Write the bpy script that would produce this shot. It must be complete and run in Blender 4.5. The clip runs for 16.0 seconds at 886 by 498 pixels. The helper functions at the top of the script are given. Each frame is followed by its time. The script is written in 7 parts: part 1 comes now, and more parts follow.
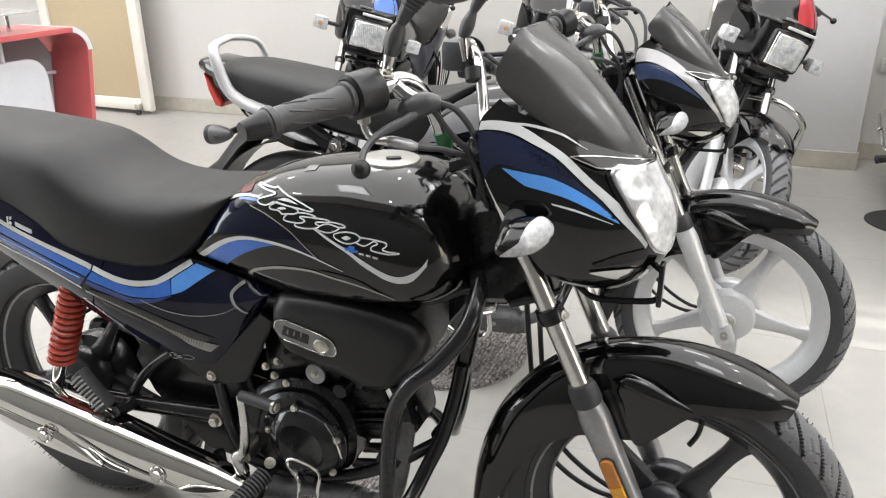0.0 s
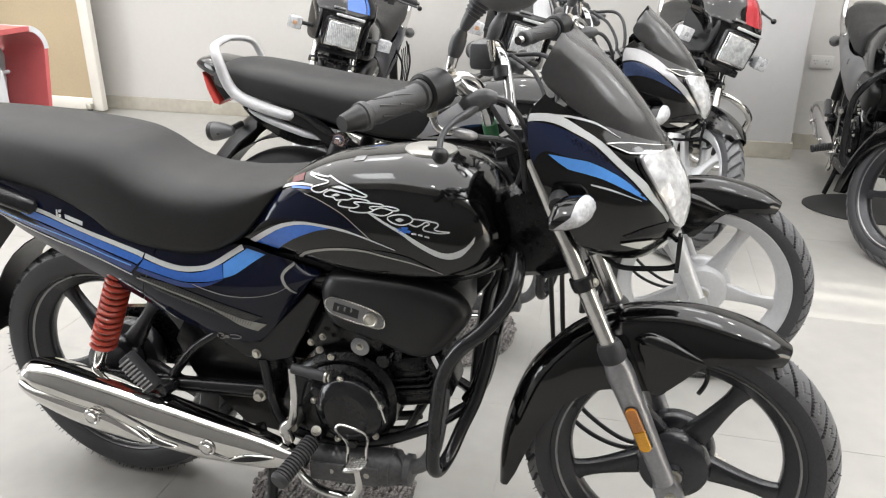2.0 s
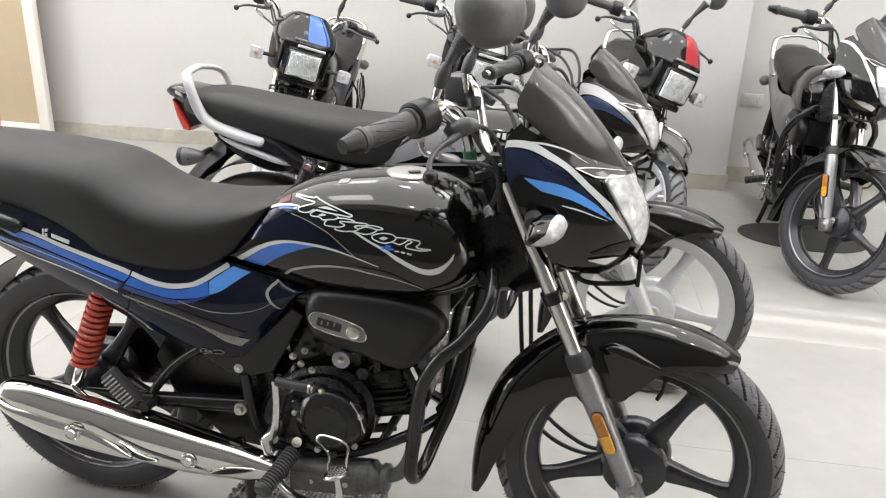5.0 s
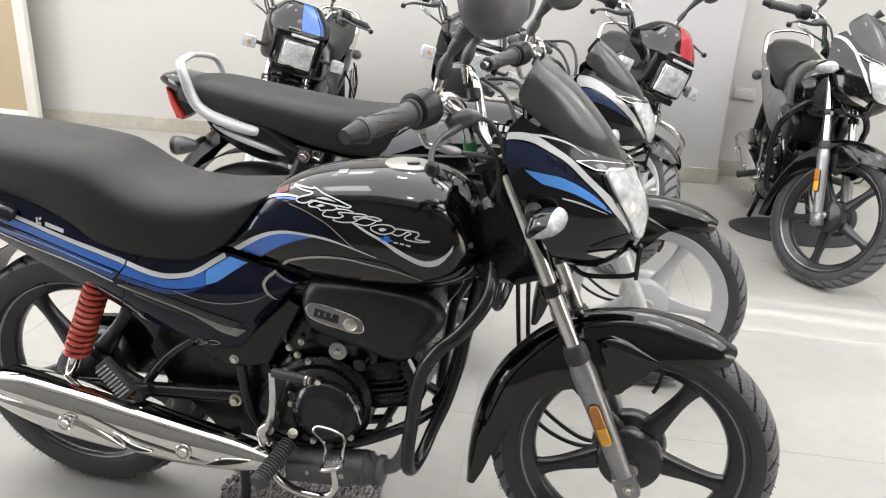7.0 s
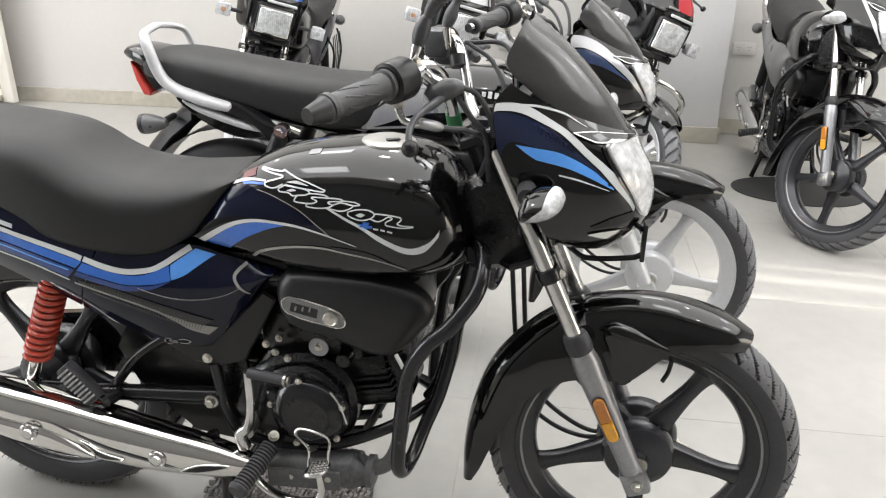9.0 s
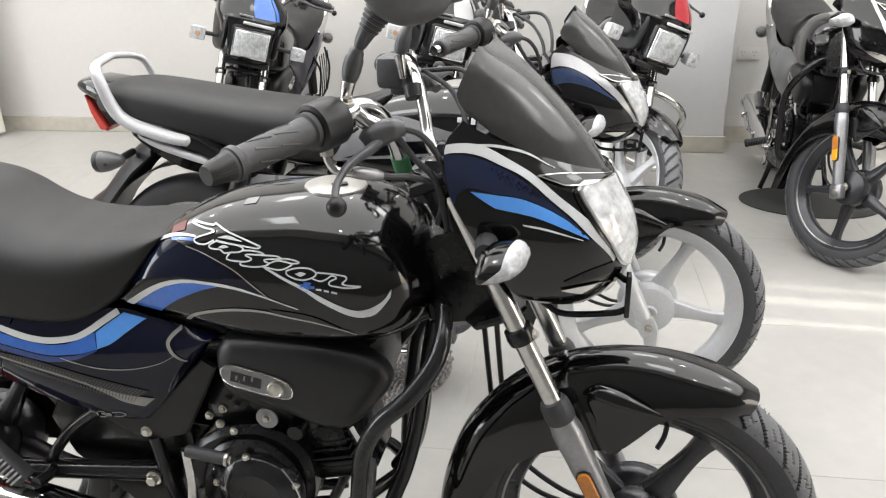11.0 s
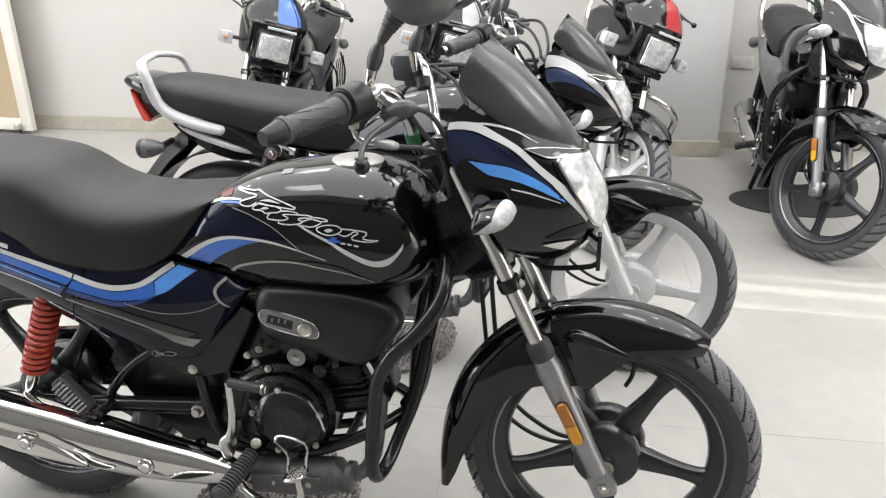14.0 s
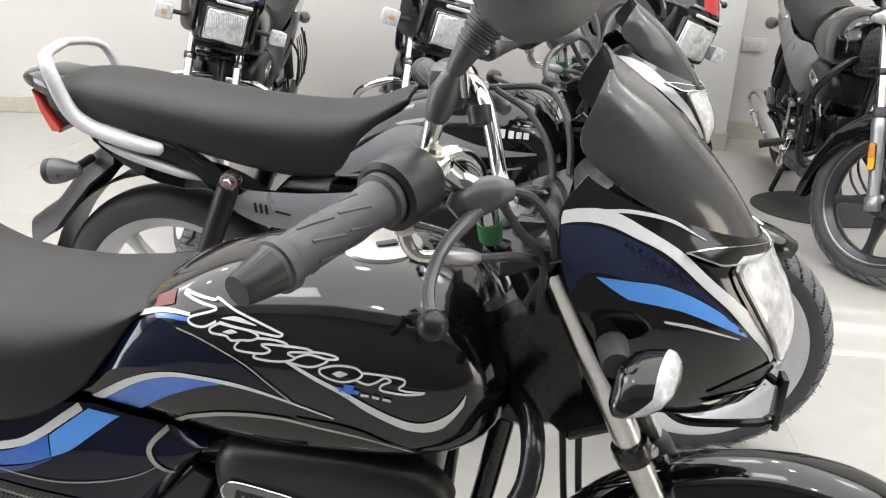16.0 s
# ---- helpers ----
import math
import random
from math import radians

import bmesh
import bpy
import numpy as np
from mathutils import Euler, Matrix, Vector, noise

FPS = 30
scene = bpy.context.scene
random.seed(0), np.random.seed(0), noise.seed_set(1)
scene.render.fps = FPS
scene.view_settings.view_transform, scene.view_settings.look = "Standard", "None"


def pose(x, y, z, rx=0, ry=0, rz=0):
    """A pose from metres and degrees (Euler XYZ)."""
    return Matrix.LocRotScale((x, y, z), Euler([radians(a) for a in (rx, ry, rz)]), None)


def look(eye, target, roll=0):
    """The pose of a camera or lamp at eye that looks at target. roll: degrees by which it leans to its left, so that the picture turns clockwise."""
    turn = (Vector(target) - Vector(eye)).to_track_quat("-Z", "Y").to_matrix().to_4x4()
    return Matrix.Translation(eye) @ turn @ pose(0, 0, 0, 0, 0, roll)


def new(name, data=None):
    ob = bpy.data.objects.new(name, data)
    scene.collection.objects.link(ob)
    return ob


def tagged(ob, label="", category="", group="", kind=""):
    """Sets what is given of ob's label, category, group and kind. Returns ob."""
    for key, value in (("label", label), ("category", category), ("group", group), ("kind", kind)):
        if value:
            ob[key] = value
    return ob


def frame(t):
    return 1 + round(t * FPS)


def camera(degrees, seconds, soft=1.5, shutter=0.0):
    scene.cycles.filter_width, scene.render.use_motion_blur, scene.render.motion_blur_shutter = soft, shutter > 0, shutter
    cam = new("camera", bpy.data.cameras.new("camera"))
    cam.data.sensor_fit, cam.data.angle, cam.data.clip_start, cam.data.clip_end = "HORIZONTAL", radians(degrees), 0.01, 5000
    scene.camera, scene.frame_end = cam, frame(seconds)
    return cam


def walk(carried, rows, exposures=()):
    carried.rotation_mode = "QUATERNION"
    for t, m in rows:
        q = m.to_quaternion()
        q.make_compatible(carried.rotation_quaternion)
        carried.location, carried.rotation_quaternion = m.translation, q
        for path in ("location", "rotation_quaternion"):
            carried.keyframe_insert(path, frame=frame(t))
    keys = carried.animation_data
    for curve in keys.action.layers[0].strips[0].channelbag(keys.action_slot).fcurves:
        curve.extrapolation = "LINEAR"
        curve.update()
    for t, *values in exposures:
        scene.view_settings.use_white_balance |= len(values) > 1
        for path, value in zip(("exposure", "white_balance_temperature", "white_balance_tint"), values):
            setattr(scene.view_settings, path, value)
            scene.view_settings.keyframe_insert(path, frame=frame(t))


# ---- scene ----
cam = camera(59.5, 16.0, soft=1.2)
PATH = [
    (0, (1.37, -1.161, 1.271), (0.595, 0.515, 0.503), -0.6),
    (0.5, (1.38, -1.157, 1.274), (0.609, 0.517, 0.498), -1.0),
    (1, (1.365, -1.181, 1.268), (0.615, 0.497, 0.479), -1.3),
    (1.5, (1.307, -1.272, 1.291), (0.631, 0.439, 0.508), -0.6),
    (2, (1.248, -1.38, 1.302), (0.637, 0.359, 0.527), 0.1),
    (2.5, (1.227, -1.452, 1.299), (0.678, 0.314, 0.537), 0.8),
    (3, (1.227, -1.479, 1.296), (0.721, 0.307, 0.552), 1.3),
    (3.5, (1.23, -1.488, 1.304), (0.74, 0.31, 0.58), 1.4),
    (4, (1.226, -1.494, 1.314), (0.739, 0.314, 0.609), 1.4),
    (6.5, (1.19, -1.509, 1.315), (0.737, 0.309, 0.616), 2.7),
    (7, (1.189, -1.504, 1.313), (0.744, 0.309, 0.595), 2.6),
    (7.5, (1.191, -1.463, 1.303), (0.754, 0.339, 0.554), 2.2),
    (8, (1.179, -1.379, 1.28), (0.745, 0.41, 0.498), 1.7),
    (8.5, (1.167, -1.357, 1.283), (0.736, 0.424, 0.482), 1.3),
    (9, (1.173, -1.358, 1.296), (0.746, 0.424, 0.494), 0.9),
    (9.5, (1.17, -1.321, 1.284), (0.738, 0.461, 0.486), 0.4),
    (10, (1.189, -1.216, 1.298), (0.748, 0.568, 0.509), -0.2),
    (12.5, (1.231, -1.132, 1.295), (0.749, 0.649, 0.523), -1.9),
    (13, (1.239, -1.15, 1.301), (0.755, 0.634, 0.537), -1.8),
    (13.5, (1.253, -1.259, 1.308), (0.768, 0.527, 0.55), -1.2),
    (14, (1.292, -1.4, 1.313), (0.806, 0.386, 0.556), -0.7),
    (14.5, (1.269, -1.404, 1.318), (0.791, 0.379, 0.55), -0.4),
    (15, (1.167, -1.228, 1.301), (0.715, 0.555, 0.516), -0.1),
    (15.5, (1.085, -1.06, 1.304), (0.676, 0.721, 0.491), 0.3),
    (16, (0.988, -0.851, 1.289), (0.636, 0.932, 0.455), 0.7),
]
walk(cam, [(t, look(eye, target, roll)) for t, eye, target, roll in PATH], exposures=((0, 0.38), (6.5, 0.38), (8.5, 0.43), (10, 0.42), (14.5, 0.39), (16, 0.52)))

# ---- world, sun and large lights ----
world = bpy.data.worlds.new("daylight")
scene.world = world
world.use_nodes = True
_wn = world.node_tree.nodes
_sky = _wn.new("ShaderNodeTexSky")
_sky.sky_type, _sky.sun_disc = "NISHITA", False
_sky.sun_elevation, _sky.sun_rotation = radians(28), radians(91)
world.node_tree.links.new(_sky.outputs["Color"], _wn["Background"].inputs["Color"])
_wn["Background"].inputs["Strength"].default_value = 0.12

ROOM = pose(-2.7, 3.34, 0, 0, 0, 6)          # along the back wall, y into it
CEIL = 3.1
# strengths: two added fills (side lamps, ceiling sheet), then downlights and led panels
FILL_LIGHT, CEILING_FILL, SPOT_LIGHT, LED_LIGHT = 60, 2.2, 60.0, 8.0

_sd = bpy.data.lights.new("sun", "SUN")
_sd.energy, _sd.angle, _sd.color = 3.4, radians(0.45), (1.0, 0.95, 0.86)
_sun = new("sun", _sd)
_sun.matrix_basis = look((9.0, 1.87, 4.0), (1.6, 1.72, 0.0))


# area lamp added in an unseen opening, to brighten the room from one side
def fill_light(name, u, v, z, turn, w, h, watts):
    d = bpy.data.lights.new(name, "AREA")
    d.shape, d.size, d.size_y, d.energy, d.color = "RECTANGLE", w, h, watts, (0.97, 0.985, 1.0)
    ob = new(name, d)
    ob.matrix_basis = ROOM @ pose(u, v, z, 90, 0, turn)
    return ob


# ---- materials ----
def material(name, colour, rough=0.5, metal=0.0, coat=0.0, vary=0.08, scale=8.0, fine=120.0, bump=0.0, bump_scale=300.0,
             rough_vary=0.1, emission=0.0, ior=1.5):
    m = bpy.data.materials.new(name)
    m.use_nodes = True
    n, l = m.node_tree.nodes, m.node_tree.links
    b = n["Principled BSDF"]
    tc = n.new("ShaderNodeTexCoord")
    big, small = n.new("ShaderNodeTexNoise"), n.new("ShaderNodeTexNoise")
    big.inputs["Scale"].default_value, small.inputs["Scale"].default_value = scale, fine
    big.inputs["Detail"].default_value = small.inputs["Detail"].default_value = 3
    for t in (big, small):
        l.new(tc.outputs["Object"], t.inputs["Vector"])
    add = n.new("ShaderNodeMath")
    add.operation = "ADD"
    l.new(big.outputs["Fac"], add.inputs[0])
    l.new(small.outputs["Fac"], add.inputs[1])
    mr = n.new("ShaderNodeMapRange")
    mr.inputs["From Min"].default_value, mr.inputs["From Max"].default_value = 0.7, 1.3
    mr.inputs["To Min"].default_value, mr.inputs["To Max"].default_value = 1 - vary, 1 + vary
    l.new(add.outputs[0], mr.inputs["Value"])
    mul = n.new("ShaderNodeVectorMath")
    mul.operation = "SCALE"
    mul.inputs[0].default_value = colour
    l.new(mr.outputs["Result"], mul.inputs["Scale"])
    l.new(mul.outputs["Vector"], b.inputs["Base Color"])
    rr = n.new("ShaderNodeMapRange")
    rr.inputs["From Min"].default_value, rr.inputs["From Max"].default_value = 0.3, 0.7
    rr.inputs["To Min"].default_value, rr.inputs["To Max"].default_value = rough * (1 - rough_vary), min(1, rough * (1 + rough_vary))
    l.new(big.outputs["Fac"], rr.inputs["Value"])
    l.new(rr.outputs["Result"], b.inputs["Roughness"])
    b.inputs["Metallic"].default_value = metal
    b.inputs["IOR"].default_value = ior
    b.inputs["Coat Weight"].default_value = coat
    b.inputs["Coat Roughness"].default_value = 0.04
    if bump:
        bp, bn = n.new("ShaderNodeBump"), n.new("ShaderNodeTexNoise")
        bn.inputs["Scale"].default_value, bn.inputs["Detail"].default_value = bump_scale, 4
        bp.inputs["Strength"].default_value, bp.inputs["Distance"].default_value = bump, 0.002
        l.new(tc.outputs["Object"], bn.inputs["Vector"])
        l.new(bn.outputs["Fac"], bp.inputs["Height"])
        l.new(bp.outputs["Normal"], b.inputs["Normal"])
    if emission:
        b.inputs["Emission Color"].default_value = (*colour, 1)
        b.inputs["Emission Strength"].default_value = emission
    return m


def glass(name, colour=(1, 1, 1), rough=0.02, ior=1.45, weight=1.0):
    m = bpy.data.materials.new(name)
    m.use_nodes = True
    b = m.node_tree.nodes["Principled BSDF"]
    b.inputs["Base Color"].default_value = (*colour, 1)
    b.inputs["Roughness"].default_value, b.inputs["IOR"].default_value = rough, ior
    b.inputs["Transmission Weight"].default_value = weight
    return m


BLACK = material("black_gloss_paint", (0.0044, 0.0042, 0.0046), 0.075, ior=1.53, vary=0.25, fine=900, rough_vary=0.3)
NAVY = material("navy_gloss_paint", (0.0028, 0.0045, 0.0165), 0.06, ior=1.4, vary=0.35, fine=900, rough_vary=0.3)
VISOR = material("smoked_visor", (0.044, 0.0435, 0.0445), 0.16, ior=1.5, vary=0.1, rough_vary=0.2)
MATTE = material("matte_black_plastic", (0.0115, 0.0115, 0.0128), 0.36, ior=1.4, vary=0.2, bump=0.12, bump_scale=700)
DARK = material("black_engine_paint", (0.009, 0.009, 0.0102), 0.2, ior=1.38, vary=0.3, bump=0.08, bump_scale=250)
FRAME = material("black_frame_enamel", (0.013, 0.013, 0.015), 0.12, ior=1.42, vary=0.2)
RUBBER = material("soft_rubber", (0.03, 0.03, 0.033), 0.55, vary=0.2, bump=0.15, bump_scale=500)
GRIP = material("grip_rubber", (0.047, 0.047, 0.05), 0.48, vary=0.15, bump=0.2, bump_scale=900)
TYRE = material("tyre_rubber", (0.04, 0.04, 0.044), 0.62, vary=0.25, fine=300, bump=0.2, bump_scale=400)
# lighter tread rubber: gloss on the raised tread is put into the colour
TREAD = material("tyre_tread_sheen", (0.115, 0.116, 0.122), 0.42, vary=0.25, fine=300, bump=0.2, bump_scale=400)
SEAT = material("seat_vinyl", (0.0115, 0.0113, 0.0118), 0.52, ior=1.42, vary=0.22, scale=5, bump=0.25, bump_scale=900)
CHROME = material("chrome", (0.66, 0.65, 0.63), 0.06, metal=1.0, vary=0.04, rough_vary=0.5)
CHROME_BAR = material("bar_chrome", (0.42, 0.42, 0.42), 0.09, metal=1.0, vary=0.08, rough_vary=0.5)
CHROME_DULL = material("worn_chrome", (0.62, 0.61, 0.6), 0.22, metal=1.0, vary=0.15, bump=0.05)
STEEL = material("zinc_bolt", (0.55, 0.53, 0.48), 0.32, metal=1.0, vary=0.2)
SLIDER = material("grey_fork_paint", (0.3, 0.3, 0.312), 0.36, metal=0.75, vary=0.12)
SLIDER_MID = material("grey_badge_metal", (0.2, 0.2, 0.205), 0.32, metal=0.6, vary=0.15)
SLIDER_LIGHT = material("silver_fork_paint", (0.62, 0.63, 0.64), 0.35, metal=0.4, vary=0.08)
RIM_BLACK = material("black_alloy", (0.03, 0.0305, 0.035), 0.24, metal=0.2, vary=0.15, bump=0.05)
RIM_SILVER = material("silver_alloy", (0.57, 0.575, 0.59), 0.36, metal=0.35, vary=0.06, bump=0.05)
RING = material("machined_ring", (0.25, 0.25, 0.25), 0.28, metal=0.9, vary=0.1)
SPRING = material("red_spring_paint", (0.42, 0.05, 0.028), 0.32, vary=0.15, coat=0.3)
AMBER = material("amber_reflector", (0.78, 0.36, 0.012), 0.12, vary=0.25, fine=400, coat=0.6, bump=0.6, bump_scale=500)
AMBER_DARK = material("orange_reflector", (0.5, 0.17, 0.01), 0.15, vary=0.25, fine=400, coat=0.6, bump=0.6, bump_scale=500)
WHITE = material("white_decal", (0.58, 0.59, 0.6), 0.25, coat=0.5, vary=0.04)
HATCH = material("dark_grey_decal", (0.075, 0.075, 0.075), 0.35, vary=0.2)
GREYLINE = material("grey_decal", (0.3, 0.29, 0.27), 0.3, coat=0.4, vary=0.1)
BLUE = material("blue_decal", (0.035, 0.14, 0.52), 0.22, coat=0.5, vary=0.1)
BLUE_DARK = material("deep_blue_decal", (0.012, 0.04, 0.19), 0.22, coat=0.5, vary=0.15)
BLUE_LIGHT = material("sky_blue_decal", (0.09, 0.3, 0.78), 0.22, coat=0.5, vary=0.06)
RED_DECAL = material("red_decal", (0.4, 0.02, 0.03), 0.25, coat=0.5, vary=0.1)
RED_TAB = material("dark_red_decal", (0.12, 0.01, 0.012), 0.35, vary=0.1)
COWL_BLUE = material("deep_blue_pearl", (0.01, 0.0155, 0.042), 0.07, ior=1.5, vary=0.3, fine=900)
DOT_BLUE = material("dark_blue_print", (0.004, 0.006, 0.03), 0.2, vary=0.1)
BLUE_GREY = material("blue_grey_decal", (0.025, 0.042, 0.1), 0.22, coat=0.5, vary=0.2)
RIB_GREY = material("light_grey_rubber", (0.3, 0.3, 0.3), 0.5, vary=0.2)
CARBON = material("carbon_decal", (0.012, 0.012, 0.014), 0.35, vary=0.3, fine=600)
SILVER = material("silver_paint", (0.34, 0.34, 0.35), 0.3, metal=0.5, vary=0.06, coat=0.4)
SILVER_DARK = material("dark_silver_paint", (0.19, 0.19, 0.197), 0.3, metal=0.5, vary=0.08, coat=0.4)
SILVER_MATTE = material("silver_cast_rail", (0.42, 0.42, 0.43), 0.42, metal=0.25, vary=0.06)
CREAM_METAL = material("fuel_cap_metal", (0.38, 0.37, 0.35), 0.34, metal=0.6, vary=0.06)
LEVER = material("grey_lever_rubber", (0.062, 0.063, 0.068), 0.36, vary=0.15, bump=0.1, bump_scale=700)
MIRROR_SHELL = material("mirror_shell_plastic", (0.1, 0.1, 0.103), 0.34, vary=0.12, bump=0.08, bump_scale=900)
LENS = material("clear_lens", (0.62, 0.64, 0.67), 0.1, metal=0.45, vary=0.35, scale=26, fine=70, coat=1.0, bump=0.5, bump_scale=70)
TAIL_RED = material("red_tail_lens", (0.7, 0.075, 0.06), 0.12, coat=0.8, vary=0.15, bump=0.3, bump_scale=150)
GREEN = material("green_tape", (0.015, 0.12, 0.04), 0.5, vary=0.1)
MAT_WOOL = material("knitted_mat", (0.215, 0.2, 0.195), 0.95, vary=0.95, scale=90, fine=240, bump=1.0, bump_scale=220)
MAT_BLACK = material("black_mat", (0.03, 0.03, 0.03), 0.9, vary=0.3, fine=200, bump=0.5)
ORANGE_BULB = material("amber_bulb", (0.5, 0.27, 0.14), 0.3, vary=0.2)
SHELF_GLASS = glass("shelf_glass", (0.84, 0.93, 0.9), 0.05, weight=0.6)
LENS_CLEAR = material("clear_signal_lens", (0.5, 0.51, 0.53), 0.12, vary=0.3, scale=60, fine=150, coat=1.0, bump=0.5, bump_scale=120)
HEAT = material("dark_heat_paint", (0.08, 0.08, 0.084), 0.42, vary=0.3, scale=20, bump=0.2, bump_scale=160)


def fluted(name, colour, rough, scale, depth, metal):
    """Moulded lamp glass: fine upright flutes over soft facets."""
    m = material(name, colour, rough, metal=metal, vary=0.3, scale=30, fine=90, coat=1.0)
    n, l = m.node_tree.nodes, m.node_tree.links
    tc, wv, vo, mx, bp = n.new("ShaderNodeTexCoord"), n.new("ShaderNodeTexWave"), n.new("ShaderNodeTexVoronoi"), n.new("ShaderNodeMath"), n.new("ShaderNodeBump")
    wv.bands_direction = "Y"
    wv.inputs["Scale"].default_value, wv.inputs["Distortion"].default_value = scale, 0.6
    vo.inputs["Scale"].default_value = 38
    for t in (wv, vo):
        l.new(tc.outputs["Object"], t.inputs["Vector"])
    mx.operation = "MULTIPLY_ADD"
    mx.inputs[1].default_value = 0.35
    l.new(wv.outputs["Fac"], mx.inputs[0])
    l.new(vo.outputs["Distance"], mx.inputs[2])
    bp.inputs["Strength"].default_value, bp.inputs["Distance"].default_value = 1.0, depth
    l.new(mx.outputs[0], bp.inputs["Height"])
    l.new(bp.outputs["Normal"], n["Principled BSDF"].inputs["Normal"])
    return m


HEADLIGHT = fluted("faceted_headlamp", (0.7, 0.71, 0.73), 0.16, 12, 0.0018, 0.45)
LENS_INNER = fluted("ribbed_headlamp_glass", (0.62, 0.64, 0.66), 0.16, 40, 0.004, 0.5)
MIRROR = material("mirror_silver", (0.9, 0.9, 0.9), 0.02, metal=1.0, vary=0.01)

WALL = material("off_white_wall_paint", (0.52, 0.508, 0.488), 0.6, vary=0.022, scale=0.7, fine=30, bump=0.05, bump_scale=150)
PILLAR = material("grey_pillar_paint", (0.48, 0.473, 0.472), 0.6, vary=0.025, scale=0.8, fine=30, bump=0.05, bump_scale=150)
# colour of the unseen south wall, set dark to deepen reflections in gloss
DARK_WALL = material("unseen_dark_wall", (0.11, 0.107, 0.104), 0.6, vary=0.15, scale=0.8)
CEILING = material("white_ceiling_paint", (0.78, 0.77, 0.75), 0.7, vary=0.03, scale=0.8)
TILE = material("cream_vitrified_tile", (0.342, 0.333, 0.313), 0.45, vary=0.06, scale=1.5, fine=14, rough_vary=0.25)
GROUT = material("tile_grout", (0.325, 0.314, 0.29), 0.8, vary=0.1)
SKIRTING = material("beige_skirting_tile", (0.4, 0.375, 0.32), 0.25, vary=0.08, scale=3, fine=25)
BOARD = material("tan_pinboard", (0.47, 0.38, 0.25), 0.75, vary=0.05, scale=2, fine=80, bump=0.1)
BOARD_FRAME = material("white_board_frame", (0.72, 0.7, 0.64), 0.4, vary=0.04)
DESK_RED = material("red_laminate", (0.56, 0.12, 0.125), 0.3, vary=0.05, coat=0.2)
DESK_GREY = material("grey_laminate", (0.34, 0.36, 0.37), 0.35, vary=0.05)
DESK_WHITE = material("white_laminate", (0.68, 0.7, 0.74), 0.3, vary=0.04)
# glow of the added ceiling sheet, a fill and no real fitting
CEILING_FILL_GLOW = material("ceiling_glow_fill", (0.99, 0.985, 0.978), 0.5, vary=0.0, emission=CEILING_FILL)
SPOT_GLOW = material("led_downlight", (1.0, 0.98, 0.95), 0.5, vary=0.0, emission=SPOT_LIGHT)
LED_GLOW = material("led_panel_diffuser", (0.99, 0.995, 1.0), 0.5, vary=0.0, emission=LED_LIGHT)
SOCKET_W = material("white_socket_plastic", (0.56, 0.55, 0.53), 0.35, vary=0.03)


# ---- mesh building ----
def smooth_path(pts, k=6, closed=False):
    """Catmull-Rom through the points, k steps for each span."""
    p = [Vector(q) for q in pts]
    n = len(p)
    out = []
    for i in range(n if closed else n - 1):
        if closed:
            a, b, c, d = p[i - 1], p[i], p[(i + 1) % n], p[(i + 2) % n]
        else:
            b, c = p[i], p[i + 1]
            a = p[i - 1] if i else b * 2 - c
            d = p[i + 2] if i + 2 < n else c * 2 - b
        for j in range(k):
            t = j / k
            out.append(0.5 * (2 * b + (c - a) * t + (2 * a - 5 * b + 4 * c - d) * t * t + (3 * b - a - 3 * c + d) * t ** 3))
    if not closed:
        out.append(p[-1])
    return out


def curve1d(xs, ys):
    """A smooth function through the points (monotone cubic)."""
    xs, ys = np.array(xs, float), np.array(ys, float)
    h, d = np.diff(xs), np.diff(ys) / np.diff(xs)
    m = np.zeros_like(xs)
    m[0], m[-1] = d[0], d[-1]
    for i in range(1, len(xs) - 1):
        m[i] = 0 if d[i - 1] * d[i] <= 0 else 2 * d[i - 1] * d[i] / (d[i - 1] + d[i])

    def f(x):
        x = min(max(x, xs[0]), xs[-1])
        i = min(int(np.searchsorted(xs, x, "right")) - 1, len(xs) - 2)
        t = (x - xs[i]) / h[i]
        return float((2 * t ** 3 - 3 * t * t + 1) * ys[i] + (t ** 3 - 2 * t * t + t) * h[i] * m[i]
                     + (3 * t * t - 2 * t ** 3) * ys[i + 1] + (t ** 3 - t * t) * h[i] * m[i + 1])
    return f


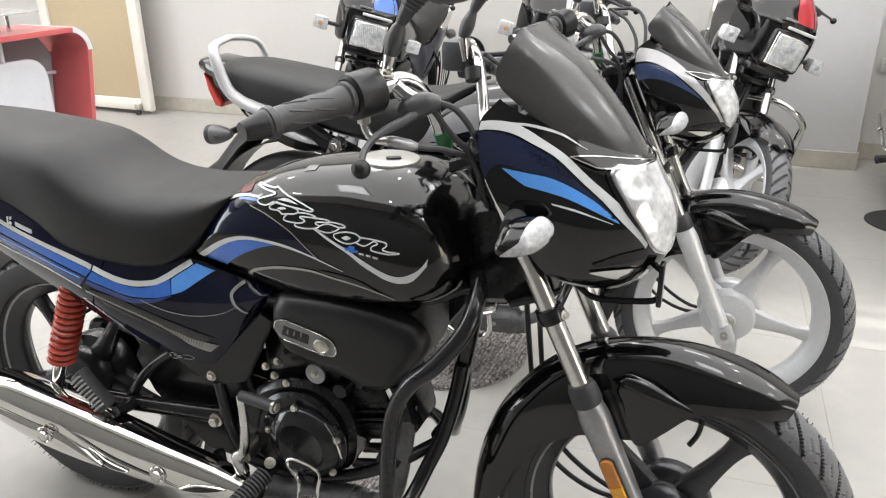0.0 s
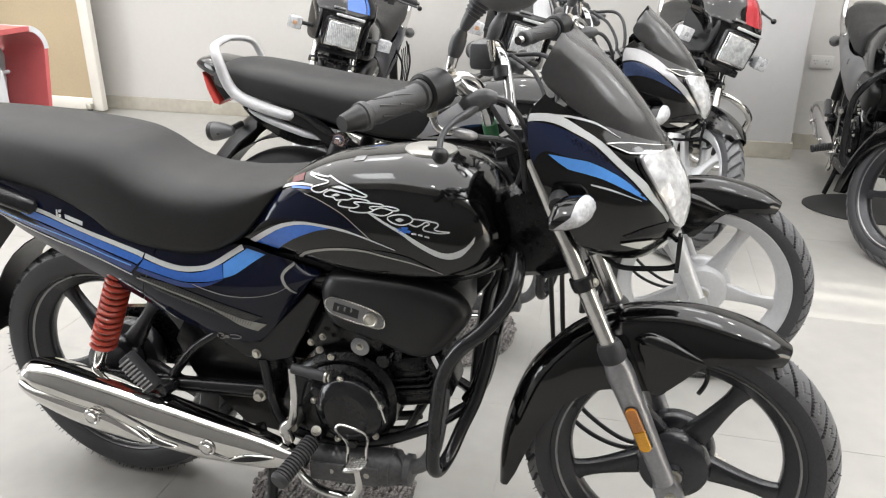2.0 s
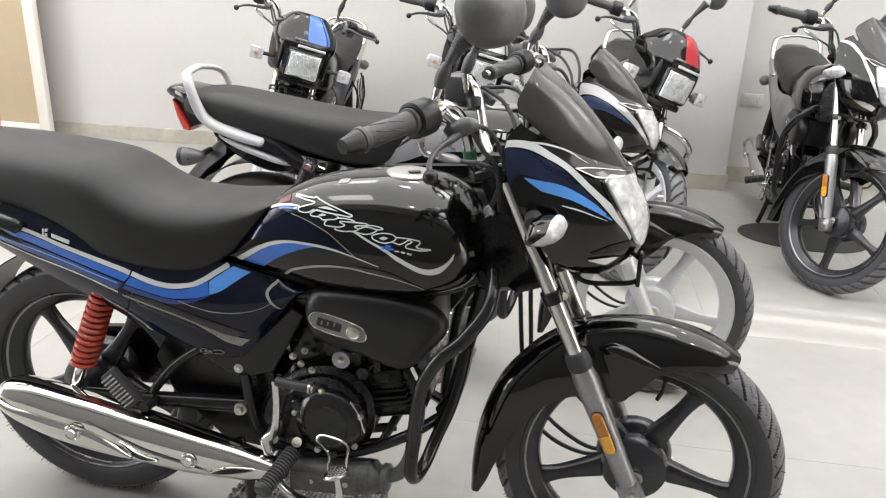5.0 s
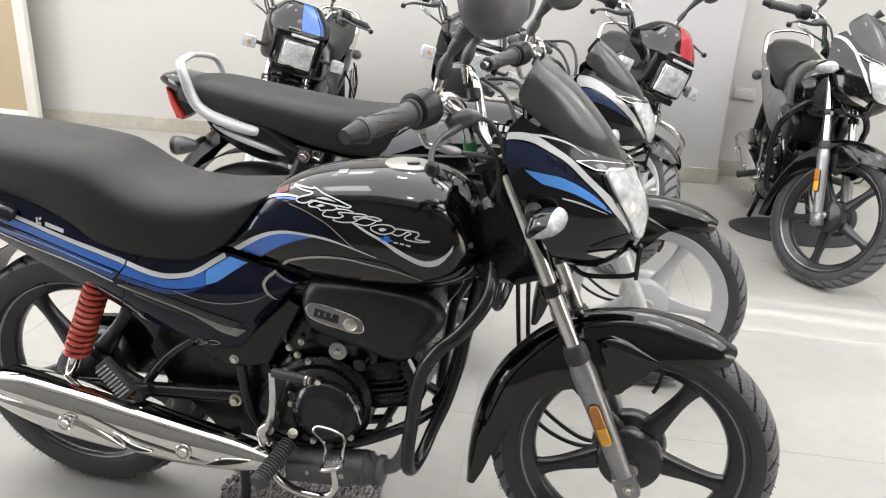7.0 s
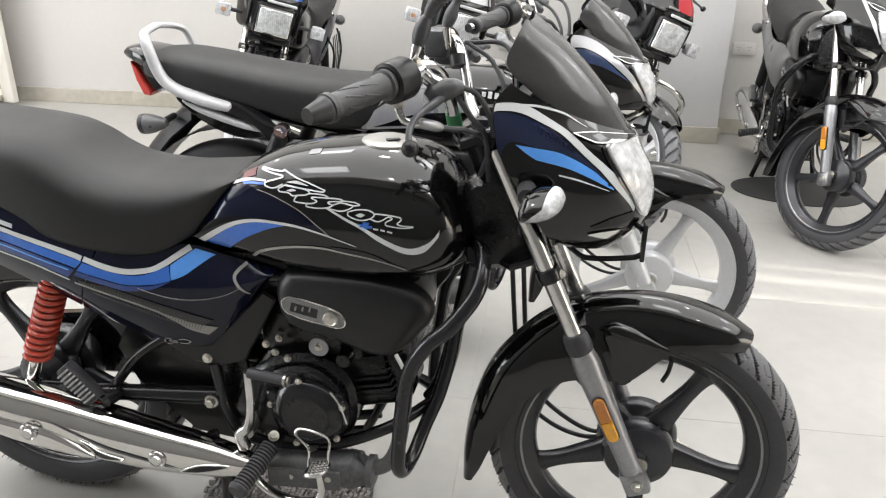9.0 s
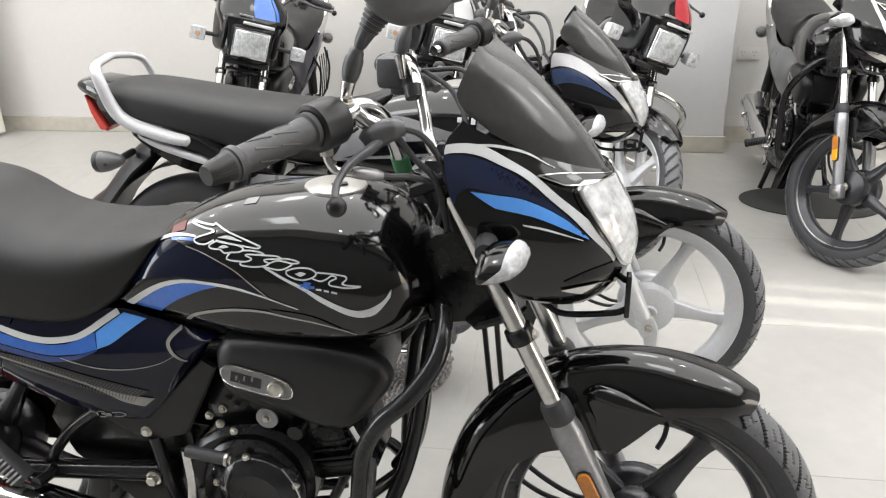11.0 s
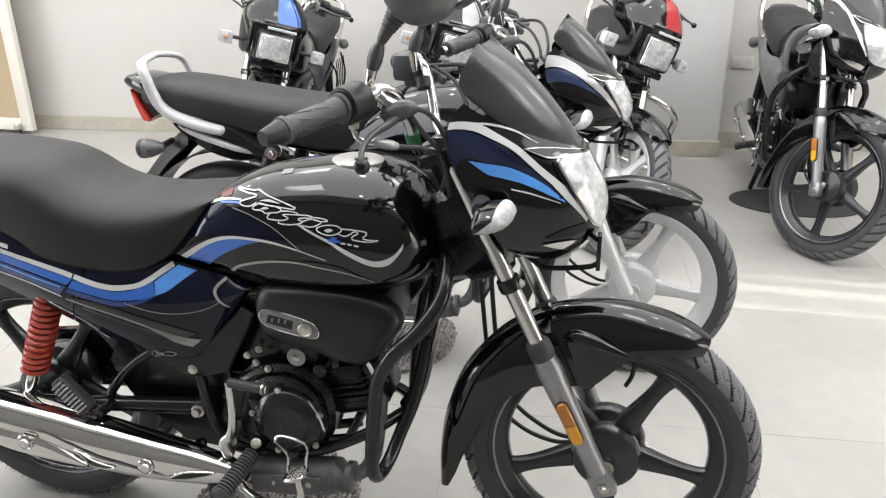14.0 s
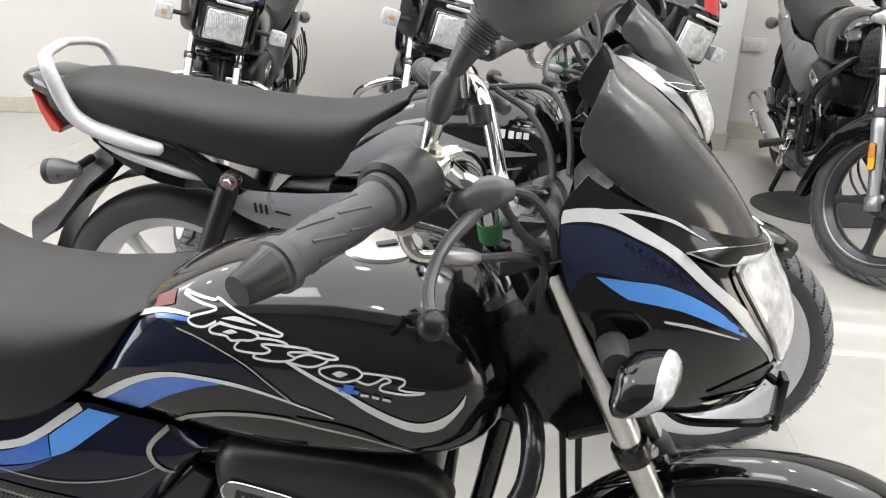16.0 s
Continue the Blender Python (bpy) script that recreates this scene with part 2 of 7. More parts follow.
class Geo:
    """Collects the vertices and faces of one mesh."""

    def __init__(self):
        self.v, self.f = [], []

    def add(self, verts, faces):
        o = len(self.v)
        self.v += [tuple(q) for q in verts]
        self.f += [tuple(i + o for i in q) for q in faces]
        return self

    def loft(self, rings, closed=True, cap0=True, cap1=True):
        n, verts, faces = len(rings[0]), [q for r in rings for q in r], []
        for i in range(len(rings) - 1):
            for j in range(n if closed else n - 1):
                k = (j + 1) % n
                faces.append((i * n + j, i * n + k, (i + 1) * n + k, (i + 1) * n + j))
        if cap0 and closed:
            faces.append(tuple(range(n - 1, -1, -1)))
        if cap1 and closed:
            faces.append(tuple((len(rings) - 1) * n + j for j in range(n)))
        return self.add(verts, faces)

    def sheet(self, rows, thick):
        """A sheet from rows of points, with a thickness against its normals."""
        R, N = len(rows), len(rows[0])
        P = [[Vector(q) for q in r] for r in rows]
        back = []
        for i in range(R):
            for j in range(N):
                du = P[min(i + 1, R - 1)][j] - P[max(i - 1, 0)][j]
                dv = P[i][min(j + 1, N - 1)] - P[i][max(j - 1, 0)]
                back.append(P[i][j] + du.cross(dv).normalized() * thick)
        verts = [q for r in P for q in r] + back
        o, faces = R * N, []
        for i in range(R - 1):
            for j in range(N - 1):
                a = (i * N + j, i * N + j + 1, (i + 1) * N + j + 1, (i + 1) * N + j)
                faces += [a, tuple(o + q for q in reversed(a))]
        edge = [i * N for i in range(R)] + [(R - 1) * N + j for j in range(1, N)] + [i * N + N - 1 for i in range(R - 2, -1, -1)] + [j for j in range(N - 2, 0, -1)]
        for a, b in zip(edge, edge[1:] + edge[:1]):
            faces.append((a, b, o + b, o + a))
        return self.add(verts, faces)

    def tube(self, pts, r, n=10, k=6, flat=1.0):
        pts = [Vector(q) for q in pts]
        path = smooth_path(pts, k) if k > 1 and len(pts) > 2 else pts
        m = len(path)
        rad = [r] * m if not hasattr(r, "__len__") else [float(np.interp(i / (m - 1), np.linspace(0, 1, len(r)), r)) for i in range(m)]
        t = (path[1] - path[0]).normalized()
        a = t.orthogonal().normalized()
        rings = []
        for i, q in enumerate(path):
            t2 = (path[min(i + 1, m - 1)] - path[max(i - 1, 0)]).normalized()
            a = t.rotation_difference(t2) @ a
            t = t2
            b = t.cross(a)
            rings.append([q + (a * math.cos(w) + b * math.sin(w) * flat) * rad[i] for w in (2 * math.pi * j / n for j in range(n))])
        return self.loft(rings)

    def lathe(self, prof, origin=(0, 0, 0), axis=(0, 0, 1), n=24, closed=False):
        """Turns (radius, height) points about the axis. closed: the profile is a loop."""
        z = Vector(axis).normalized()
        x = z.orthogonal().normalized()
        if abs(z.y) > 0.99:
            x = Vector((1, 0, 0))
        y, o = z.cross(x), Vector(origin)
        rings = [[o + z * h + (x * math.cos(w) + y * math.sin(w)) * r for w in (2 * math.pi * j / n for j in range(n))] for r, h in prof]
        if closed:
            return self.loft(rings + rings[:1], cap0=False, cap1=False)
        return self.loft(rings)

    def box(self, centre, size, bevel=0.004, m=None, seg=2):
        """A box with rounded edges."""
        sx, sy, sz = (q / 2 for q in size)
        b = min(bevel, sx, sy, sz) * 0.999
        rings = []
        steps = [(math.sin(a), math.cos(a)) for a in (math.pi / 2 * i / seg for i in range(seg + 1))]
        levels = [(-sz + b * (1 - c), b * (1 - s)) for s, c in steps]
        levels += [(sz - b * (1 - c), b * (1 - s)) for s, c in reversed(steps)]
        for z, inset in levels:
            ring = []
            for qx, qy, a0 in ((1, 1, 0), (-1, 1, 90), (-1, -1, 180), (1, -1, 270)):
                for i in range(seg + 1):
                    a = radians(a0 + 90 * i / seg)
                    rr = b - inset
                    ring.append(Vector((qx * (sx - b) + rr * math.cos(a), qy * (sy - b) + rr * math.sin(a), z)))
            rings.append(ring)
        M = Matrix.Translation(centre) @ (m or Matrix())
        return self.loft([[M @ q for q in r] for r in rings])

    def plate(self, outline, place, depth, bevel=0.003, k=1):
        """An outline in 2D, set out by place(u, v, d), with a depth and chamfered rims."""
        pts = [Vector((*q, 0)) for q in outline]
        if k > 1:
            pts = smooth_path(pts, k, closed=True)
        n = len(pts)
        area = sum(pts[i].x * pts[(i + 1) % n].y - pts[(i + 1) % n].x * pts[i].y for i in range(n))
        sgn = 1 if area > 0 else -1
        ins = []
        for i in range(n):
            d = (pts[(i + 1) % n] - pts[i - 1]).normalized()
            ins.append(pts[i] + Vector((-d.y, d.x, 0)) * bevel * sgn)
        rings = [[place(q.x, q.y, dd) for q in r] for r, dd in ((ins, 0), (pts, bevel), (pts, depth - bevel), (ins, depth))]
        return self.loft(rings)

    def transform(self, m):
        self.v = [tuple(m @ Vector(q)) for q in self.v]
        return self

    def mirrored(self):
        g = Geo()
        g.v = [(x, -y, z) for x, y, z in self.v]
        g.f = [tuple(reversed(q)) for q in self.f]
        return g


def to_mesh(name, g, mat, angle=38):
    me = bpy.data.meshes.new(name)
    me.from_pydata(g.v, [], g.f)
    bm = bmesh.new()
    bm.from_mesh(me)
    bmesh.ops.recalc_face_normals(bm, faces=bm.faces)
    bm.to_mesh(me)
    bm.free()
    me.shade_smooth()
    me.set_sharp_from_angle(angle=radians(angle))
    for m in mat if isinstance(mat, (list, tuple)) else [mat]:
        me.materials.append(m)
    return me


def part(name, g, mat, parent=None, label="", angle=38):
    ob = new(name, to_mesh(name, g, mat, angle))
    ob.parent = parent
    if label:
        ob["label"] = label
    return ob


def thing(name, m, label, category, group="", kind=""):
    ob = new(name)
    ob.empty_display_size = 0.1
    ob.matrix_basis = m
    return tagged(ob, label, category, group, kind)


def side(u, v, d):
    """Side view: u along the bike, v up, d outwards to its right."""
    return Vector((u, -d, v))


# ---- motorcycle: x forward from the rear axle, y to its left, z up ----
REAR, FRONT = Vector((-0.005, 0, 0.314)), Vector((1.305, 0, 0.302))
RAKE = Vector((-0.2 / 0.475, 0, 0.431 / 0.475))
SIDES = (-1, 1)


def flip(g, s):
    return g if s < 0 else g.mirrored()


class Body:
    """A shape along x with rounded sections; its side is y = -width(x, z)."""

    def __init__(self, xs, top, bottom, width, belly=0.45, up=2.3, down=3.0):
        self.xs, self.t, self.b, self.w = xs, curve1d(xs, top), curve1d(xs, bottom), curve1d(xs, width)
        self.belly, self.up, self.down = belly, up, down

    def ring(self, x, n=36):
        t, b, w = self.t(x), self.b(x), self.w(x)
        c = b + self.belly * (t - b)
        out = []
        for j in range(n):
            a = 2 * math.pi * j / n
            e = 2 / (self.up if math.sin(a) >= 0 else self.down)
            h = t - c if math.sin(a) >= 0 else c - b
            out.append(Vector((x, w * math.copysign(abs(math.cos(a)) ** e, math.cos(a)), c + h * math.copysign(abs(math.sin(a)) ** e, math.sin(a)))))
        return out

    def y(self, x, z):
        t, b, w = self.t(x), self.b(x), self.w(x)
        c = b + self.belly * (t - b)
        q, p = ((z - c) / max(t - c, 1e-4), self.up) if z >= c else ((c - z) / max(c - b, 1e-4), self.down)
        return -w * max(0.0, 1 - min(q, 1) ** p) ** (1 / p)

    def geo(self, n=36, steps=40):
        return Geo().loft([self.ring(self.xs[0] + (self.xs[-1] - self.xs[0]) * i / steps, n) for i in range(steps + 1)])


def stripe(upper, lower, yfun, lift=0.0012, n=28, k=8):
    """A decal between two lines of (x, z), laid on the surface y = yfun(x, z)."""
    def even(line):
        p = smooth_path([(*q, 0) for q in line], k)
        d = [0.0]
        for a, b in zip(p, p[1:]):
            d.append(d[-1] + (b - a).length)
        return [(float(np.interp(t, d, [q.x for q in p])), float(np.interp(t, d, [q.y for q in p]))) for t in np.linspace(0, d[-1], n + 1)]
    a, b = even(upper), even(lower)
    rows = []
    for j in range(4):
        f = j / 3
        rows.append([Vector((x, yfun(x, z) - lift, z)) for x, z in ((p[0] + (q[0] - p[0]) * f, p[1] + (q[1] - p[1]) * f) for p, q in zip(a, b))])
    return Geo().sheet(rows, 0.0006)


def line(pts, width, yfun, lift=0.0014, n=24):
    """A thin decal line of (x, z) points; width may change along it."""
    p = smooth_path([(*q, 0) for q in pts], 8)
    m = len(p)
    ws = [width] * m if not hasattr(width, "__len__") else [float(np.interp(i / (m - 1), np.linspace(0, 1, len(width)), width)) for i in range(m)]
    up, lo = [], []
    for i, q in enumerate(p):
        d = (p[min(i + 1, m - 1)] - p[max(i - 1, 0)]).normalized()
        s = Vector((-d.y, d.x, 0)) * ws[i] / 2
        up.append(q + s)
        lo.append(q - s)
    return Geo().sheet([[Vector((q.x, yfun(q.x, q.y) - lift, q.y)) for q in up], [Vector((q.x, yfun(q.x, q.y) - lift, q.y)) for q in lo]], 0.0006)


def bolt(g, at, axis=(0, -1, 0), r=0.008, h=0.007):
    g.lathe([(0.0001, -0.004), (r * 1.35, -0.004), (r * 1.35, 0.001), (r, 0.0015)], at, axis, 16)
    g.lathe([(r, 0), (r, h * 0.8), (r * 0.85, h), (0.0001, h)], at, axis, 6)
    return g


def tyre(name, parent, c, R, half, detail, groove, full=1.0):
    n, m = detail
    rc, a = R - 0.042, 0.042
    g, rings = Geo(), []
    for i in range(n):
        w = 2 * math.pi * i / n
        ring = []
        for j in range(m + 1):
            v = -1 + 2 * j / m
            ph = v * radians(118)
            r, h = rc + a * math.copysign(abs(math.cos(ph)) ** full, math.cos(ph)), half * math.sin(ph)
            if groove and abs(v) < 0.62:
                s = abs(v) / 0.62
                u = w * groove / (2 * math.pi) + (0.5 if v > 0 else 0.0) + 0.95 * s ** 1.5
                f = abs((u % 1) - 0.5)
                deep = 0.006 * max(0.0, 1 - (f / (0.068 if n > 350 else 0.115)) ** 4) * (s > 0.07)
                f2 = abs(((u * 2 + 0.5) % 1) - 0.5)
                deep = max(deep, 0.002 * max(0.0, 1 - (f2 / 0.13) ** 4) * (0.42 < s < 0.7))
                r -= deep * math.cos(ph)
                h -= deep * math.sin(ph)
            ring.append(Vector((c[0] + r * math.cos(w), c[1] + h, c[2] + r * math.sin(w))))
        rings.append(ring)
    g.loft(rings + rings[:1], closed=False)
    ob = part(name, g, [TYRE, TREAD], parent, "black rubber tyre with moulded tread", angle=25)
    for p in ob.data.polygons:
        # only raised tread gets the lighter colour, so grooves stay dark as if shaded
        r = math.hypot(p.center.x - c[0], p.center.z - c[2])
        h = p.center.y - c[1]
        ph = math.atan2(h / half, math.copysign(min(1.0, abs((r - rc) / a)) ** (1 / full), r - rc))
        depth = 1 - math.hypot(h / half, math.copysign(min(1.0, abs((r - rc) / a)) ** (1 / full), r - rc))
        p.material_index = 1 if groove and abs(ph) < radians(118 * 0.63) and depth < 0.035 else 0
    if n > 350 and m > 30:
        hairs, rng = Geo(), random.Random(7)
        for i in range(360):
            w, s = 2 * math.pi * (i // 2 + rng.uniform(-0.2, 0.2)) / 180, (-1 if i % 2 else 1)
            ph = radians(118) * rng.choice((0.36, 0.5, 0.56)) * s
            out = Vector((math.cos(ph) * math.cos(w), math.sin(ph), math.cos(ph) * math.sin(w)))
            r = rc + a * math.cos(ph) ** full - 0.001
            q = Vector((c[0] + r * math.cos(w), c[1] + half * math.sin(ph), c[2] + r * math.sin(w)))
            bend = Vector((rng.uniform(-1, 1), rng.uniform(-1, 1), rng.uniform(-1, 1))) * 0.0015
            hairs.tube([q, q + out * rng.uniform(0.004, 0.009) + bend], 0.0009, 4, 1)
        tagged(part("vent_hairs", hairs, TYRE, ob), kind="stuff")
    return ob


def spoke_geo(c, w, hub=0.05, rim=0.215, thick=0.017):
    rings = []
    for f in np.linspace(0, 1, 9):
        r = hub + (rim - hub) * f
        wd = 0.02 * (1 - f) ** 1.5 + 0.0105 + 0.016 * f ** 6
        th = thick * (1.25 - 0.45 * f)
        ring = []
        for q in range(10):
            a = 2 * math.pi * q / 10
            u = wd * math.copysign(abs(math.cos(a)) ** 0.7, math.cos(a))
            h = th * math.copysign(abs(math.sin(a)) ** 0.8, math.sin(a))
            ring.append(Vector((c[0] + r * math.cos(w) - u * math.sin(w), c[1] + h, c[2] + r * math.sin(w) + u * math.cos(w))))
        rings.append(ring)
    return Geo().loft(rings)


def wheel(root, name, c, spec, front, turn, detail=(160, 20), groove=36):
    metal = spec["wheel"]
    k = 1.0 if front else 1.12
    half = [(0.2465, 0.034 * k), (0.2485, 0.0392 * k), (0.2465, 0.0408 * k), (0.2425, 0.0405 * k), (0.2385, 0.0375), (0.231, 0.0335), (0.222, 0.024), (0.212, 0.018), (0.206, 0.010)]
    prof = half + [(0.205, 0.0)] + [(r, -h) for r, h in reversed(half)] + [(0.228, 0.0)]
    rim = part(name, Geo().lathe(prof, c, (0, 1, 0), 72, closed=True), metal, root, spec["wheel_label"])
    tyre("tyre", rim, c, 0.309 if front else 0.313, 0.045 if front else 0.053, detail, groove, 1.0 if front else 0.55)
    if spec["ring"]:
        for s in SIDES:
            part("rim_ring", Geo().lathe([(0.2325, 0.0335), (0.2328, 0.0356), (0.2362, 0.0378), (0.237, 0.0374), (0.236, 0.0352)], (c[0], c[1], c[2]), (0, s, 0), 72, closed=True), RING, rim, "machined silver rim edge")
    for i in range(5):
        part("spoke", spoke_geo(c, turn + 2 * math.pi * i / 5), metal, rim)
    big = 0.078 if front else 0.085
    hub = [(0.0001, -0.075), (0.02, -0.075), (0.022, -0.062), (0.05, -0.058), (0.066, -0.05), (0.072, -0.036), (0.07, -0.01), (0.066, 0.0), (big, 0.012), (big + 0.004, 0.03), (big, 0.05), (0.03, 0.058), (0.018, 0.075), (0.0001, 0.075)]
    part("hub", Geo().lathe(hub, c, (0, 1, 0), 40), metal, rim)
    g = Geo().lathe([(0.0001, -0.096), (0.011, -0.096), (0.011, -0.078), (0.017, -0.078), (0.017, -0.07), (0.0001, -0.07)], c, (0, 1, 0), 16)
    part("axle", g, STEEL, rim, "bare steel axle end")
    if front:
        ba = part("brake_arm", Geo().tube([(c[0] + 0.01, c[1] + 0.068, c[2] + 0.03), (c[0] + 0.05, c[1] + 0.062, c[2] + 0.0), (c[0] + 0.086, c[1] + 0.045, c[2] - 0.02)], [0.01, 0.008, 0.0065], 10, 4), STEEL, rim, "steel brake arm")
        part("adjuster_nut", bolt(bolt(Geo().tube([(c[0] + 0.07, c[1] + 0.036, c[2] - 0.024), (c[0] + 0.105, c[1] + 0.036, c[2] - 0.021)], 0.0035, 8, 1), (c[0] + 0.09, c[1] + 0.036, c[2] - 0.0223), (1, 0, 0.08), 0.007, 0.009), (c[0] + 0.08, c[1] + 0.036, c[2] - 0.023), (-1, 0, -0.08), 0.006, 0.007), STEEL, ba)
    a = turn + 0.35
    part("valve_stem", Geo().tube([(c[0] + 0.206 * math.cos(a), c[1] - 0.004, c[2] + 0.206 * math.sin(a)), (c[0] + 0.185 * math.cos(a), c[1] - 0.012, c[2] + 0.185 * math.sin(a)), (c[0] + 0.172 * math.cos(a + 0.05), c[1] - 0.03, c[2] + 0.172 * math.sin(a + 0.05))], 0.0045, 8), RUBBER, rim, "black rubber valve stem")
    return rim


def fork_point(z, y=0.0):
    """A point on the fork's axis at the height z."""
    return Vector((1.302 + (0.276 - z) * 0.464, y, z))


def fork(root, spec):
    for s in SIDES:
        y = 0.091 * s
        top, mid, low = fork_point(0.93, y), fork_point(0.56, y), fork_point(0.29, y)
        leg = part("fork_leg", Geo().tube([mid + RAKE * -0.03, top], 0.0165, 20, 1), CHROME_DULL, root, "chromed fork tube")
        d = (low - mid).normalized()
        g = Geo().lathe([(0.0185, -0.002), (0.0225, 0.002), (0.0232, 0.014), (0.0258, 0.026), (0.0262, 0.04), (0.0252, 0.06), (0.0242, 0.1), (0.0228, 0.16), (0.0208, 0.24), (0.0203, 0.285), (0.0001, 0.285)], mid - d * 0.0, d, 24)
        sl = part("fork_slider", g, spec["slider"], leg, spec["slider_label"])
        g = Geo().box(low + Vector((0.004, -0.001 * s, -0.012)), (0.05, 0.036, 0.055), 0.008, Matrix.Rotation(radians(-24), 4, "Y"))
        part("axle_clamp", g, spec["slider"], leg)
        part("pinch_bolt", bolt(Geo(), low + Vector((0.008, 0.019 * s, -0.012)), (0, s, 0), 0.0085, 0.009), STEEL, leg)
        part("dust_seal", Geo().lathe([(0.0172, -0.034), (0.0205, -0.033), (0.0242, -0.024), (0.0252, -0.006), (0.0246, 0.003), (0.0225, 0.006), (0.0175, 0.004)], mid, d, 24), RUBBER, leg, "black rubber dust boot")
        if spec.get("reflector", True):
            m = Matrix.Translation(mid + d * 0.148 + Vector((-0.002, 0.0245 * s, 0))) @ Matrix.Rotation(math.atan2(-0.464, 1), 4, "Y")
            for nm, ma, z0, z1, lab in (("reflector_upper", AMBER_DARK, 0.0, 0.052, "orange reflector"), ("reflector_lower", AMBER, -0.046, -0.0008, "amber reflector")):
                n = 14
                out = [(-0.0115, z0 if nm[-5:] == "upper" else z1), (0.0115, z0 if nm[-5:] == "upper" else z1)]
                zc = z1 if nm[-5:] == "upper" else z0
                sg = 1 if nm[-5:] == "upper" else -1
                out += [(0.0115 * math.cos(math.pi * i / 10), zc - 0.0115 * sg + sg * 0.0115 * math.sin(math.pi * i / 10) + (0.0 if i else 0)) for i in range(0, 11)]
                pts = []
                for q in out:
                    if not pts or (abs(q[0] - pts[-1][0]) + abs(q[1] - pts[-1][1])) > 1e-5:
                        pts.append(q)
                part(nm, Geo().plate(pts, lambda u, v, dd: m @ Vector((u, s * dd, v)), 0.008, 0.002), ma, leg, lab)
            g = Geo().plate([(0.0135 * math.cos(2 * math.pi * i / 24), 0.0135 * math.sin(2 * math.pi * i / 24) + (0.04 if i < 12 else -0.034)) for i in range(24)], lambda u, v, dd: m @ Vector((u, s * (dd - 0.004), v)), 0.007, 0.001)
            part("reflector_base", g, MATTE, leg)
        g = Geo().lathe([(0.0165, -0.013), (0.022, -0.012), (0.0235, 0.0), (0.022, 0.012), (0.0165, 0.013)], fork_point(0.705, y), RAKE, 20)
        part("clamp_bolt", bolt(Geo(), fork_point(0.705, y) + Vector((0.022, 0.004 * s, 0.004)), (1, 0.4 * s, 0.3), 0.006, 0.006), STEEL, leg)
        cl = part("fork_clamp", g, FRAME, leg, "black lower fork clamp")
    for z, th, q in ((0.712, 0.014, 0.62), (0.945, 0.022, 1.0)):
        g = Geo().plate([(-0.05, -0.115), (0.015, -0.118), (0.03, -0.09), (0.02, 0.0), (0.03, 0.09), (0.015, 0.118), (-0.05, 0.115), (-0.075, 0.04), (-0.075, -0.04)],
                        lambda u, v, d, z=z, q=q: fork_point(z) + Vector((u - (0.02 if q < 1 else 0), v * q, d + u * 0.4)), th, 0.004)
        part("triple_clamp", g, FRAME, root, "black steering clamp")
    o = [(0.93, 0.83), (1.02, 0.85), (1.062, 0.72), (1.05, 0.685), (1.0, 0.672), (0.955, 0.67), (0.932, 0.70)]
    part("neck_cover", Geo().plate(o, lambda u, v, d: Vector((u, d - 0.03, v)), 0.06, 0.014, k=3), DARK, root, "black steering neck cover")
    part("steering_stem", Geo().tube([fork_point(0.70) + Vector((-0.045, 0, -0.01)), fork_point(0.95) + Vector((-0.045, 0, 0))], 0.03, 16, 1), FRAME, root)


WING_TONGUE = [(1.212, 0.578), (1.222, 0.545), (1.229, 0.514), (1.246, 0.474), (1.267, 0.478), (1.281, 0.503), (1.299, 0.528), (1.326, 0.549), (1.30, 0.566), (1.255, 0.585)]


def front_fender(root, spec):
    crown = smooth_path([(0.951, 0, 0.166), (0.952, 0, 0.26), (0.966, 0, 0.36), (1.0, 0, 0.457), (1.05, 0, 0.528), (1.10, 0, 0.577), (1.17, 0, 0.618), (1.25, 0, 0.636), (1.32, 0, 0.637), (1.39, 0, 0.624), (1.44, 0, 0.606), (1.484, 0, 0.58)], 5)
    m = len(crown)
    dep = curve1d([0, 0.05, 0.25, 0.42, 0.50, 0.56, 0.62, 0.68, 0.78, 0.9, 1.0], [0.02, 0.042, 0.085, 0.118, 0.138, 0.15, 0.15, 0.13, 0.075, 0.05, 0.03])
    wid = curve1d([0, 0.06, 0.2, 0.5, 0.8, 0.93, 1.0], [0.03, 0.046, 0.058, 0.064, 0.062, 0.05, 0.03])
    rows = []
    for i, q in enumerate(crown):
        f = i / (m - 1)
        c = Vector((FRONT.x, 0, FRONT.z))
        nrm = (c - q).normalized()
        d, w = dep(f), wid(f)
        row = []
        for j in range(-12, 13):
            a = j / 12 * radians(90)
            sh = 0.75
            row.append(q + Vector((0, w * math.copysign(abs(math.sin(a)) ** sh, a), 0)) + nrm * d * (1 - abs(math.cos(a)) ** 0.9))
        rows.append(row)
    fd = part("front_fender", Geo().sheet(rows, 0.0025), spec["paint"], root, spec["paint_label"] + " front fender")
    for s in SIDES:
        o = WING_TONGUE
        g = Geo().plate(o, lambda u, v, d: Vector((u, -(0.054 + d), v)), 0.011, 0.004, k=4)
        wing = [Vector((1.205, -0.058, 0.586)), Vector((1.228, -0.066, 0.595)), Vector((1.262, -0.071, 0.588)), Vector((1.302, -0.068, 0.571)), Vector((1.345, -0.06, 0.552))]
        part("fender_wing", flip(Geo().tube(wing, [0.004, 0.013, 0.014, 0.009, 0.002], 14, 6, flat=0.6), s), spec["paint"], fd)
        part("fender_bracket", flip(g, s), spec["paint"], fd)
    return fd


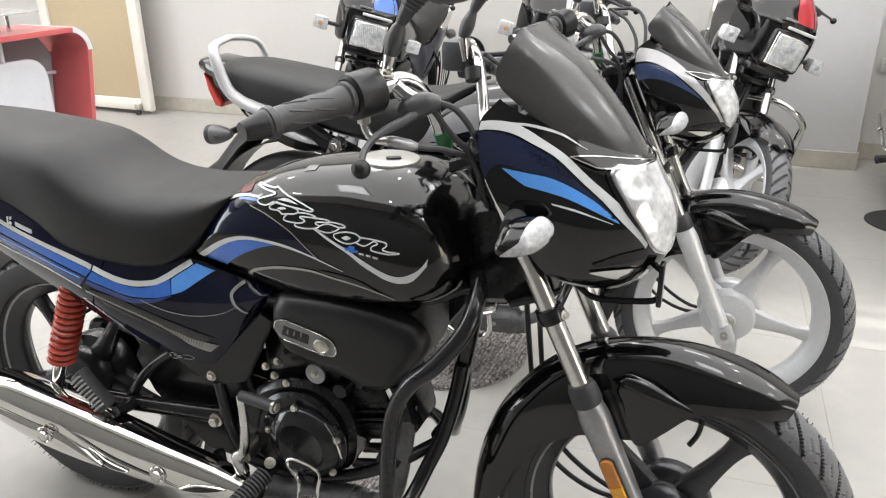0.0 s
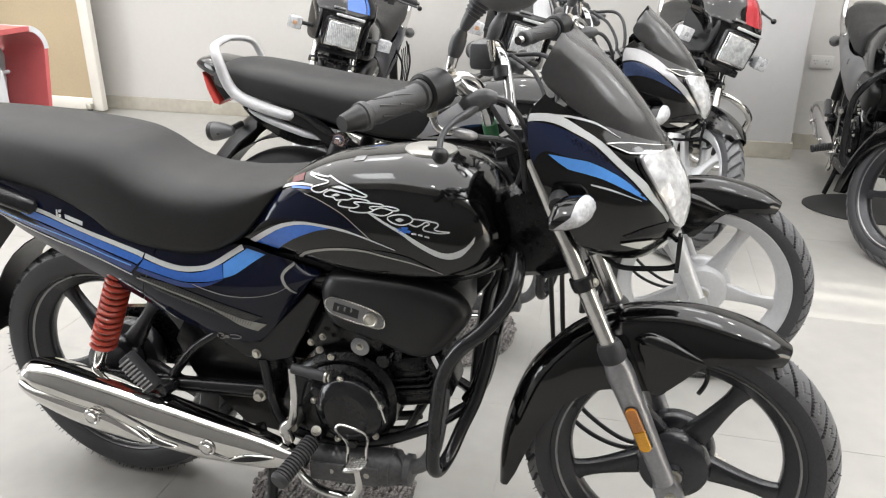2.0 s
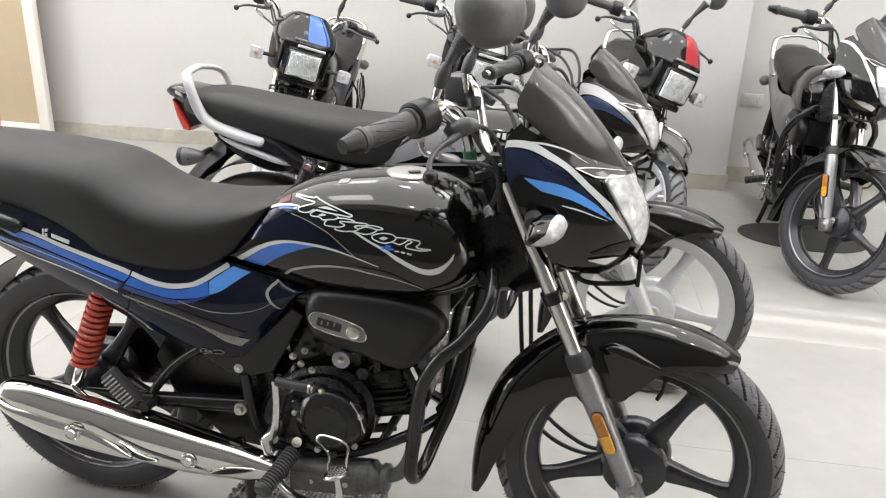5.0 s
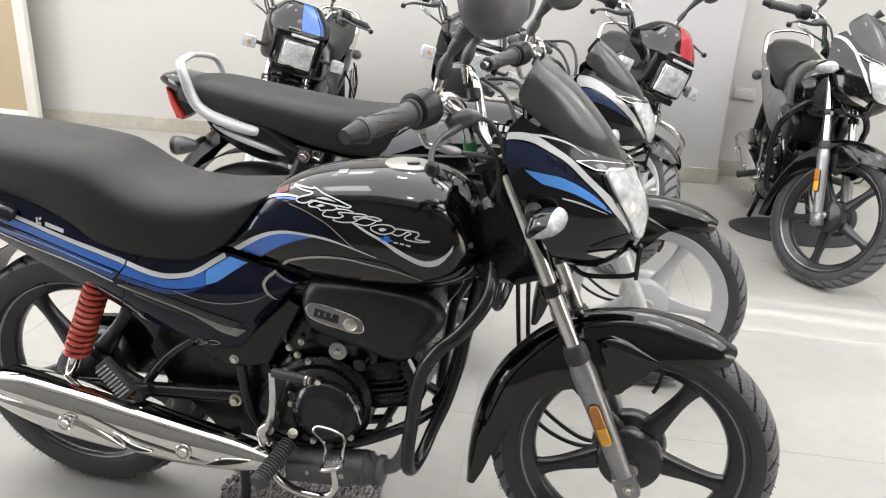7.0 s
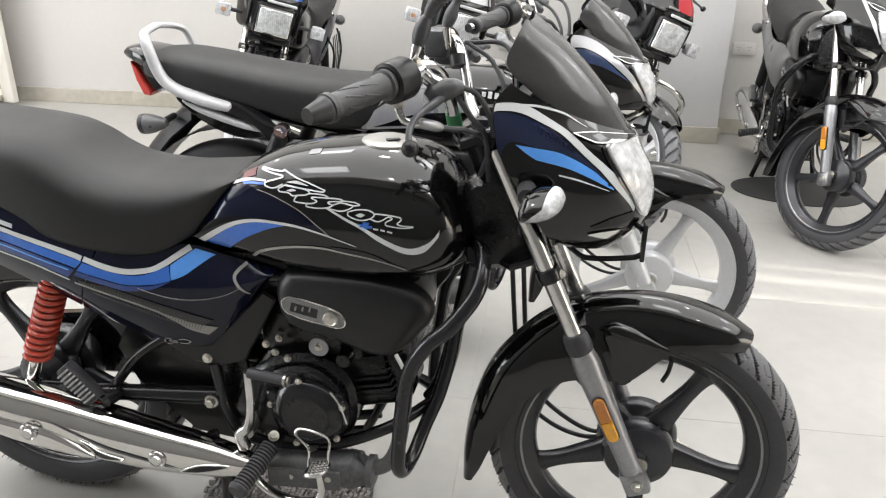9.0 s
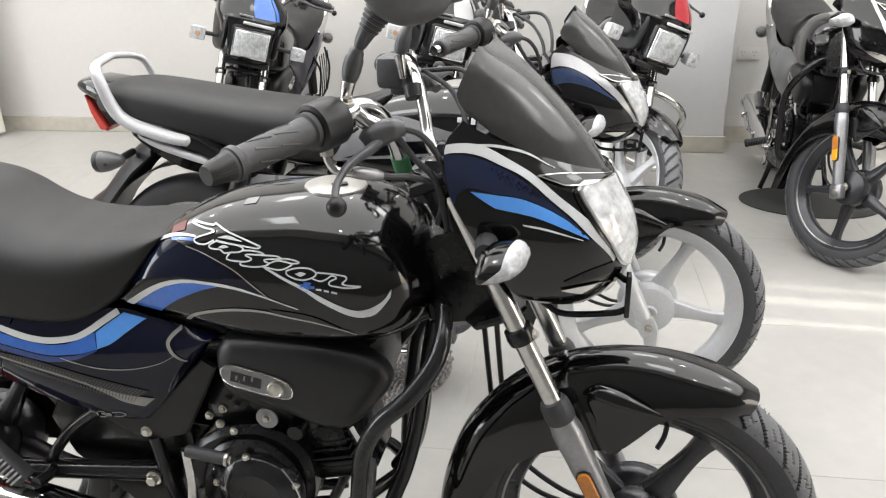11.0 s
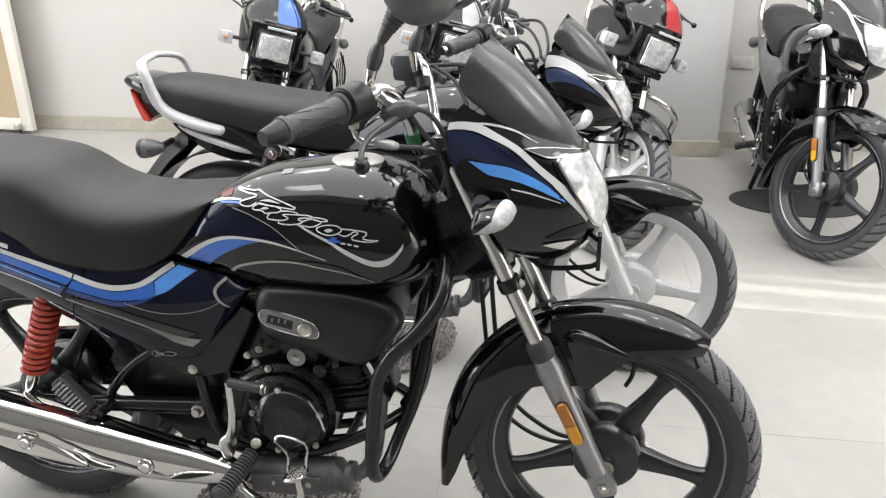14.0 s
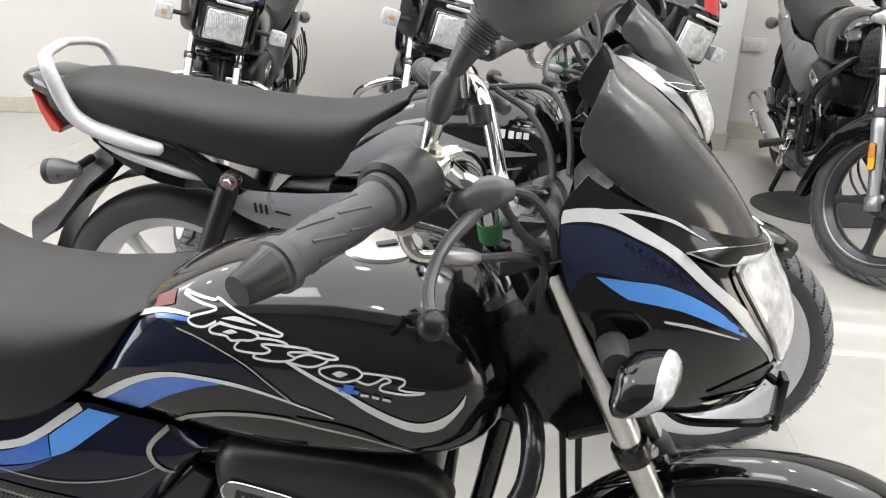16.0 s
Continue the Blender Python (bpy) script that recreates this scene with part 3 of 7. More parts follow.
# cowl and visor: each row is one U seen from above: side x, half width, side z, nose x, nose z, sharpness
COWL = [(1.022, 0.120, 1.046, 1.222, 0.955, 1.5), (0.998, 0.143, 1.012, 1.228, 0.948, 1.5), (1.004, 0.157, 0.962, 1.240, 0.925, 1.4), (1.026, 0.158, 0.912, 1.260, 0.888, 1.3),
        (1.052, 0.15, 0.866, 1.270, 0.845, 1.25), (1.078, 0.136, 0.818, 1.264, 0.803, 1.2), (1.103, 0.115, 0.78, 1.242, 0.77, 1.1), (1.13, 0.085, 0.758, 1.216, 0.748, 1.0)]
VISOR_ROWS = [(1.050, 0.113, 1.036, 1.224, 0.947, 1.5), (1.022, 0.118, 1.060, 1.194, 0.993, 1.4), (1.012, 0.113, 1.080, 1.150, 1.047, 1.25), (1.022, 0.1, 1.108, 1.098, 1.097, 1.05), (1.036, 0.075, 1.138, 1.044, 1.134, 0.9)]


class Shell:
    """A shell lofted through U rows; at(a, v): a from -1 (right rear edge) over 0 (nose) to 1, v from 0 to 1 down the rows."""

    def __init__(self, rows, push=0.0):
        k = np.linspace(0, 1, len(rows))
        self.f = [curve1d(k, [r[i] for r in rows]) for i in range(6)]
        self.push = push

    def at(self, a, v, lift=0.0):
        sx, w, sz, nx, nz, e = (f(v) for f in self.f)
        th = a * math.pi / 2
        c = max(math.cos(th), 0.0)
        p = Vector((sx + (nx - sx) * c ** e, w * math.copysign(abs(math.sin(th)) ** 0.9, th), sz + (nz - sz) * c ** 1.2))
        if lift:
            p += Vector((0.7 * max(c, 0.05), math.copysign(min(1, abs(math.sin(th)) * 1.3), th), 0.15)).normalized() * lift
        return p

    def patch(self, left, right, v0, v1, lift, n=24, m=10):
        """A patch between two edges a = left(f), right(f), for v from v0 to v1."""
        rows = []
        for i in range(m + 1):
            f = i / m
            v = v0 + (v1 - v0) * f
            rows.append([self.at(left(f) + (right(f) - left(f)) * j / n, v, lift) for j in range(n + 1)])
        return rows

    def band(self, upper, lower, lift, n=30, m=4):
        """A patch between two lines of (a, v)."""
        def even(ln):
            p = smooth_path([(*q, 0) for q in ln], 8)
            return [p[min(int(round(i * (len(p) - 1) / n)), len(p) - 1)] for i in range(n + 1)]
        a, b = even(upper), even(lower)
        return [[self.at(p.x + (q.x - p.x) * j / m, p.y + (q.y - p.y) * j / m, lift) for p, q in zip(a, b)] for j in range(m + 1)]


cowl_shell, visor_shell = Shell(COWL), Shell(VISOR_ROWS)


def sport_cowl(root, spec):
    rows = [[cowl_shell.at(-1 + 2 * j / 48, i / 22) for j in range(49)] for i in range(23)]
    cowl = part("headlamp_cowl", Geo().sheet(rows, -0.003), spec["cowl"], root, spec["cowl_label"])
    rows = [[visor_shell.at(-1 + 2 * j / 40, i / 14) for j in range(41)] for i in range(15)]
    part("visor", Geo().sheet(rows, 0.003), VISOR, cowl, "smoked dark plastic visor")
    lamp = cowl_shell
    edge = curve1d([0, 0.12, 0.4, 0.75, 0.92, 1.0], [0.33, 0.385, 0.385, 0.34, 0.28, 0.17])
    hl = part("headlamp", Geo().sheet(lamp.patch(lambda f: -edge(f), lambda f: edge(f), 0.17, 0.69, 0.0035, 24, 16), -0.002), HEADLIGHT, cowl, "clear faceted headlamp lens")
    for s in SIDES:
        up, lo = [(-0.54, 0.16), (-0.40, 0.10), (-0.23, 0.072), (-0.08, 0.10)], [(-0.54, 0.168), (-0.47, 0.2), (-0.42, 0.215), (-0.28, 0.195), (-0.08, 0.145)]
        pl = part("position_lamp", flip(Geo().sheet(lamp.band(up, lo, 0.003), -0.002), s), BLACK, hl, "clear wedge lamp over the headlamp")
        for k, ln in enumerate((up, lo)):
            e = [(a, v + 0.009) for a, v in ln] if k == 0 else [(a, v - 0.008) for a, v in ln]
            part("lamp_edge", flip(Geo().sheet(lamp.band(ln, e, 0.0045), -0.002), s), CHROME, pl, "chromed lamp edge")
        g = Geo().sheet(lamp.patch(lambda f: -edge(f) - 0.022 * math.sin(math.pi * min(1.0, 0.15 + f)) - 0.004, lambda f: -edge(f) - 0.001, 0.19, 0.68, 0.0026, 4, 20), -0.002)
        gk = part("lamp_gasket", flip(g, s), BLACK, hl, "black gasket round the headlamp")
        g = Geo().sheet(lamp.patch(lambda f: -edge(f) + 0.001, lambda f: -edge(f) + 0.016, 0.19, 0.68, 0.0055, 3, 20), -0.002)
        part("lens_lip", flip(g, s), SILVER_DARK, gk, "bright moulded lip of the lens")
        # flat dark patch on the surface, drawn for the shade of a recess
        g = Geo().sheet(lamp.band([(-0.64, 0.715), (-0.48, 0.655), (-0.31, 0.625)], [(-0.62, 0.73), (-0.46, 0.705), (-0.33, 0.685)], 0.002), -0.001)
        part("chin_shade_patch", flip(g, s), DARK, cowl)
        g = Geo().sheet(lamp.band([(-0.67, 0.77), (-0.55, 0.75), (-0.40, 0.745), (-0.27, 0.77)], [(-0.67, 0.776), (-0.51, 0.82), (-0.36, 0.835), (-0.22, 0.87)], 0.004), -0.002)
        part("lower_trim", flip(g, s), CHROME, cowl, "chromed strip under the headlamp")
        for nm, up, lo, ma, lab in spec["cowl_bands"]:
            part(nm, flip(Geo().sheet(cowl_shell.band(up, lo, 0.0016), -0.0008), s), ma, cowl, lab)
    if spec.get("dots"):
        for s in SIDES:
            for k in range(4):
                for i in range(9 - k):
                    f = (i + 0.5 * (k % 2)) / 9
                    a, v = -0.72 + 0.18 * f + 0.012 * k, 0.172 + 0.115 * f ** 1.5 + 0.02 * k
                    q = cowl_shell.at(a, v)
                    nrm = (cowl_shell.at(a + 0.01, v) - q).cross(cowl_shell.at(a, v + 0.01) - q).normalized()
                    nrm = nrm if nrm.y < 0 else -nrm
                    r = 0.0021 - 0.0003 * k
                    part("halftone_dot", flip(Geo().lathe([(0.0001, 0.0028), (r, 0.0028), (r, 0.0), (0.0001, 0.0)], q, nrm, 8), s), DOT_BLUE, cowl)
    part("cowl_inner", Geo().lathe([(0.0001, 0), (0.085, 0), (0.095, 0.02), (0.07, 0.12), (0.0001, 0.13)], (1.07, 0, 0.87), (1, 0, -0.1), 24), MATTE, cowl)
    br = part("plate_bracket", Geo().tube([(1.115, -0.06, 0.768), (1.14, -0.06, 0.744), (1.17, -0.057, 0.728), (1.24, -0.057, 0.735), (1.26, -0.056, 0.742)], 0.005, 8), FRAME, cowl, "bent black wire bracket")
    part("bracket_arm", Geo().tube([(1.22, -0.03, 0.79), (1.245, -0.04, 0.792), (1.258, -0.05, 0.788)], 0.005, 8), FRAME, br)
    part("bracket_plate", Geo().box((1.262, -0.056, 0.767), (0.008, 0.022, 0.07), 0.002), FRAME, br)
    # meters
    g = Geo().box((1.045, 0, 0.99), (0.06, 0.15, 0.05), 0.02, Matrix.Rotation(radians(-35), 4, "Y"))
    part("instrument_panel", g, MATTE, cowl, "black instrument cluster behind the visor")


def indicator(root, at, s):
    """A leaf-shaped turn signal: dark shell behind, clear lens over the front and the lower rim."""
    x, y, z = at
    ind = part("turn_signal", Geo().tube([(x - 0.03, (abs(y) - 0.075) * s, z + 0.002), (x - 0.026, (abs(y) - 0.02) * s, z + 0.002)], [0.017, 0.012, 0.014], 14, 3), RUBBER, root, "black turn signal with a clear lens")
    leaf = smooth_path([(0.030, 0.018, 0), (0.014, 0.027, 0), (-0.012, 0.021, 0), (-0.032, 0.004, 0), (-0.038, -0.010, 0), (-0.028, -0.022, 0), (0.002, -0.030, 0), (0.028, -0.022, 0), (0.036, -0.002, 0)], 5, closed=True)

    def ring(back, size, low=0.0):
        out = []
        for q in leaf:
            u, v = q.x * size, q.y * size
            out.append(Vector((x + 0.020 + 0.40 * u - back + low * min(0.0, v - 0.004) - 0.5 * abs(v) * 0.35, y - s * u, z + v)))
        return out
    part("signal_shell", Geo().loft([ring(*q) for q in ((0.047, 0.35, 0.0), (0.043, 0.62, 0.1), (0.034, 0.86, 0.25), (0.022, 0.97, 0.55), (0.0045, 1.0, 1.0))]), BLACK, ind, "black signal shell")
    part("signal_lens", Geo().loft([ring(*q) for q in ((0.0042, 1.004, 1.0), (0.001, 0.985, 0.85), (-0.003, 0.91, 0.55), (-0.0065, 0.7, 0.2), (-0.0085, 0.33, 0.0))]), LENS_CLEAR, ind, "clear turn signal lens")


def square_indicator(root, at, s, tint):
    x, y, z = at
    ind = part("turn_signal", Geo().tube([(x - 0.03, (abs(y) - 0.11) * s, z), (x - 0.02, (abs(y) - 0.02) * s, z)], 0.009, 10, 1), RUBBER, root, "square turn signal on a black stalk")
    part("signal_shell", Geo().box((x - 0.012, y, z), (0.035, 0.058, 0.052), 0.012), LENS_CLEAR, ind)
    part("signal_lens", Geo().box((x + 0.012, y, z), (0.016, 0.062, 0.055), 0.006), LENS_CLEAR, ind, "clear square lens")
    part("bulb", Geo().box((x + 0.0185, y, z), (0.006, 0.02, 0.018), 0.003), ORANGE_BULB if tint else LENS_INNER, ind)


def square_cowl(root, spec):
    """Upright cowl with a square headlamp."""
    rows = []
    for sx, w, sz, nx, nz, e in [(1.06, 0.062, 1.078, 1.085, 1.082, 0.6), (1.035, 0.086, 1.066, 1.112, 1.07, 0.6), (1.01, 0.116, 1.035, 1.14, 1.04, 0.55), (0.99, 0.15, 0.99, 1.165, 0.99, 0.5), (0.995, 0.15, 0.955, 1.185, 0.95, 0.42),
                                 (1.005, 0.128, 0.9, 1.195, 0.895, 0.36), (1.015, 0.118, 0.83, 1.195, 0.825, 0.36), (1.03, 0.1, 0.785, 1.18, 0.785, 0.36)]:
        rows.append((sx, w, sz, nx, nz, e))
    sh = Shell(rows)
    g = Geo().sheet([[sh.at(-1 + 2 * j / 44, i / 24) for j in range(45)] for i in range(25)], -0.003)
    cowl = part("headlamp_cowl", g, spec["cowl"], root, spec["cowl_label"])
    part("flash_band", Geo().sheet(sh.patch(lambda f: -0.10 + 0.1 * f, lambda f: 0.24 + 0.12 * f, 0.04, 0.5, 0.0016, 12, 12), -0.0008), spec["flash"], cowl, spec["flash_label"])
    part("flash_line", Geo().sheet(sh.patch(lambda f: 0.28 + 0.11 * f, lambda f: 0.34 + 0.12 * f, 0.06, 0.5, 0.0016, 6, 12), -0.0008), spec["flash"], cowl)
    hl = part("headlamp", Geo().box((1.186, 0, 0.862), (0.04, 0.172, 0.138), 0.018), FRAME, cowl, "square headlamp in a black surround")
    part("headlamp_rim", Geo().box((1.202, 0, 0.862), (0.012, 0.15, 0.118), 0.008), CHROME, hl, "thin chromed lamp rim")
    part("headlamp_lens", Geo().box((1.205, 0, 0.862), (0.022, 0.138, 0.107), 0.01), LENS_INNER, hl, "clear ribbed headlamp glass")
    part("brow_strip", Geo().box((1.2, 0.02, 0.945), (0.012, 0.13, 0.012), 0.004), SLIDER_LIGHT, hl, "silver strip over the headlamp")
    for s in SIDES:
        o = [(1.02, 0.80), (1.12, 0.80), (1.165, 0.83), (1.17, 0.93), (1.12, 0.97), (1.04, 0.985), (0.985, 0.94)]
        part("cowl_wing", flip(Geo().plate(o, lambda u, v, d: Vector((u, -(0.10 + d + 0.25 * max(0, 1.12 - u)), v)), 0.016, 0.006, k=4), s), MATTE, cowl, "matte black cowl side")
    part("nameplate", Geo().box((1.186, -0.035, 0.972), (0.006, 0.055, 0.008), 0.002), SILVER, cowl, "small bar nameplate")
    g = Geo().box((1.12, 0, 0.775), (0.1, 0.19, 0.03), 0.008)
    part("lamp_bracket", g, FRAME, cowl)
    for s in SIDES:
        square_indicator(root, (1.12, 0.21 * s, 0.85), s, spec.get("tint", True) and s < 0)


def handlebar(root, spec):
    pts = [(0.79, -0.385, 1.046), (0.876, -0.212, 1.067), (0.888, -0.19, 1.076), (0.902, -0.168, 1.073), (0.917, -0.147, 1.053), (0.926, -0.125, 1.01), (0.931, -0.097, 0.962), (0.95, -0.06, 0.936), (0.97, -0.03, 0.933)]
    full = pts + [(x - 0.018 * max(0.0, min(1.0, (z - 0.935) / 0.1)), -y, z - 0.012 * max(0.0, min(1.0, (z - 0.935) / 0.1))) for x, y, z in reversed(pts)]
    bar = part("handlebar", Geo().tube(full, 0.0105, 16, 8), CHROME_BAR, root, "chromed handlebar")
    for s in SIDES:
        part("bar_clamp", Geo().box((0.97, 0.045 * s, 0.945), (0.04, 0.03, 0.05), 0.008), FRAME, bar)
    for s in SIDES:
        back = Vector((-0.018, 0, -0.012)) if s > 0 else Vector()
        a, b = Vector((0.783, 0.398 * s, 1.044)) + back, Vector((0.873, 0.212 * s, 1.066)) + back
        d = (b - a).normalized()
        prof = [(0.0001, 0.0), (0.011, 0.0), (0.0125, 0.003), (0.0175, 0.03), (0.0185, 0.034), (0.021, 0.035), (0.0215, 0.043), (0.0185, 0.046), (0.0175, 0.05)]
        prof += [(0.0178, 0.052), (0.0182, 0.1), (0.0182, 0.135), (0.019, 0.14), (0.0195, 0.152), (0.0235, 0.154), (0.0235, 0.161), (0.017, 0.164), (0.017, 0.18)]
        if spec.get("plain_grip"):
            prof = [(0.0001, 0.034), (0.0165, 0.034), (0.0185, 0.036), (0.019, 0.043)] + prof[7:]
        gp = part("grip", Geo().lathe(prof, a, d, 28), GRIP, bar, "black ribbed rubber grip")
        if not spec.get("plain_grip"):
            part("bar_end", Geo().lathe([(0.0001, -0.0005), (0.0115, -0.0005), (0.0126, 0.003), (0.0178, 0.031), (0.0001, 0.031)], a, d, 24), MATTE, gp, "tapered black bar end")
        # raised slanting bars on the grip
        e1 = d.orthogonal().normalized()
        e2 = d.cross(e1)
        for i in range(14):
            w0, h0 = 2 * math.pi * (i % 7) / 7 + (0.45 if i > 6 else 0), 0.062 + (0.036 if i > 6 else 0)
            q = [a + d * (h0 + 0.03 * f) + (e1 * math.cos(w0 + 0.5 * f) + e2 * math.sin(w0 + 0.5 * f)) * 0.0179 for f in (0, 0.33, 0.66, 1)]
            part("grip_rib", Geo().tube(q, 0.0014, 6, 2), GRIP, gp)
        # switch drum
        c = a + d * 0.184
        part("switch_drum", Geo().lathe([(0.018, -0.022), (0.026, -0.023), (0.031, -0.02), (0.032, -0.014), (0.032, 0.018), (0.030, 0.023), (0.014, 0.024)], c, d, 28), MATTE, bar, "black throttle housing")
        if s > 0:
            g = Geo().box(c + Vector((0.004, 0, -0.026)), (0.04, 0.036, 0.04), 0.008)
            g.box(c + Vector((0.0, -0.045, 0.004)), (0.05, 0.06, 0.055), 0.01)
            part("switch_box", g, LEVER, bar, "grey switch box")
        else:
            part("throttle_elbow", Geo().tube([(0.864, -0.236, 1.048), (0.866, -0.238, 1.022), (0.876, -0.236, 1.004), (0.898, -0.226, 0.999)], [0.0075, 0.006, 0.006, 0.006], 12), CHROME_DULL, bar, "bent metal throttle cable elbow")
            part("elbow_nut", Geo().lathe([(0.006, -0.006), (0.0095, -0.005), (0.0095, 0.005), (0.006, 0.006)], (0.8655, -0.2375, 1.03), (0, 0, 1), 6), STEEL, bar)
        if s > 0:
            part("bar_band", Geo().lathe([(0.0105, -0.012), (0.0165, -0.011), (0.0165, 0.011), (0.0105, 0.012)], (0.893, 0.137, 1.03), (0.25, -0.4, -0.9), 16), MATTE, bar, "black clamp band")
        # lever
        pv = c + Vector((0.03, -0.045 * s, -0.008))
        if s < 0:
            hold = [(0.903, -0.199, 1.030), (0.912, -0.194, 1.037), (0.925, -0.188, 1.043), (0.94, -0.183, 1.047), (0.954, -0.178, 1.047)]
            lv = [Vector(q) for q in ((0.922, -0.198, 1.032), (0.914, -0.217, 1.026), (0.905, -0.242, 1.022), (0.899, -0.275, 1.016), (0.898, -0.305, 1.004), (0.905, -0.328, 0.989))]
            part("lever_bracket", Geo().tube([(0.893, -0.197, 1.07), (0.905, -0.19, 1.058), (0.92, -0.186, 1.05)], [0.013, 0.012, 0.011], 12), CHROME_BAR, bar, "bare metal lever bracket")
        else:
            hold = [pv + Vector((-0.03, 0.0, 0.006)), pv + Vector((-0.015, 0.0, 0.006)), pv + Vector((0.01, 0.01 * s, 0.0)), pv + Vector((0.035, 0.012 * s, -0.01)), pv + Vector((0.048, 0.0, -0.018))]
            lv = [pv + Vector((0.028, 0.005, -0.01)), Vector((0.93, 0.215, 1.05)), Vector((0.93, 0.27, 1.04)), Vector((0.905, 0.33, 1.035)), Vector((0.89, 0.372, 1.03))]
        part("lever_holder", Geo().tube(hold, [0.011, 0.0165, 0.0175, 0.015, 0.0085], 18), LEVER, bar, "grey rubber lever cover")
        l = part("lever", Geo().tube(lv, [0.011, 0.0095, 0.0075, 0.0065, 0.0055], 12, flat=0.7), LEVER, bar, "black hand lever with a ball end")
        part("lever_ball", Geo().lathe([(0.0125 * math.sin(math.pi * i / 10) + 1e-4, -0.0125 * math.cos(math.pi * i / 10)) for i in range(11)], lv[-1], (0, 0, 1), 16), MATTE, l)
        part("perch", Geo().lathe([(0.0115, -0.012), (0.019, -0.011), (0.02, 0.0), (0.019, 0.011), (0.0115, 0.012)], c + d * 0.04, d, 20), CHROME_BAR, bar, "bare metal lever perch")
        part("perch_bolt", bolt(Geo(), c + d * 0.04 + Vector((0.006, -0.004, 0.018)), (0.2, -0.2, 1), 0.007, 0.006), STEEL, bar)
        # mirror
        if s < 0:
            stem = [(0.872, -0.188, 1.06), (0.883, -0.183, 1.108), (0.898, -0.18, 1.15), (0.933, -0.178, 1.204)]
            mc, tilt = Vector((0.962, -0.166, 1.23)), -16
        else:
            stem = [(0.872, 0.15, 1.05), (0.866, 0.152, 1.09), (0.885, 0.16, 1.14), (0.915, 0.17, 1.19)]
            mc, tilt = Vector((0.945, 0.18, 1.225)), 0
        lift = spec.get("mirror_up", 0.0)
        stem = [Vector(q) + Vector((0, 0, lift * k / 3)) for k, q in enumerate(stem)]
        mc = mc + Vector((0, 0, lift))
        st = part("mirror_stem", Geo().tube([stem[0], stem[0] + (stem[1] - stem[0]) * 0.55, stem[1]], [0.0062, 0.0075, 0.0095], 14, 2), CHROME_DULL, bar, "chromed mirror stem")
        # barrel, neck and ribbed cone of the boot, set along the stem
        way = smooth_path(stem[1:], 10)
        far = [0.0]
        for p, q in zip(way, way[1:]):
            far.append(far[-1] + (q - p).length)
        prof = curve1d([0, 0.004, 0.02, 0.031, 0.034, 0.042, 0.047, 0.053, 0.075, 0.115], [0.0085, 0.0105, 0.0128, 0.0126, 0.0108, 0.0098, 0.0068, 0.0088, 0.0118, 0.0185])
        part("mirror_boot", Geo().tube(way, [prof(0.115 * f / far[-1]) for f in far], 18, 1), LEVER, st, "grey ribbed mirror boot")
        g = Geo()
        bd = (way[-1] - way[-4]).normalized()
        for i in range(6):
            g.lathe([(0.0112 + 0.0012 * i, -0.0026), (0.0136 + 0.0012 * i, -0.0012), (0.0139 + 0.0012 * i, 0.0008), (0.0112 + 0.0012 * i, 0.0018)], way[-1] - bd * (0.036 - 0.0062 * i), bd, 20)
        part("boot_ribs", g, LEVER, st)
        rings = []
        for f, r in ((-0.005, 0.97), (0.0, 1.0), (0.012, 0.98), (0.028, 0.86), (0.042, 0.6), (0.048, 0.3), (0.05, 0.02)):
            ring = []
            for j in range(32):
                a = 2 * math.pi * j / 32
                u = 0.068 * r * math.copysign(abs(math.cos(a)) ** 0.85, math.cos(a)) * (1 + 0.12 * math.sin(a))
                v = 0.054 * r * math.copysign(abs(math.sin(a)) ** 0.85, math.sin(a))
                ring.append(mc + Vector((f, u, v)))
            rings.append(ring)
        rot = Matrix.Translation(mc) @ Matrix.Rotation(radians(tilt), 4, "Y") @ Matrix.Rotation(radians(42 * s), 4, "Z") @ Matrix.Rotation(radians(8 * s), 4, "X") @ Matrix.Translation(-mc)
        hd = part("mirror_head", Geo().loft(rings).transform(rot), MIRROR_SHELL, st, "grey plastic mirror shell")
        part("mirror_glass", Geo().lathe([(0.0001, -0.0065), (0.05, -0.0065), (0.05, -0.003), (0.0001, -0.003)], mc, (1, 0, 0), 24).transform(Matrix.Translation(mc) @ Matrix.Diagonal((1, 1.32, 1.0, 1)) @ Matrix.Translation(-mc)).transform(rot), MIRROR, hd, "mirror glass")
    # cables
    for q in ([(0.952, -0.178, 1.047), (0.972, -0.166, 1.036), (0.99, -0.15, 1.005), (0.995, -0.11, 0.95), (0.97, -0.06, 0.87)],
              [(0.91, -0.214, 0.994), (0.935, -0.19, 0.984), (0.958, -0.165, 0.976), (0.985, -0.125, 0.95), (0.985, -0.07, 0.88)],
              [(0.94, -0.178, 1.04), (0.962, -0.16, 1.0), (0.985, -0.135, 0.96), (0.985, -0.06, 0.86)],
              [(0.91, 0.16, 1.06), (0.96, 0.14, 1.03), (0.99, 0.10, 0.97), (0.97, 0.05, 0.88)],
              [(0.9, 0.17, 1.06), (0.98, 0.16, 1.06), (1.01, 0.11, 1.0), (1.0, 0.05, 0.9)]):
        part("cable", Geo().tube(q, 0.0045, 8, 8), RUBBER, bar)
    part("cable_sleeve", Geo().tube([(0.893, -0.228, 1.0), (0.9, -0.222, 0.998), (0.918, -0.206, 0.9905), (0.926, -0.199, 0.9875)], [0.0065, 0.0085, 0.0085, 0.0055], 14, 2), SLIDER, bar, "metal cable adjuster")
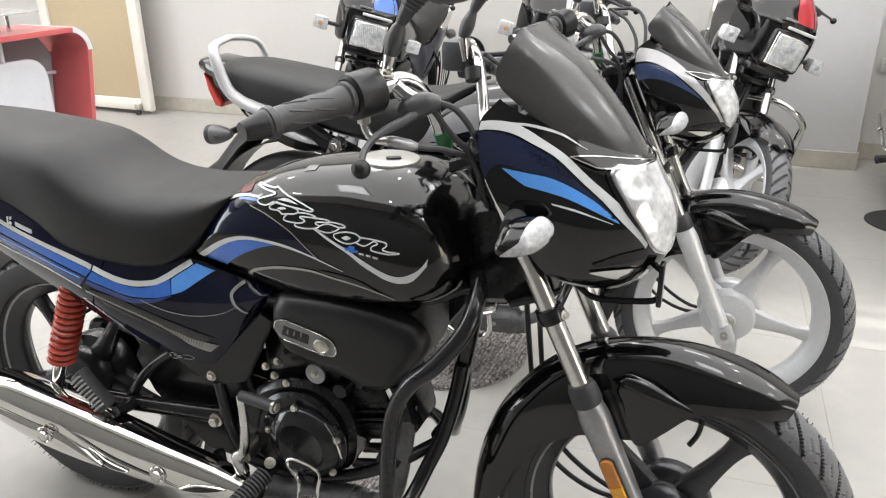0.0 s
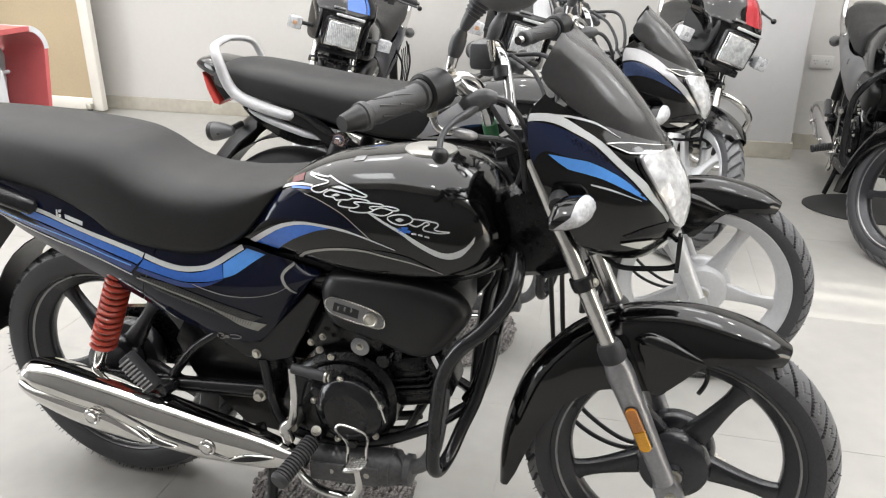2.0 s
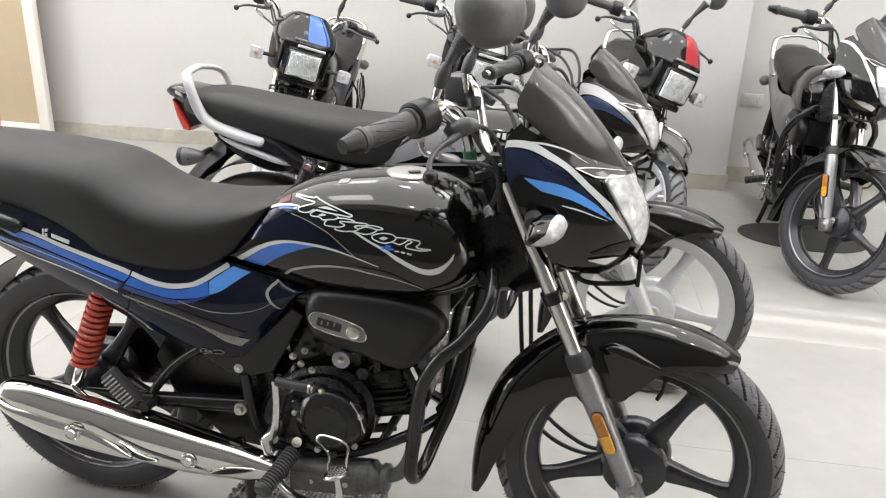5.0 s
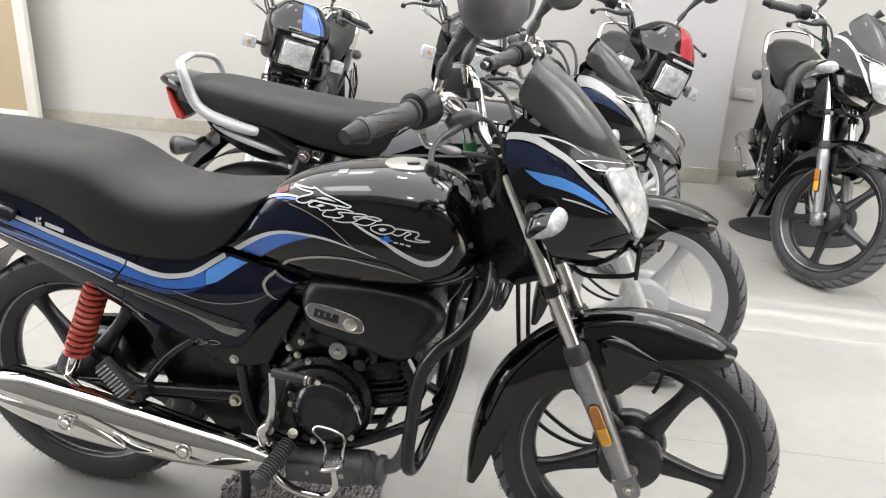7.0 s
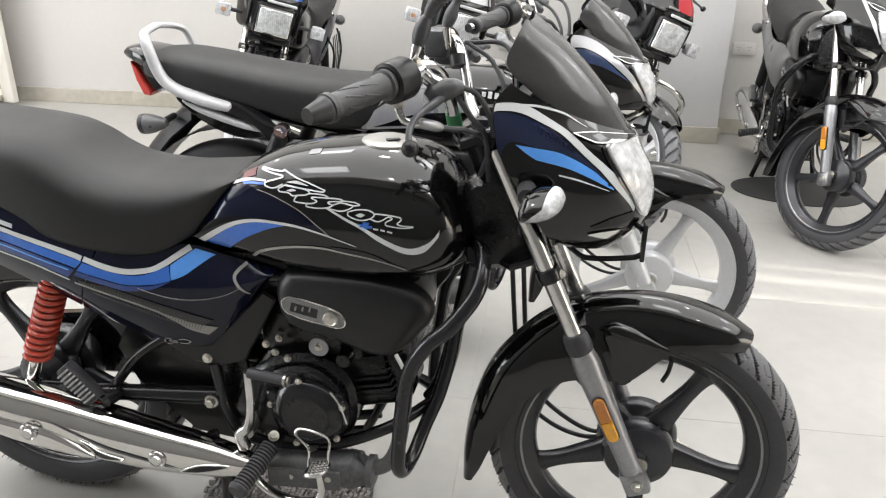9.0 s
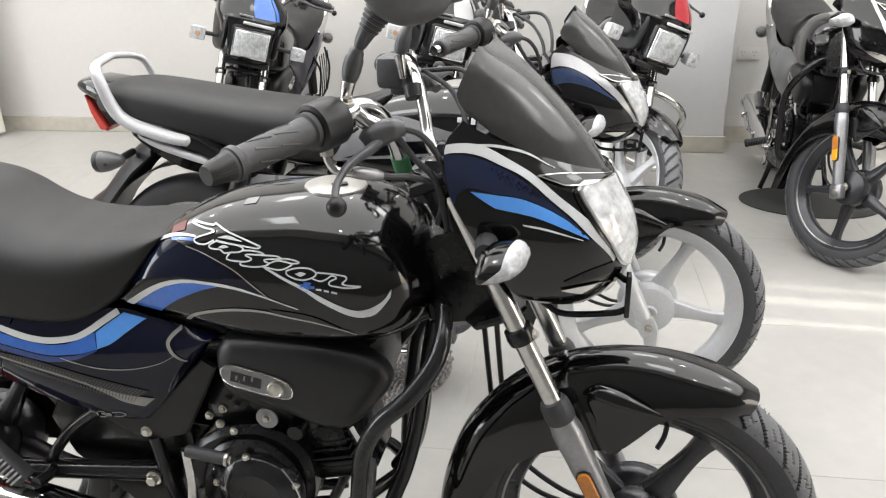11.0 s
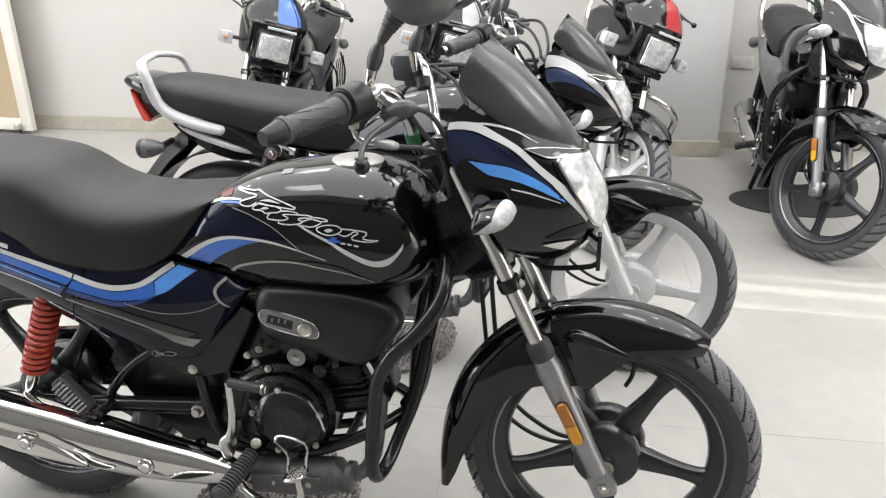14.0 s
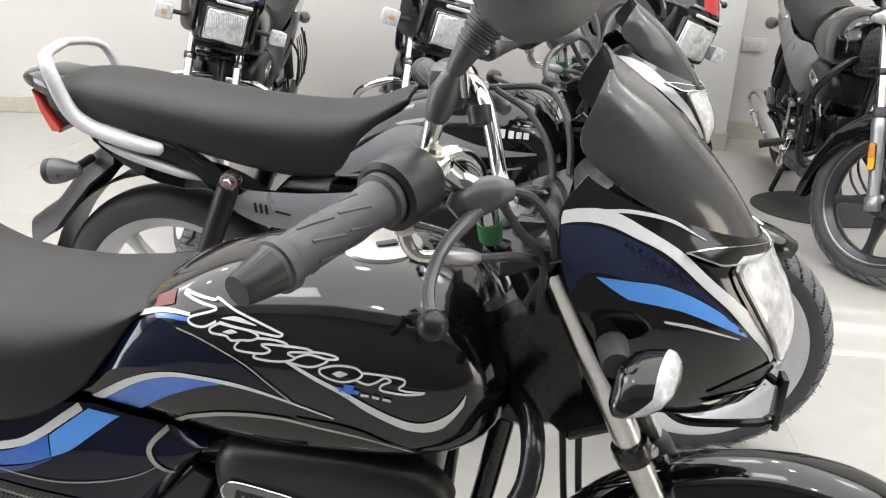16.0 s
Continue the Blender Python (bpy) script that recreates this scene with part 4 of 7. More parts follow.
    part("tape_mark", Geo().lathe([(0.0128, -0.015), (0.0128, 0.015), (0.0113, 0.015), (0.0113, -0.015)], (0.9288, -0.107, 0.979), (-0.004, -0.028, 0.048), 14, closed=True), GREEN, bar, "small piece of green tape")


TANK = Body([0.415, 0.44, 0.47, 0.51, 0.55, 0.61, 0.69, 0.76, 0.83, 0.88, 0.915, 0.94, 0.955],
            [0.712, 0.748, 0.79, 0.84, 0.863, 0.884, 0.899, 0.906, 0.903, 0.888, 0.862, 0.82, 0.77],
            [0.720, 0.712, 0.703, 0.693, 0.684, 0.672, 0.664, 0.668, 0.676, 0.686, 0.697, 0.71, 0.73],
            [0.099, 0.108, 0.113, 0.118, 0.122, 0.128, 0.136, 0.142, 0.146, 0.143, 0.13, 0.105, 0.07], belly=0.42, up=2.6, down=4.5)


def tank(root, spec):
    tk = part("fuel_tank", TANK.geo(44, 46), spec["paint"], root, spec["paint_label"] + " fuel tank")
    c = Vector((0.79, 0, 0.9))
    cap = part("fuel_cap", Geo().lathe([(0.051, -0.012), (0.0515, 0.002), (0.050, 0.0055), (0.046, 0.007), (0.0001, 0.008)], c, (0.03, 0, 1), 40), CREAM_METAL, tk, "pale metal fuel cap with a keyhole")
    part("key_cover", Geo().box(c + Vector((0.01, -0.01, 0.0095)), (0.026, 0.012, 0.003), 0.0015, Matrix.Rotation(0.5, 4, "Z")), RUBBER, cap)
    def crest(x, y):
        t, b, w = TANK.t(x), TANK.b(x), TANK.w(x)
        c = b + TANK.belly * (t - b)
        return c + (t - c) * (1 - (abs(y) / w) ** TANK.up) ** (1 / TANK.up)
    part("tank_label", Geo().sheet([[Vector((x, y, crest(x, y) + 0.001)) for y in (-0.064, -0.058, -0.052, -0.046)] for x in (0.655, 0.662, 0.67, 0.677)], -0.0004), SLIDER_MID, tk, "small grey sticker")
    for s in SIDES:
        for k, (nm, up, lo, ma) in enumerate(spec["tank_bands"]):
            part(nm, flip(stripe(up, lo, TANK.y, 0.0011 + 0.0003 * (ma is not NAVY)), s), ma, tk)
        for nm, pts, w, ma in spec["tank_lines"]:
            part(nm, flip(line(pts, w, TANK.y, 0.0018), s), ma, tk)
    return tk


SEAT_BODY = Body([-0.36, -0.335, -0.29, -0.16, 0.0, 0.1, 0.15, 0.19, 0.24, 0.3, 0.36, 0.43, 0.48, 0.515, 0.53],
                 [0.865, 0.9, 0.917, 0.915, 0.905, 0.895, 0.878, 0.853, 0.833, 0.824, 0.823, 0.829, 0.833, 0.835, 0.83],
                 [0.835, 0.825, 0.812, 0.797, 0.774, 0.732, 0.697, 0.688, 0.681, 0.677, 0.683, 0.724, 0.782, 0.828, 0.835],
                 [0.07, 0.095, 0.118, 0.133, 0.144, 0.149, 0.151, 0.151, 0.149, 0.145, 0.139, 0.124, 0.107, 0.087, 0.06], belly=0.42, up=3.0, down=8.0)
SEAT_FLAT = Body([-0.24, -0.225, -0.19, -0.13, -0.06, 0.03, 0.12, 0.2, 0.28, 0.36, 0.42, 0.46, 0.5, 0.54, 0.585, 0.605],
                 [0.862, 0.885, 0.903, 0.906, 0.9, 0.888, 0.876, 0.866, 0.858, 0.853, 0.852, 0.854, 0.86, 0.87, 0.886, 0.888],
                 [0.84, 0.83, 0.822, 0.815, 0.80, 0.782, 0.757, 0.735, 0.717, 0.706, 0.706, 0.72, 0.76, 0.815, 0.86, 0.878],
                 [0.06, 0.085, 0.105, 0.12, 0.128, 0.132, 0.134, 0.134, 0.132, 0.128, 0.124, 0.12, 0.11, 0.098, 0.082, 0.06], belly=0.42, up=3.0, down=6.0)


def seat(root, spec):
    st = part("seat", (SEAT_FLAT if spec.get("flat_seat") else SEAT_BODY).geo(40, 56), SEAT, root, "smooth black vinyl seat")
    return st


PANEL_TOP = curve1d([-0.36, -0.2, -0.09, 0.0, 0.08, 0.16, 0.24, 0.34, 0.40, 0.437, 0.48, 0.54, 0.595], [0.84, 0.825, 0.812, 0.797, 0.78, 0.735, 0.71, 0.702, 0.706, 0.704, 0.69, 0.675, 0.663])
PANEL_LOW = curve1d([-0.36, -0.2, -0.1, 0.0, 0.149, 0.279, 0.38, 0.425, 0.45, 0.50, 0.56, 0.595], [0.775, 0.715, 0.674, 0.635, 0.578, 0.52, 0.487, 0.482, 0.495, 0.55, 0.62, 0.665])
PANEL_W = curve1d([-0.36, -0.2, 0.0, 0.2, 0.35, 0.45, 0.595], [0.085, 0.115, 0.137, 0.145, 0.134, 0.117, 0.105])


def panel_y(x, z):
    t, b = PANEL_TOP(x), PANEL_LOW(x)
    v = min(max((z - b) / max(t - b, 1e-3), 0), 1)
    return -(PANEL_W(x) + 0.012 * math.sin(math.pi * v) - 0.012 * (1 - v) ** 3 - 0.013 * v ** 6)


def side_panel(root, spec):
    low, high = spec.get("panel_low", PANEL_LOW), spec.get("panel_top", PANEL_TOP)
    for s in SIDES:
        for nm, x0, x1 in (("tail_panel", spec.get("panel_start", -0.36), 0.2185), ("side_panel", 0.2215, 0.592)):
            rows = []
            for i in range(11):
                v = 1 - i / 10
                row = []
                for j in range(37):
                    x = x0 + (x1 - x0) * j / 36
                    skew = (v - 0.5) * 0.065 * ((1 if nm == "tail_panel" else 0) * (j / 36) + (0 if nm == "tail_panel" else 1) * (1 - j / 36))
                    xx = x + skew
                    z = low(xx) + (high(xx) - low(xx)) * v
                    row.append(Vector((xx, panel_y(xx, z), z)))
                rows.append(row)
            p = part(nm, flip(Geo().sheet(rows, -0.003), s), spec["panel"] if nm == "side_panel" else spec.get("tail_paint", spec["panel"]), root, spec["panel_label"])
            for n2, up, lo, ma in spec["panel_bands"].get(nm, ()):
                part(n2, flip(stripe(up, lo, panel_y), s), ma, p)
            if nm == "side_panel" and spec["panel_bands"].get(nm):
                g = Geo()
                for i in range(40):
                    f = i / 39
                    a = (0.235 + 0.22 * f, 0.624 - 0.071 * f)
                    h = line([a, (a[0] - 0.004 - 0.012 * f, a[1] - 0.014 + 0.002 * f), (a[0] + 0.006 - 0.03 * f, a[1] - 0.024)], 0.0012, panel_y, 0.0019)
                    g.add(h.v, h.f)
                tagged(part("hatching", flip(g, s), HATCH, p, "fine slanted grey hatching"), kind="stuff")
            for n2, pts, w, ma in spec["panel_lines"].get(nm, ()):
                part(n2, flip(line(pts, w, panel_y, 0.0018), s), ma, p)
        # lower black bracket plate
        o = [(0.345, 0.497), (0.40, 0.478), (0.44, 0.484), (0.50, 0.55), (0.56, 0.615), (0.585, 0.60), (0.545, 0.52), (0.51, 0.455), (0.46, 0.437), (0.40, 0.44), (0.35, 0.47)]
        pl = part("footrest_plate", flip(Geo().plate(o, lambda u, v, d: Vector((u, -(0.092 + d), v)), 0.012, 0.003), s), MATTE, root)
        part("plate_bolt", flip(bolt(Geo(), (0.429, -0.105, 0.452)), s), STEEL, pl)


def airbox_cover(root, spec):
    o = [(0.592, 0.62), (0.605, 0.658), (0.635, 0.672), (0.738, 0.678), (0.82, 0.673), (0.869, 0.656), (0.892, 0.633), (0.898, 0.606), (0.874, 0.569), (0.835, 0.524), (0.80, 0.511), (0.765, 0.517), (0.713, 0.534), (0.645, 0.549), (0.605, 0.568)]
    pts = smooth_path([(*q, 0) for q in o], 4, closed=True)
    c = Vector((0.745, 0.602, 0))
    rings = []
    for sc, d in ((0.97, 0.085), (1.0, 0.09), (1.0, 0.108), (0.965, 0.118), (0.9, 0.127), (0.8, 0.132), (0.6, 0.1345), (0.25, 0.135)):
        rings.append([Vector((c.x + (q.x - c.x) * sc, -(d + 0.014 * (q.x - 0.745)), c.y + (q.y - c.y) * sc)) for q in pts])
    for s in SIDES:
        ab = part("airbox_cover", flip(Geo().loft(rings), s), MATTE, root, "matte black airbox side cover")
        b = [(0.612, 0.612), (0.622, 0.628), (0.65, 0.627), (0.715, 0.612), (0.733, 0.598), (0.735, 0.582), (0.722, 0.575), (0.69, 0.578), (0.628, 0.592)]
        y = lambda u, v, d: Vector((u, -(0.1335 + d + 0.014 * (u - 0.745)), v))
        bd = part("badge", flip(Geo().plate(b, y, 0.004, 0.0015, k=4), s), SLIDER_MID, ab, "oval metal badge")
        rim = [y(q.x, q.y, 0.0035) for q in smooth_path([(*q, 0) for q in b], 4, closed=True)]
        part("badge_rim", flip(Geo().tube(rim + rim[:1], 0.0016, 8, 1), s), CHROME, bd, "bright badge rim")
        part("badge_inset", flip(Geo().plate([(0.627, 0.600), (0.632, 0.619), (0.684, 0.609), (0.680, 0.590)], lambda u, v, d: y(u, v, d + 0.0036), 0.0015, 0.0004), s), FRAME, bd)
        for u0 in (0.637, 0.651, 0.665):
            part("badge_bar", flip(Geo().plate([(u0, 0.603), (u0 + 0.0025, 0.612), (u0 + 0.0055, 0.6115), (u0 + 0.003, 0.6025)], lambda u, v, d: y(u, v, d + 0.0049), 0.001, 0.0003), s), SLIDER_MID, bd)
        part("badge_screw", flip(Geo().lathe([(0.0145, 0.0), (0.0145, 0.005), (0.012, 0.0065), (0.0105, 0.005), (0.009, 0.0055), (0.0001, 0.0065)], (0.708, -0.1365, 0.593), (0, -1, 0), 24), s), STEEL, bd)
    part("airbox", Geo().box((0.74, 0, 0.60), (0.26, 0.19, 0.13), 0.03), MATTE, root)
    part("bracket_disc", Geo().lathe([(0.0001, 0), (0.02, 0), (0.02, 0.004), (0.0001, 0.004)], (0.668, -0.10, 0.507), (0, -1, 0), 20), SLIDER, root, "grey mounting tab under the airbox")
    part("bracket_bolt", bolt(Geo(), (0.668, -0.104, 0.508), r=0.006), STEEL, root)


def engine(root, spec):
    o = [(0.47, 0.33), (0.50, 0.41), (0.56, 0.46), (0.64, 0.48), (0.70, 0.46), (0.735, 0.41), (0.735, 0.33), (0.70, 0.285), (0.62, 0.265), (0.52, 0.275)]
    cc = part("engine", Geo().plate(o, lambda u, v, d: Vector((u, -d + 0.11, v)), 0.21, 0.012, k=3), DARK, root, "black painted engine")
    o2 = [(0.53, 0.30), (0.54, 0.40), (0.585, 0.45), (0.66, 0.46), (0.715, 0.41), (0.725, 0.34), (0.69, 0.29), (0.61, 0.27)]
    part("clutch_cover", Geo().plate(o2, lambda u, v, d: Vector((u, -(0.098 + d), v)), 0.02, 0.008, k=4), DARK, cc, "black clutch cover")
    c = (0.645, -0.122, 0.362)
    fc = part("oil_filter_cover", Geo().lathe([(0.076, -0.004), (0.076, 0.004), (0.073, 0.009), (0.052, 0.022), (0.0505, 0.0225), (0.049, 0.0185), (0.047, 0.0175), (0.0001, 0.019)], c, (0, -1, 0), 48), FRAME, cc, "glossy black bevelled round cover")
    for a in (35, 155, 275):
        part("cover_lug", Geo().lathe([(0.013, -0.004), (0.013, 0.006), (0.01, 0.009), (0.0001, 0.009)], (c[0] + 0.08 * math.cos(radians(a)), c[1], c[2] + 0.08 * math.sin(radians(a))), (0, -1, 0), 16), FRAME, fc)
    part("bright_pin", Geo().tube([(0.70, -0.137, 0.43), (0.718, -0.137, 0.40), (0.73, -0.135, 0.356)], [0.0028, 0.002, 0.0016], 6), CHROME, fc, "bright metal clip")
    # bracket plate with two oval holes under the crankcase
    for a, b in (((0.702, 0.32), (0.655, 0.21)), ((0.775, 0.335), (0.722, 0.225))):
        part("hanger_bar", Geo().tube([(a[0], 0.03, a[1]), (b[0], 0.03, b[1])], 0.011, 10, 1), FRAME, cc)
    for k, (u, v) in enumerate(((0.744, 0.315), (0.72, 0.262), (0.694, 0.215))):
        part("hanger_web", Geo().box((u, 0.03, v), (0.075, 0.012, 0.022), 0.004, Matrix.Rotation(radians(-14), 4, "Y")), FRAME, cc)
    for a in (20, 100, 170, 250, 320):
        part("cover_bolt", bolt(Geo(), (c[0] + 0.078 * math.cos(radians(a)), -0.129, c[2] + 0.078 * math.sin(radians(a))), r=0.0052, h=0.005), STEEL, cc)
    for q in ((0.575, 0.482), (0.557, 0.498), (0.60, 0.470), (0.585, 0.515)):
        part("case_bolt", bolt(Geo(), (q[0], -0.10, q[1]), r=0.0058, h=0.006), STEEL, cc)
    part("starter_case", Geo().lathe([(0.0001, 0), (0.014, 0), (0.017, -0.01), (0.017, -0.1), (0.0001, -0.1)], (0.715, -0.1, 0.478), (0, -1, 0), 24), DARK, cc)
    # made-up dark block, keeps bright floor from showing under the airbox
    part("engine_gap_filler", Geo().box((0.64, 0, 0.52), (0.22, 0.14, 0.13), 0.02), DARK, cc)
    # cylinder with fins
    ax = Vector((0.97, 0, 0.24)).normalized()
    up = Vector((-0.24, 0, 0.97))
    base = Vector((0.715, 0, 0.405))
    cy = part("cylinder", Geo().tube([base, base + ax * 0.1], 0.052, 20, 1), DARK, cc)
    M = Matrix((( ax.x, 0, up.x), (0, 1, 0), (ax.z, 0, up.z))).to_4x4()
    for i in range(9):
        part("cooling_fin", Geo().box(base + ax * 0.045 + up * (-0.06 + 0.014 * i), (0.1, 0.158 - 0.012 * abs(i - 4), 0.0055), 0.002, M, seg=1), DARK, cy)
    part("fin_core", Geo().box(base + ax * 0.045, (0.09, 0.13, 0.115), 0.01, M), DARK, cy)
    part("cylinder_head", Geo().box(base + ax * 0.105, (0.045, 0.12, 0.11), 0.015, M), DARK, cy)
    part("spark_lead", Geo().tube([(0.84, -0.09, 0.47), (0.855, -0.12, 0.5), (0.86, -0.11, 0.55), (0.83, -0.08, 0.6)], 0.005, 8), RUBBER, cy)
    part("cable_tie", Geo().tube([(0.832, -0.135, 0.53), (0.845, -0.136, 0.505), (0.852, -0.13, 0.485)], 0.004, 6, flat=0.4), WHITE, cy, "white cable tie")
    # kick starter
    kl = part("kick_starter", Geo().tube([(0.516, -0.155, 0.285), (0.517, -0.165, 0.322), (0.536, -0.168, 0.348), (0.546, -0.17, 0.405), (0.547, -0.172, 0.478)], [0.014, 0.0135, 0.01, 0.0085, 0.0085], 14), CHROME_DULL, cc, "bare metal kick lever")
    part("kick_pedal", Geo().tube([(0.552, -0.176, 0.478), (0.634, -0.186, 0.478)], 0.0105, 14, 1), RUBBER, kl, "black rubber kick pedal")
    part("kick_bolt", bolt(Geo(), (0.632, -0.186, 0.478), (1, -0.1, 0), 0.009, 0.006), STEEL, kl)
    part("kick_shaft", Geo().lathe([(0.0001, 0), (0.016, 0), (0.016, -0.05), (0.0001, -0.05)], (0.522, -0.155, 0.32), (0, -1, 0), 16), STEEL, kl)
    # footrests
    for s in SIDES:
        g, ribs = Geo(), []
        a, b = Vector((0.577, -0.165, 0.30)), Vector((0.552, -0.262, 0.272))
        n = 14
        for i in range(n):
            q = a + (b - a) * ((i + 0.5) / n)
            ribs.append(Geo().lathe([(0.0115, -0.0042), (0.0185, -0.0030), (0.0185, 0.0012), (0.0115, 0.0042)], q, b - a, 18))
        g.tube([a, b], 0.0125, 14, 1)
        g.tube([b, b + (b - a).normalized() * 0.004, b + (b - a).normalized() * 0.012], [0.0205, 0.021, 0.017], 16, 2)
        fr = part("footrest", flip(g, s), RUBBER, root, "ribbed black rubber footrest")
        for r in ribs:
            part("footrest_rib", flip(r, s), RUBBER, fr)
        part("footrest_bar", flip(Geo().tube([(0.575, 0.0, 0.285), (0.578, -0.10, 0.288), a], 0.0105, 12), s), FRAME, fr)
        part("footrest_bolt", flip(bolt(Geo(), a + Vector((0.004, 0.012, 0.018)), (0.3, -0.6, 0.7), 0.008), s), STEEL, fr)
    # brake pedal
    pd = part("brake_pedal", Geo().tube([(0.50, -0.13, 0.26), (0.545, -0.17, 0.215), (0.60, -0.19, 0.2), (0.665, -0.198, 0.203), (0.692, -0.2, 0.23), (0.69, -0.2, 0.28)], [0.009, 0.0095, 0.0095, 0.0095, 0.009, 0.008], 14, flat=0.85), CHROME, root, "chromed brake pedal")
    o = [(0.668, -0.22), (0.70, -0.224), (0.712, -0.205), (0.708, -0.183), (0.68, -0.18), (0.664, -0.2)]
    part("pedal_pad", Geo().plate(o, lambda u, v, d: Vector((u, v, 0.286 + d + 0.3 * (u - 0.69))), 0.01, 0.003, k=3), CHROME_DULL, pd, "knurled metal pedal pad")
    g = Geo()
    for i in range(5):
        for j in range(5):
            g.lathe([(0.0036, 0.0), (0.0008, 0.0042)], (0.674 + 0.0075 * i, -0.216 + 0.0075 * j, 0.2955 + 0.3 * (0.0075 * i - 0.016)), (0, 0, 1), 4)
    part("pad_studs", g, CHROME_DULL, pd)
    part("wire_guard", Geo().tube([(0.668, -0.195, 0.29), (0.668, -0.19, 0.33), (0.64, -0.18, 0.35), (0.652, -0.175, 0.362), (0.705, -0.18, 0.352), (0.708, -0.19, 0.32), (0.706, -0.195, 0.285)], 0.003, 8), CHROME, pd, "bent chrome wire")


def exhaust(root, spec):
    hd = part("exhaust_pipe", Geo().tube([(0.825, -0.03, 0.43), (0.83, -0.06, 0.38), (0.828, -0.085, 0.32), (0.82, -0.097, 0.275), (0.80, -0.103, 0.243), (0.765, -0.105, 0.228), (0.74, -0.105, 0.224)], 0.016, 16), HEAT, root, "black exhaust pipe")
    part("heat_box", Geo().tube([(0.56, -0.125, 0.222), (0.72, -0.107, 0.222), (0.74, -0.106, 0.222), (0.762, -0.105, 0.222)], [0.034, 0.04, 0.04, 0.04, 0.034, 0.028], 28, 6), HEAT, hd, "dark exhaust canister")
    part("canister_ring", Geo().lathe([(0.036, -0.004), (0.0415, -0.003), (0.0415, 0.004), (0.036, 0.006)], (0.728, -0.1065, 0.222), (1, 0.05, 0), 32), HEAT, hd)
    part("canister_collar", Geo().lathe([(0.028, -0.006), (0.0345, -0.005), (0.0345, 0.008), (0.024, 0.012)], (0.768, -0.105, 0.223), (1, 0.0, 0), 28), HEAT, hd)
    part("canister_patch", Geo().box((0.64, -0.1555, 0.222), (0.15, 0.006, 0.045), 0.002, Matrix.Rotation(radians(5), 4, "Z")), HEAT, hd)
    for x in (0.612, 0.69):
        part("box_screw", bolt(Geo(), (x, -0.158 + 0.08 * (x - 0.6), 0.226), r=0.0075, h=0.004), STEEL, hd)
    b = Body([-0.14, -0.13, -0.105, -0.06, 0.04, 0.2, 0.34, 0.45, 0.53, 0.56], [0.358, 0.373, 0.382, 0.384, 0.372, 0.345, 0.318, 0.296, 0.272, 0.26],
             [0.344, 0.322, 0.3, 0.276, 0.246, 0.224, 0.212, 0.214, 0.226, 0.232], [0.02, 0.035, 0.044, 0.048, 0.05, 0.049, 0.044, 0.036, 0.025, 0.018], belly=0.5, up=2.3, down=2.3)
    shift = lambda g: g.transform(Matrix.Translation((0, -0.165, 0)))
    mf = part("silencer", shift(b.geo(32, 50)), CHROME, hd, "chromed silencer with slotted heat shield")
    sy = lambda x, z: b.y(x, z)
    # pointed muffler body standing out under the heat shield
    up = [(-0.118, 0.35), (-0.09, 0.337), (-0.03, 0.328), (0.032, 0.318), (0.11, 0.306), (0.17, 0.281), (0.214, 0.259)]
    lo = [(-0.115, 0.33), (-0.09, 0.305), (-0.03, 0.274), (0.032, 0.256), (0.11, 0.246), (0.17, 0.246), (0.213, 0.252)]
    rows = []
    for j in range(13):
        f = j / 12
        h = 0.009 * max(0.0, 1 - (2 * f - 1) ** 4) ** 0.6
        rows.append([Vector((p.x + (q.x - p.x) * f, sy(p.x + (q.x - p.x) * f, p.y + (q.y - p.y) * f) - h, p.y + (q.y - p.y) * f)) for p, q in zip(smooth_path([(*q, 0) for q in up], 6), smooth_path([(*q, 0) for q in lo], 6))])
    part("muffler_body", shift(Geo().sheet(rows, 0.001)), CHROME, mf, "pointed chromed muffler body")
    part("shield_seam", shift(line([(0.106, 0.330), (0.174, 0.306), (0.24, 0.281), (0.285, 0.270), (0.348, 0.256), (0.395, 0.243)], [0.001, 0.003, 0.005, 0.006, 0.005, 0.001], sy, 0.0016)), HEAT, mf)
    for up, lo in (([(0.186, 0.291), (0.202, 0.285), (0.222, 0.271), (0.245, 0.262), (0.272, 0.256)], [(0.196, 0.283), (0.207, 0.272), (0.215, 0.256), (0.235, 0.248), (0.268, 0.251)]),
                   ([(0.396, 0.241), (0.423, 0.255), (0.45, 0.262), (0.495, 0.262)], [(0.398, 0.238), (0.43, 0.240), (0.455, 0.246), (0.493, 0.257)])):
        part("shield_slot", shift(stripe(up, lo, sy, 0.0022)), DARK, mf, "dark slot in the heat shield")
        rim = [Vector((x, sy(x, z) - 0.002, z)) for x, z in up + lo[::-1]]
        part("slot_lip", shift(Geo().tube(rim + rim[:1], 0.0022, 8, 4)), CHROME, mf)
    for x, z in ((0.077, 0.302), (0.349, 0.266)):
        yy = b.y(x, z) - 0.165 - (0.009 if x < 0.2 else 0.0)
        part("shield_bolt", Geo().lathe([(0.019, 0.0), (0.019, 0.004), (0.0165, 0.006), (0.0135, 0.004), (0.0125, 0.003), (0.010, 0.009), (0.0001, 0.010)], (x, yy + 0.001, z), (0, -1, 0), 20), CHROME_DULL, mf, "round chrome bolt")


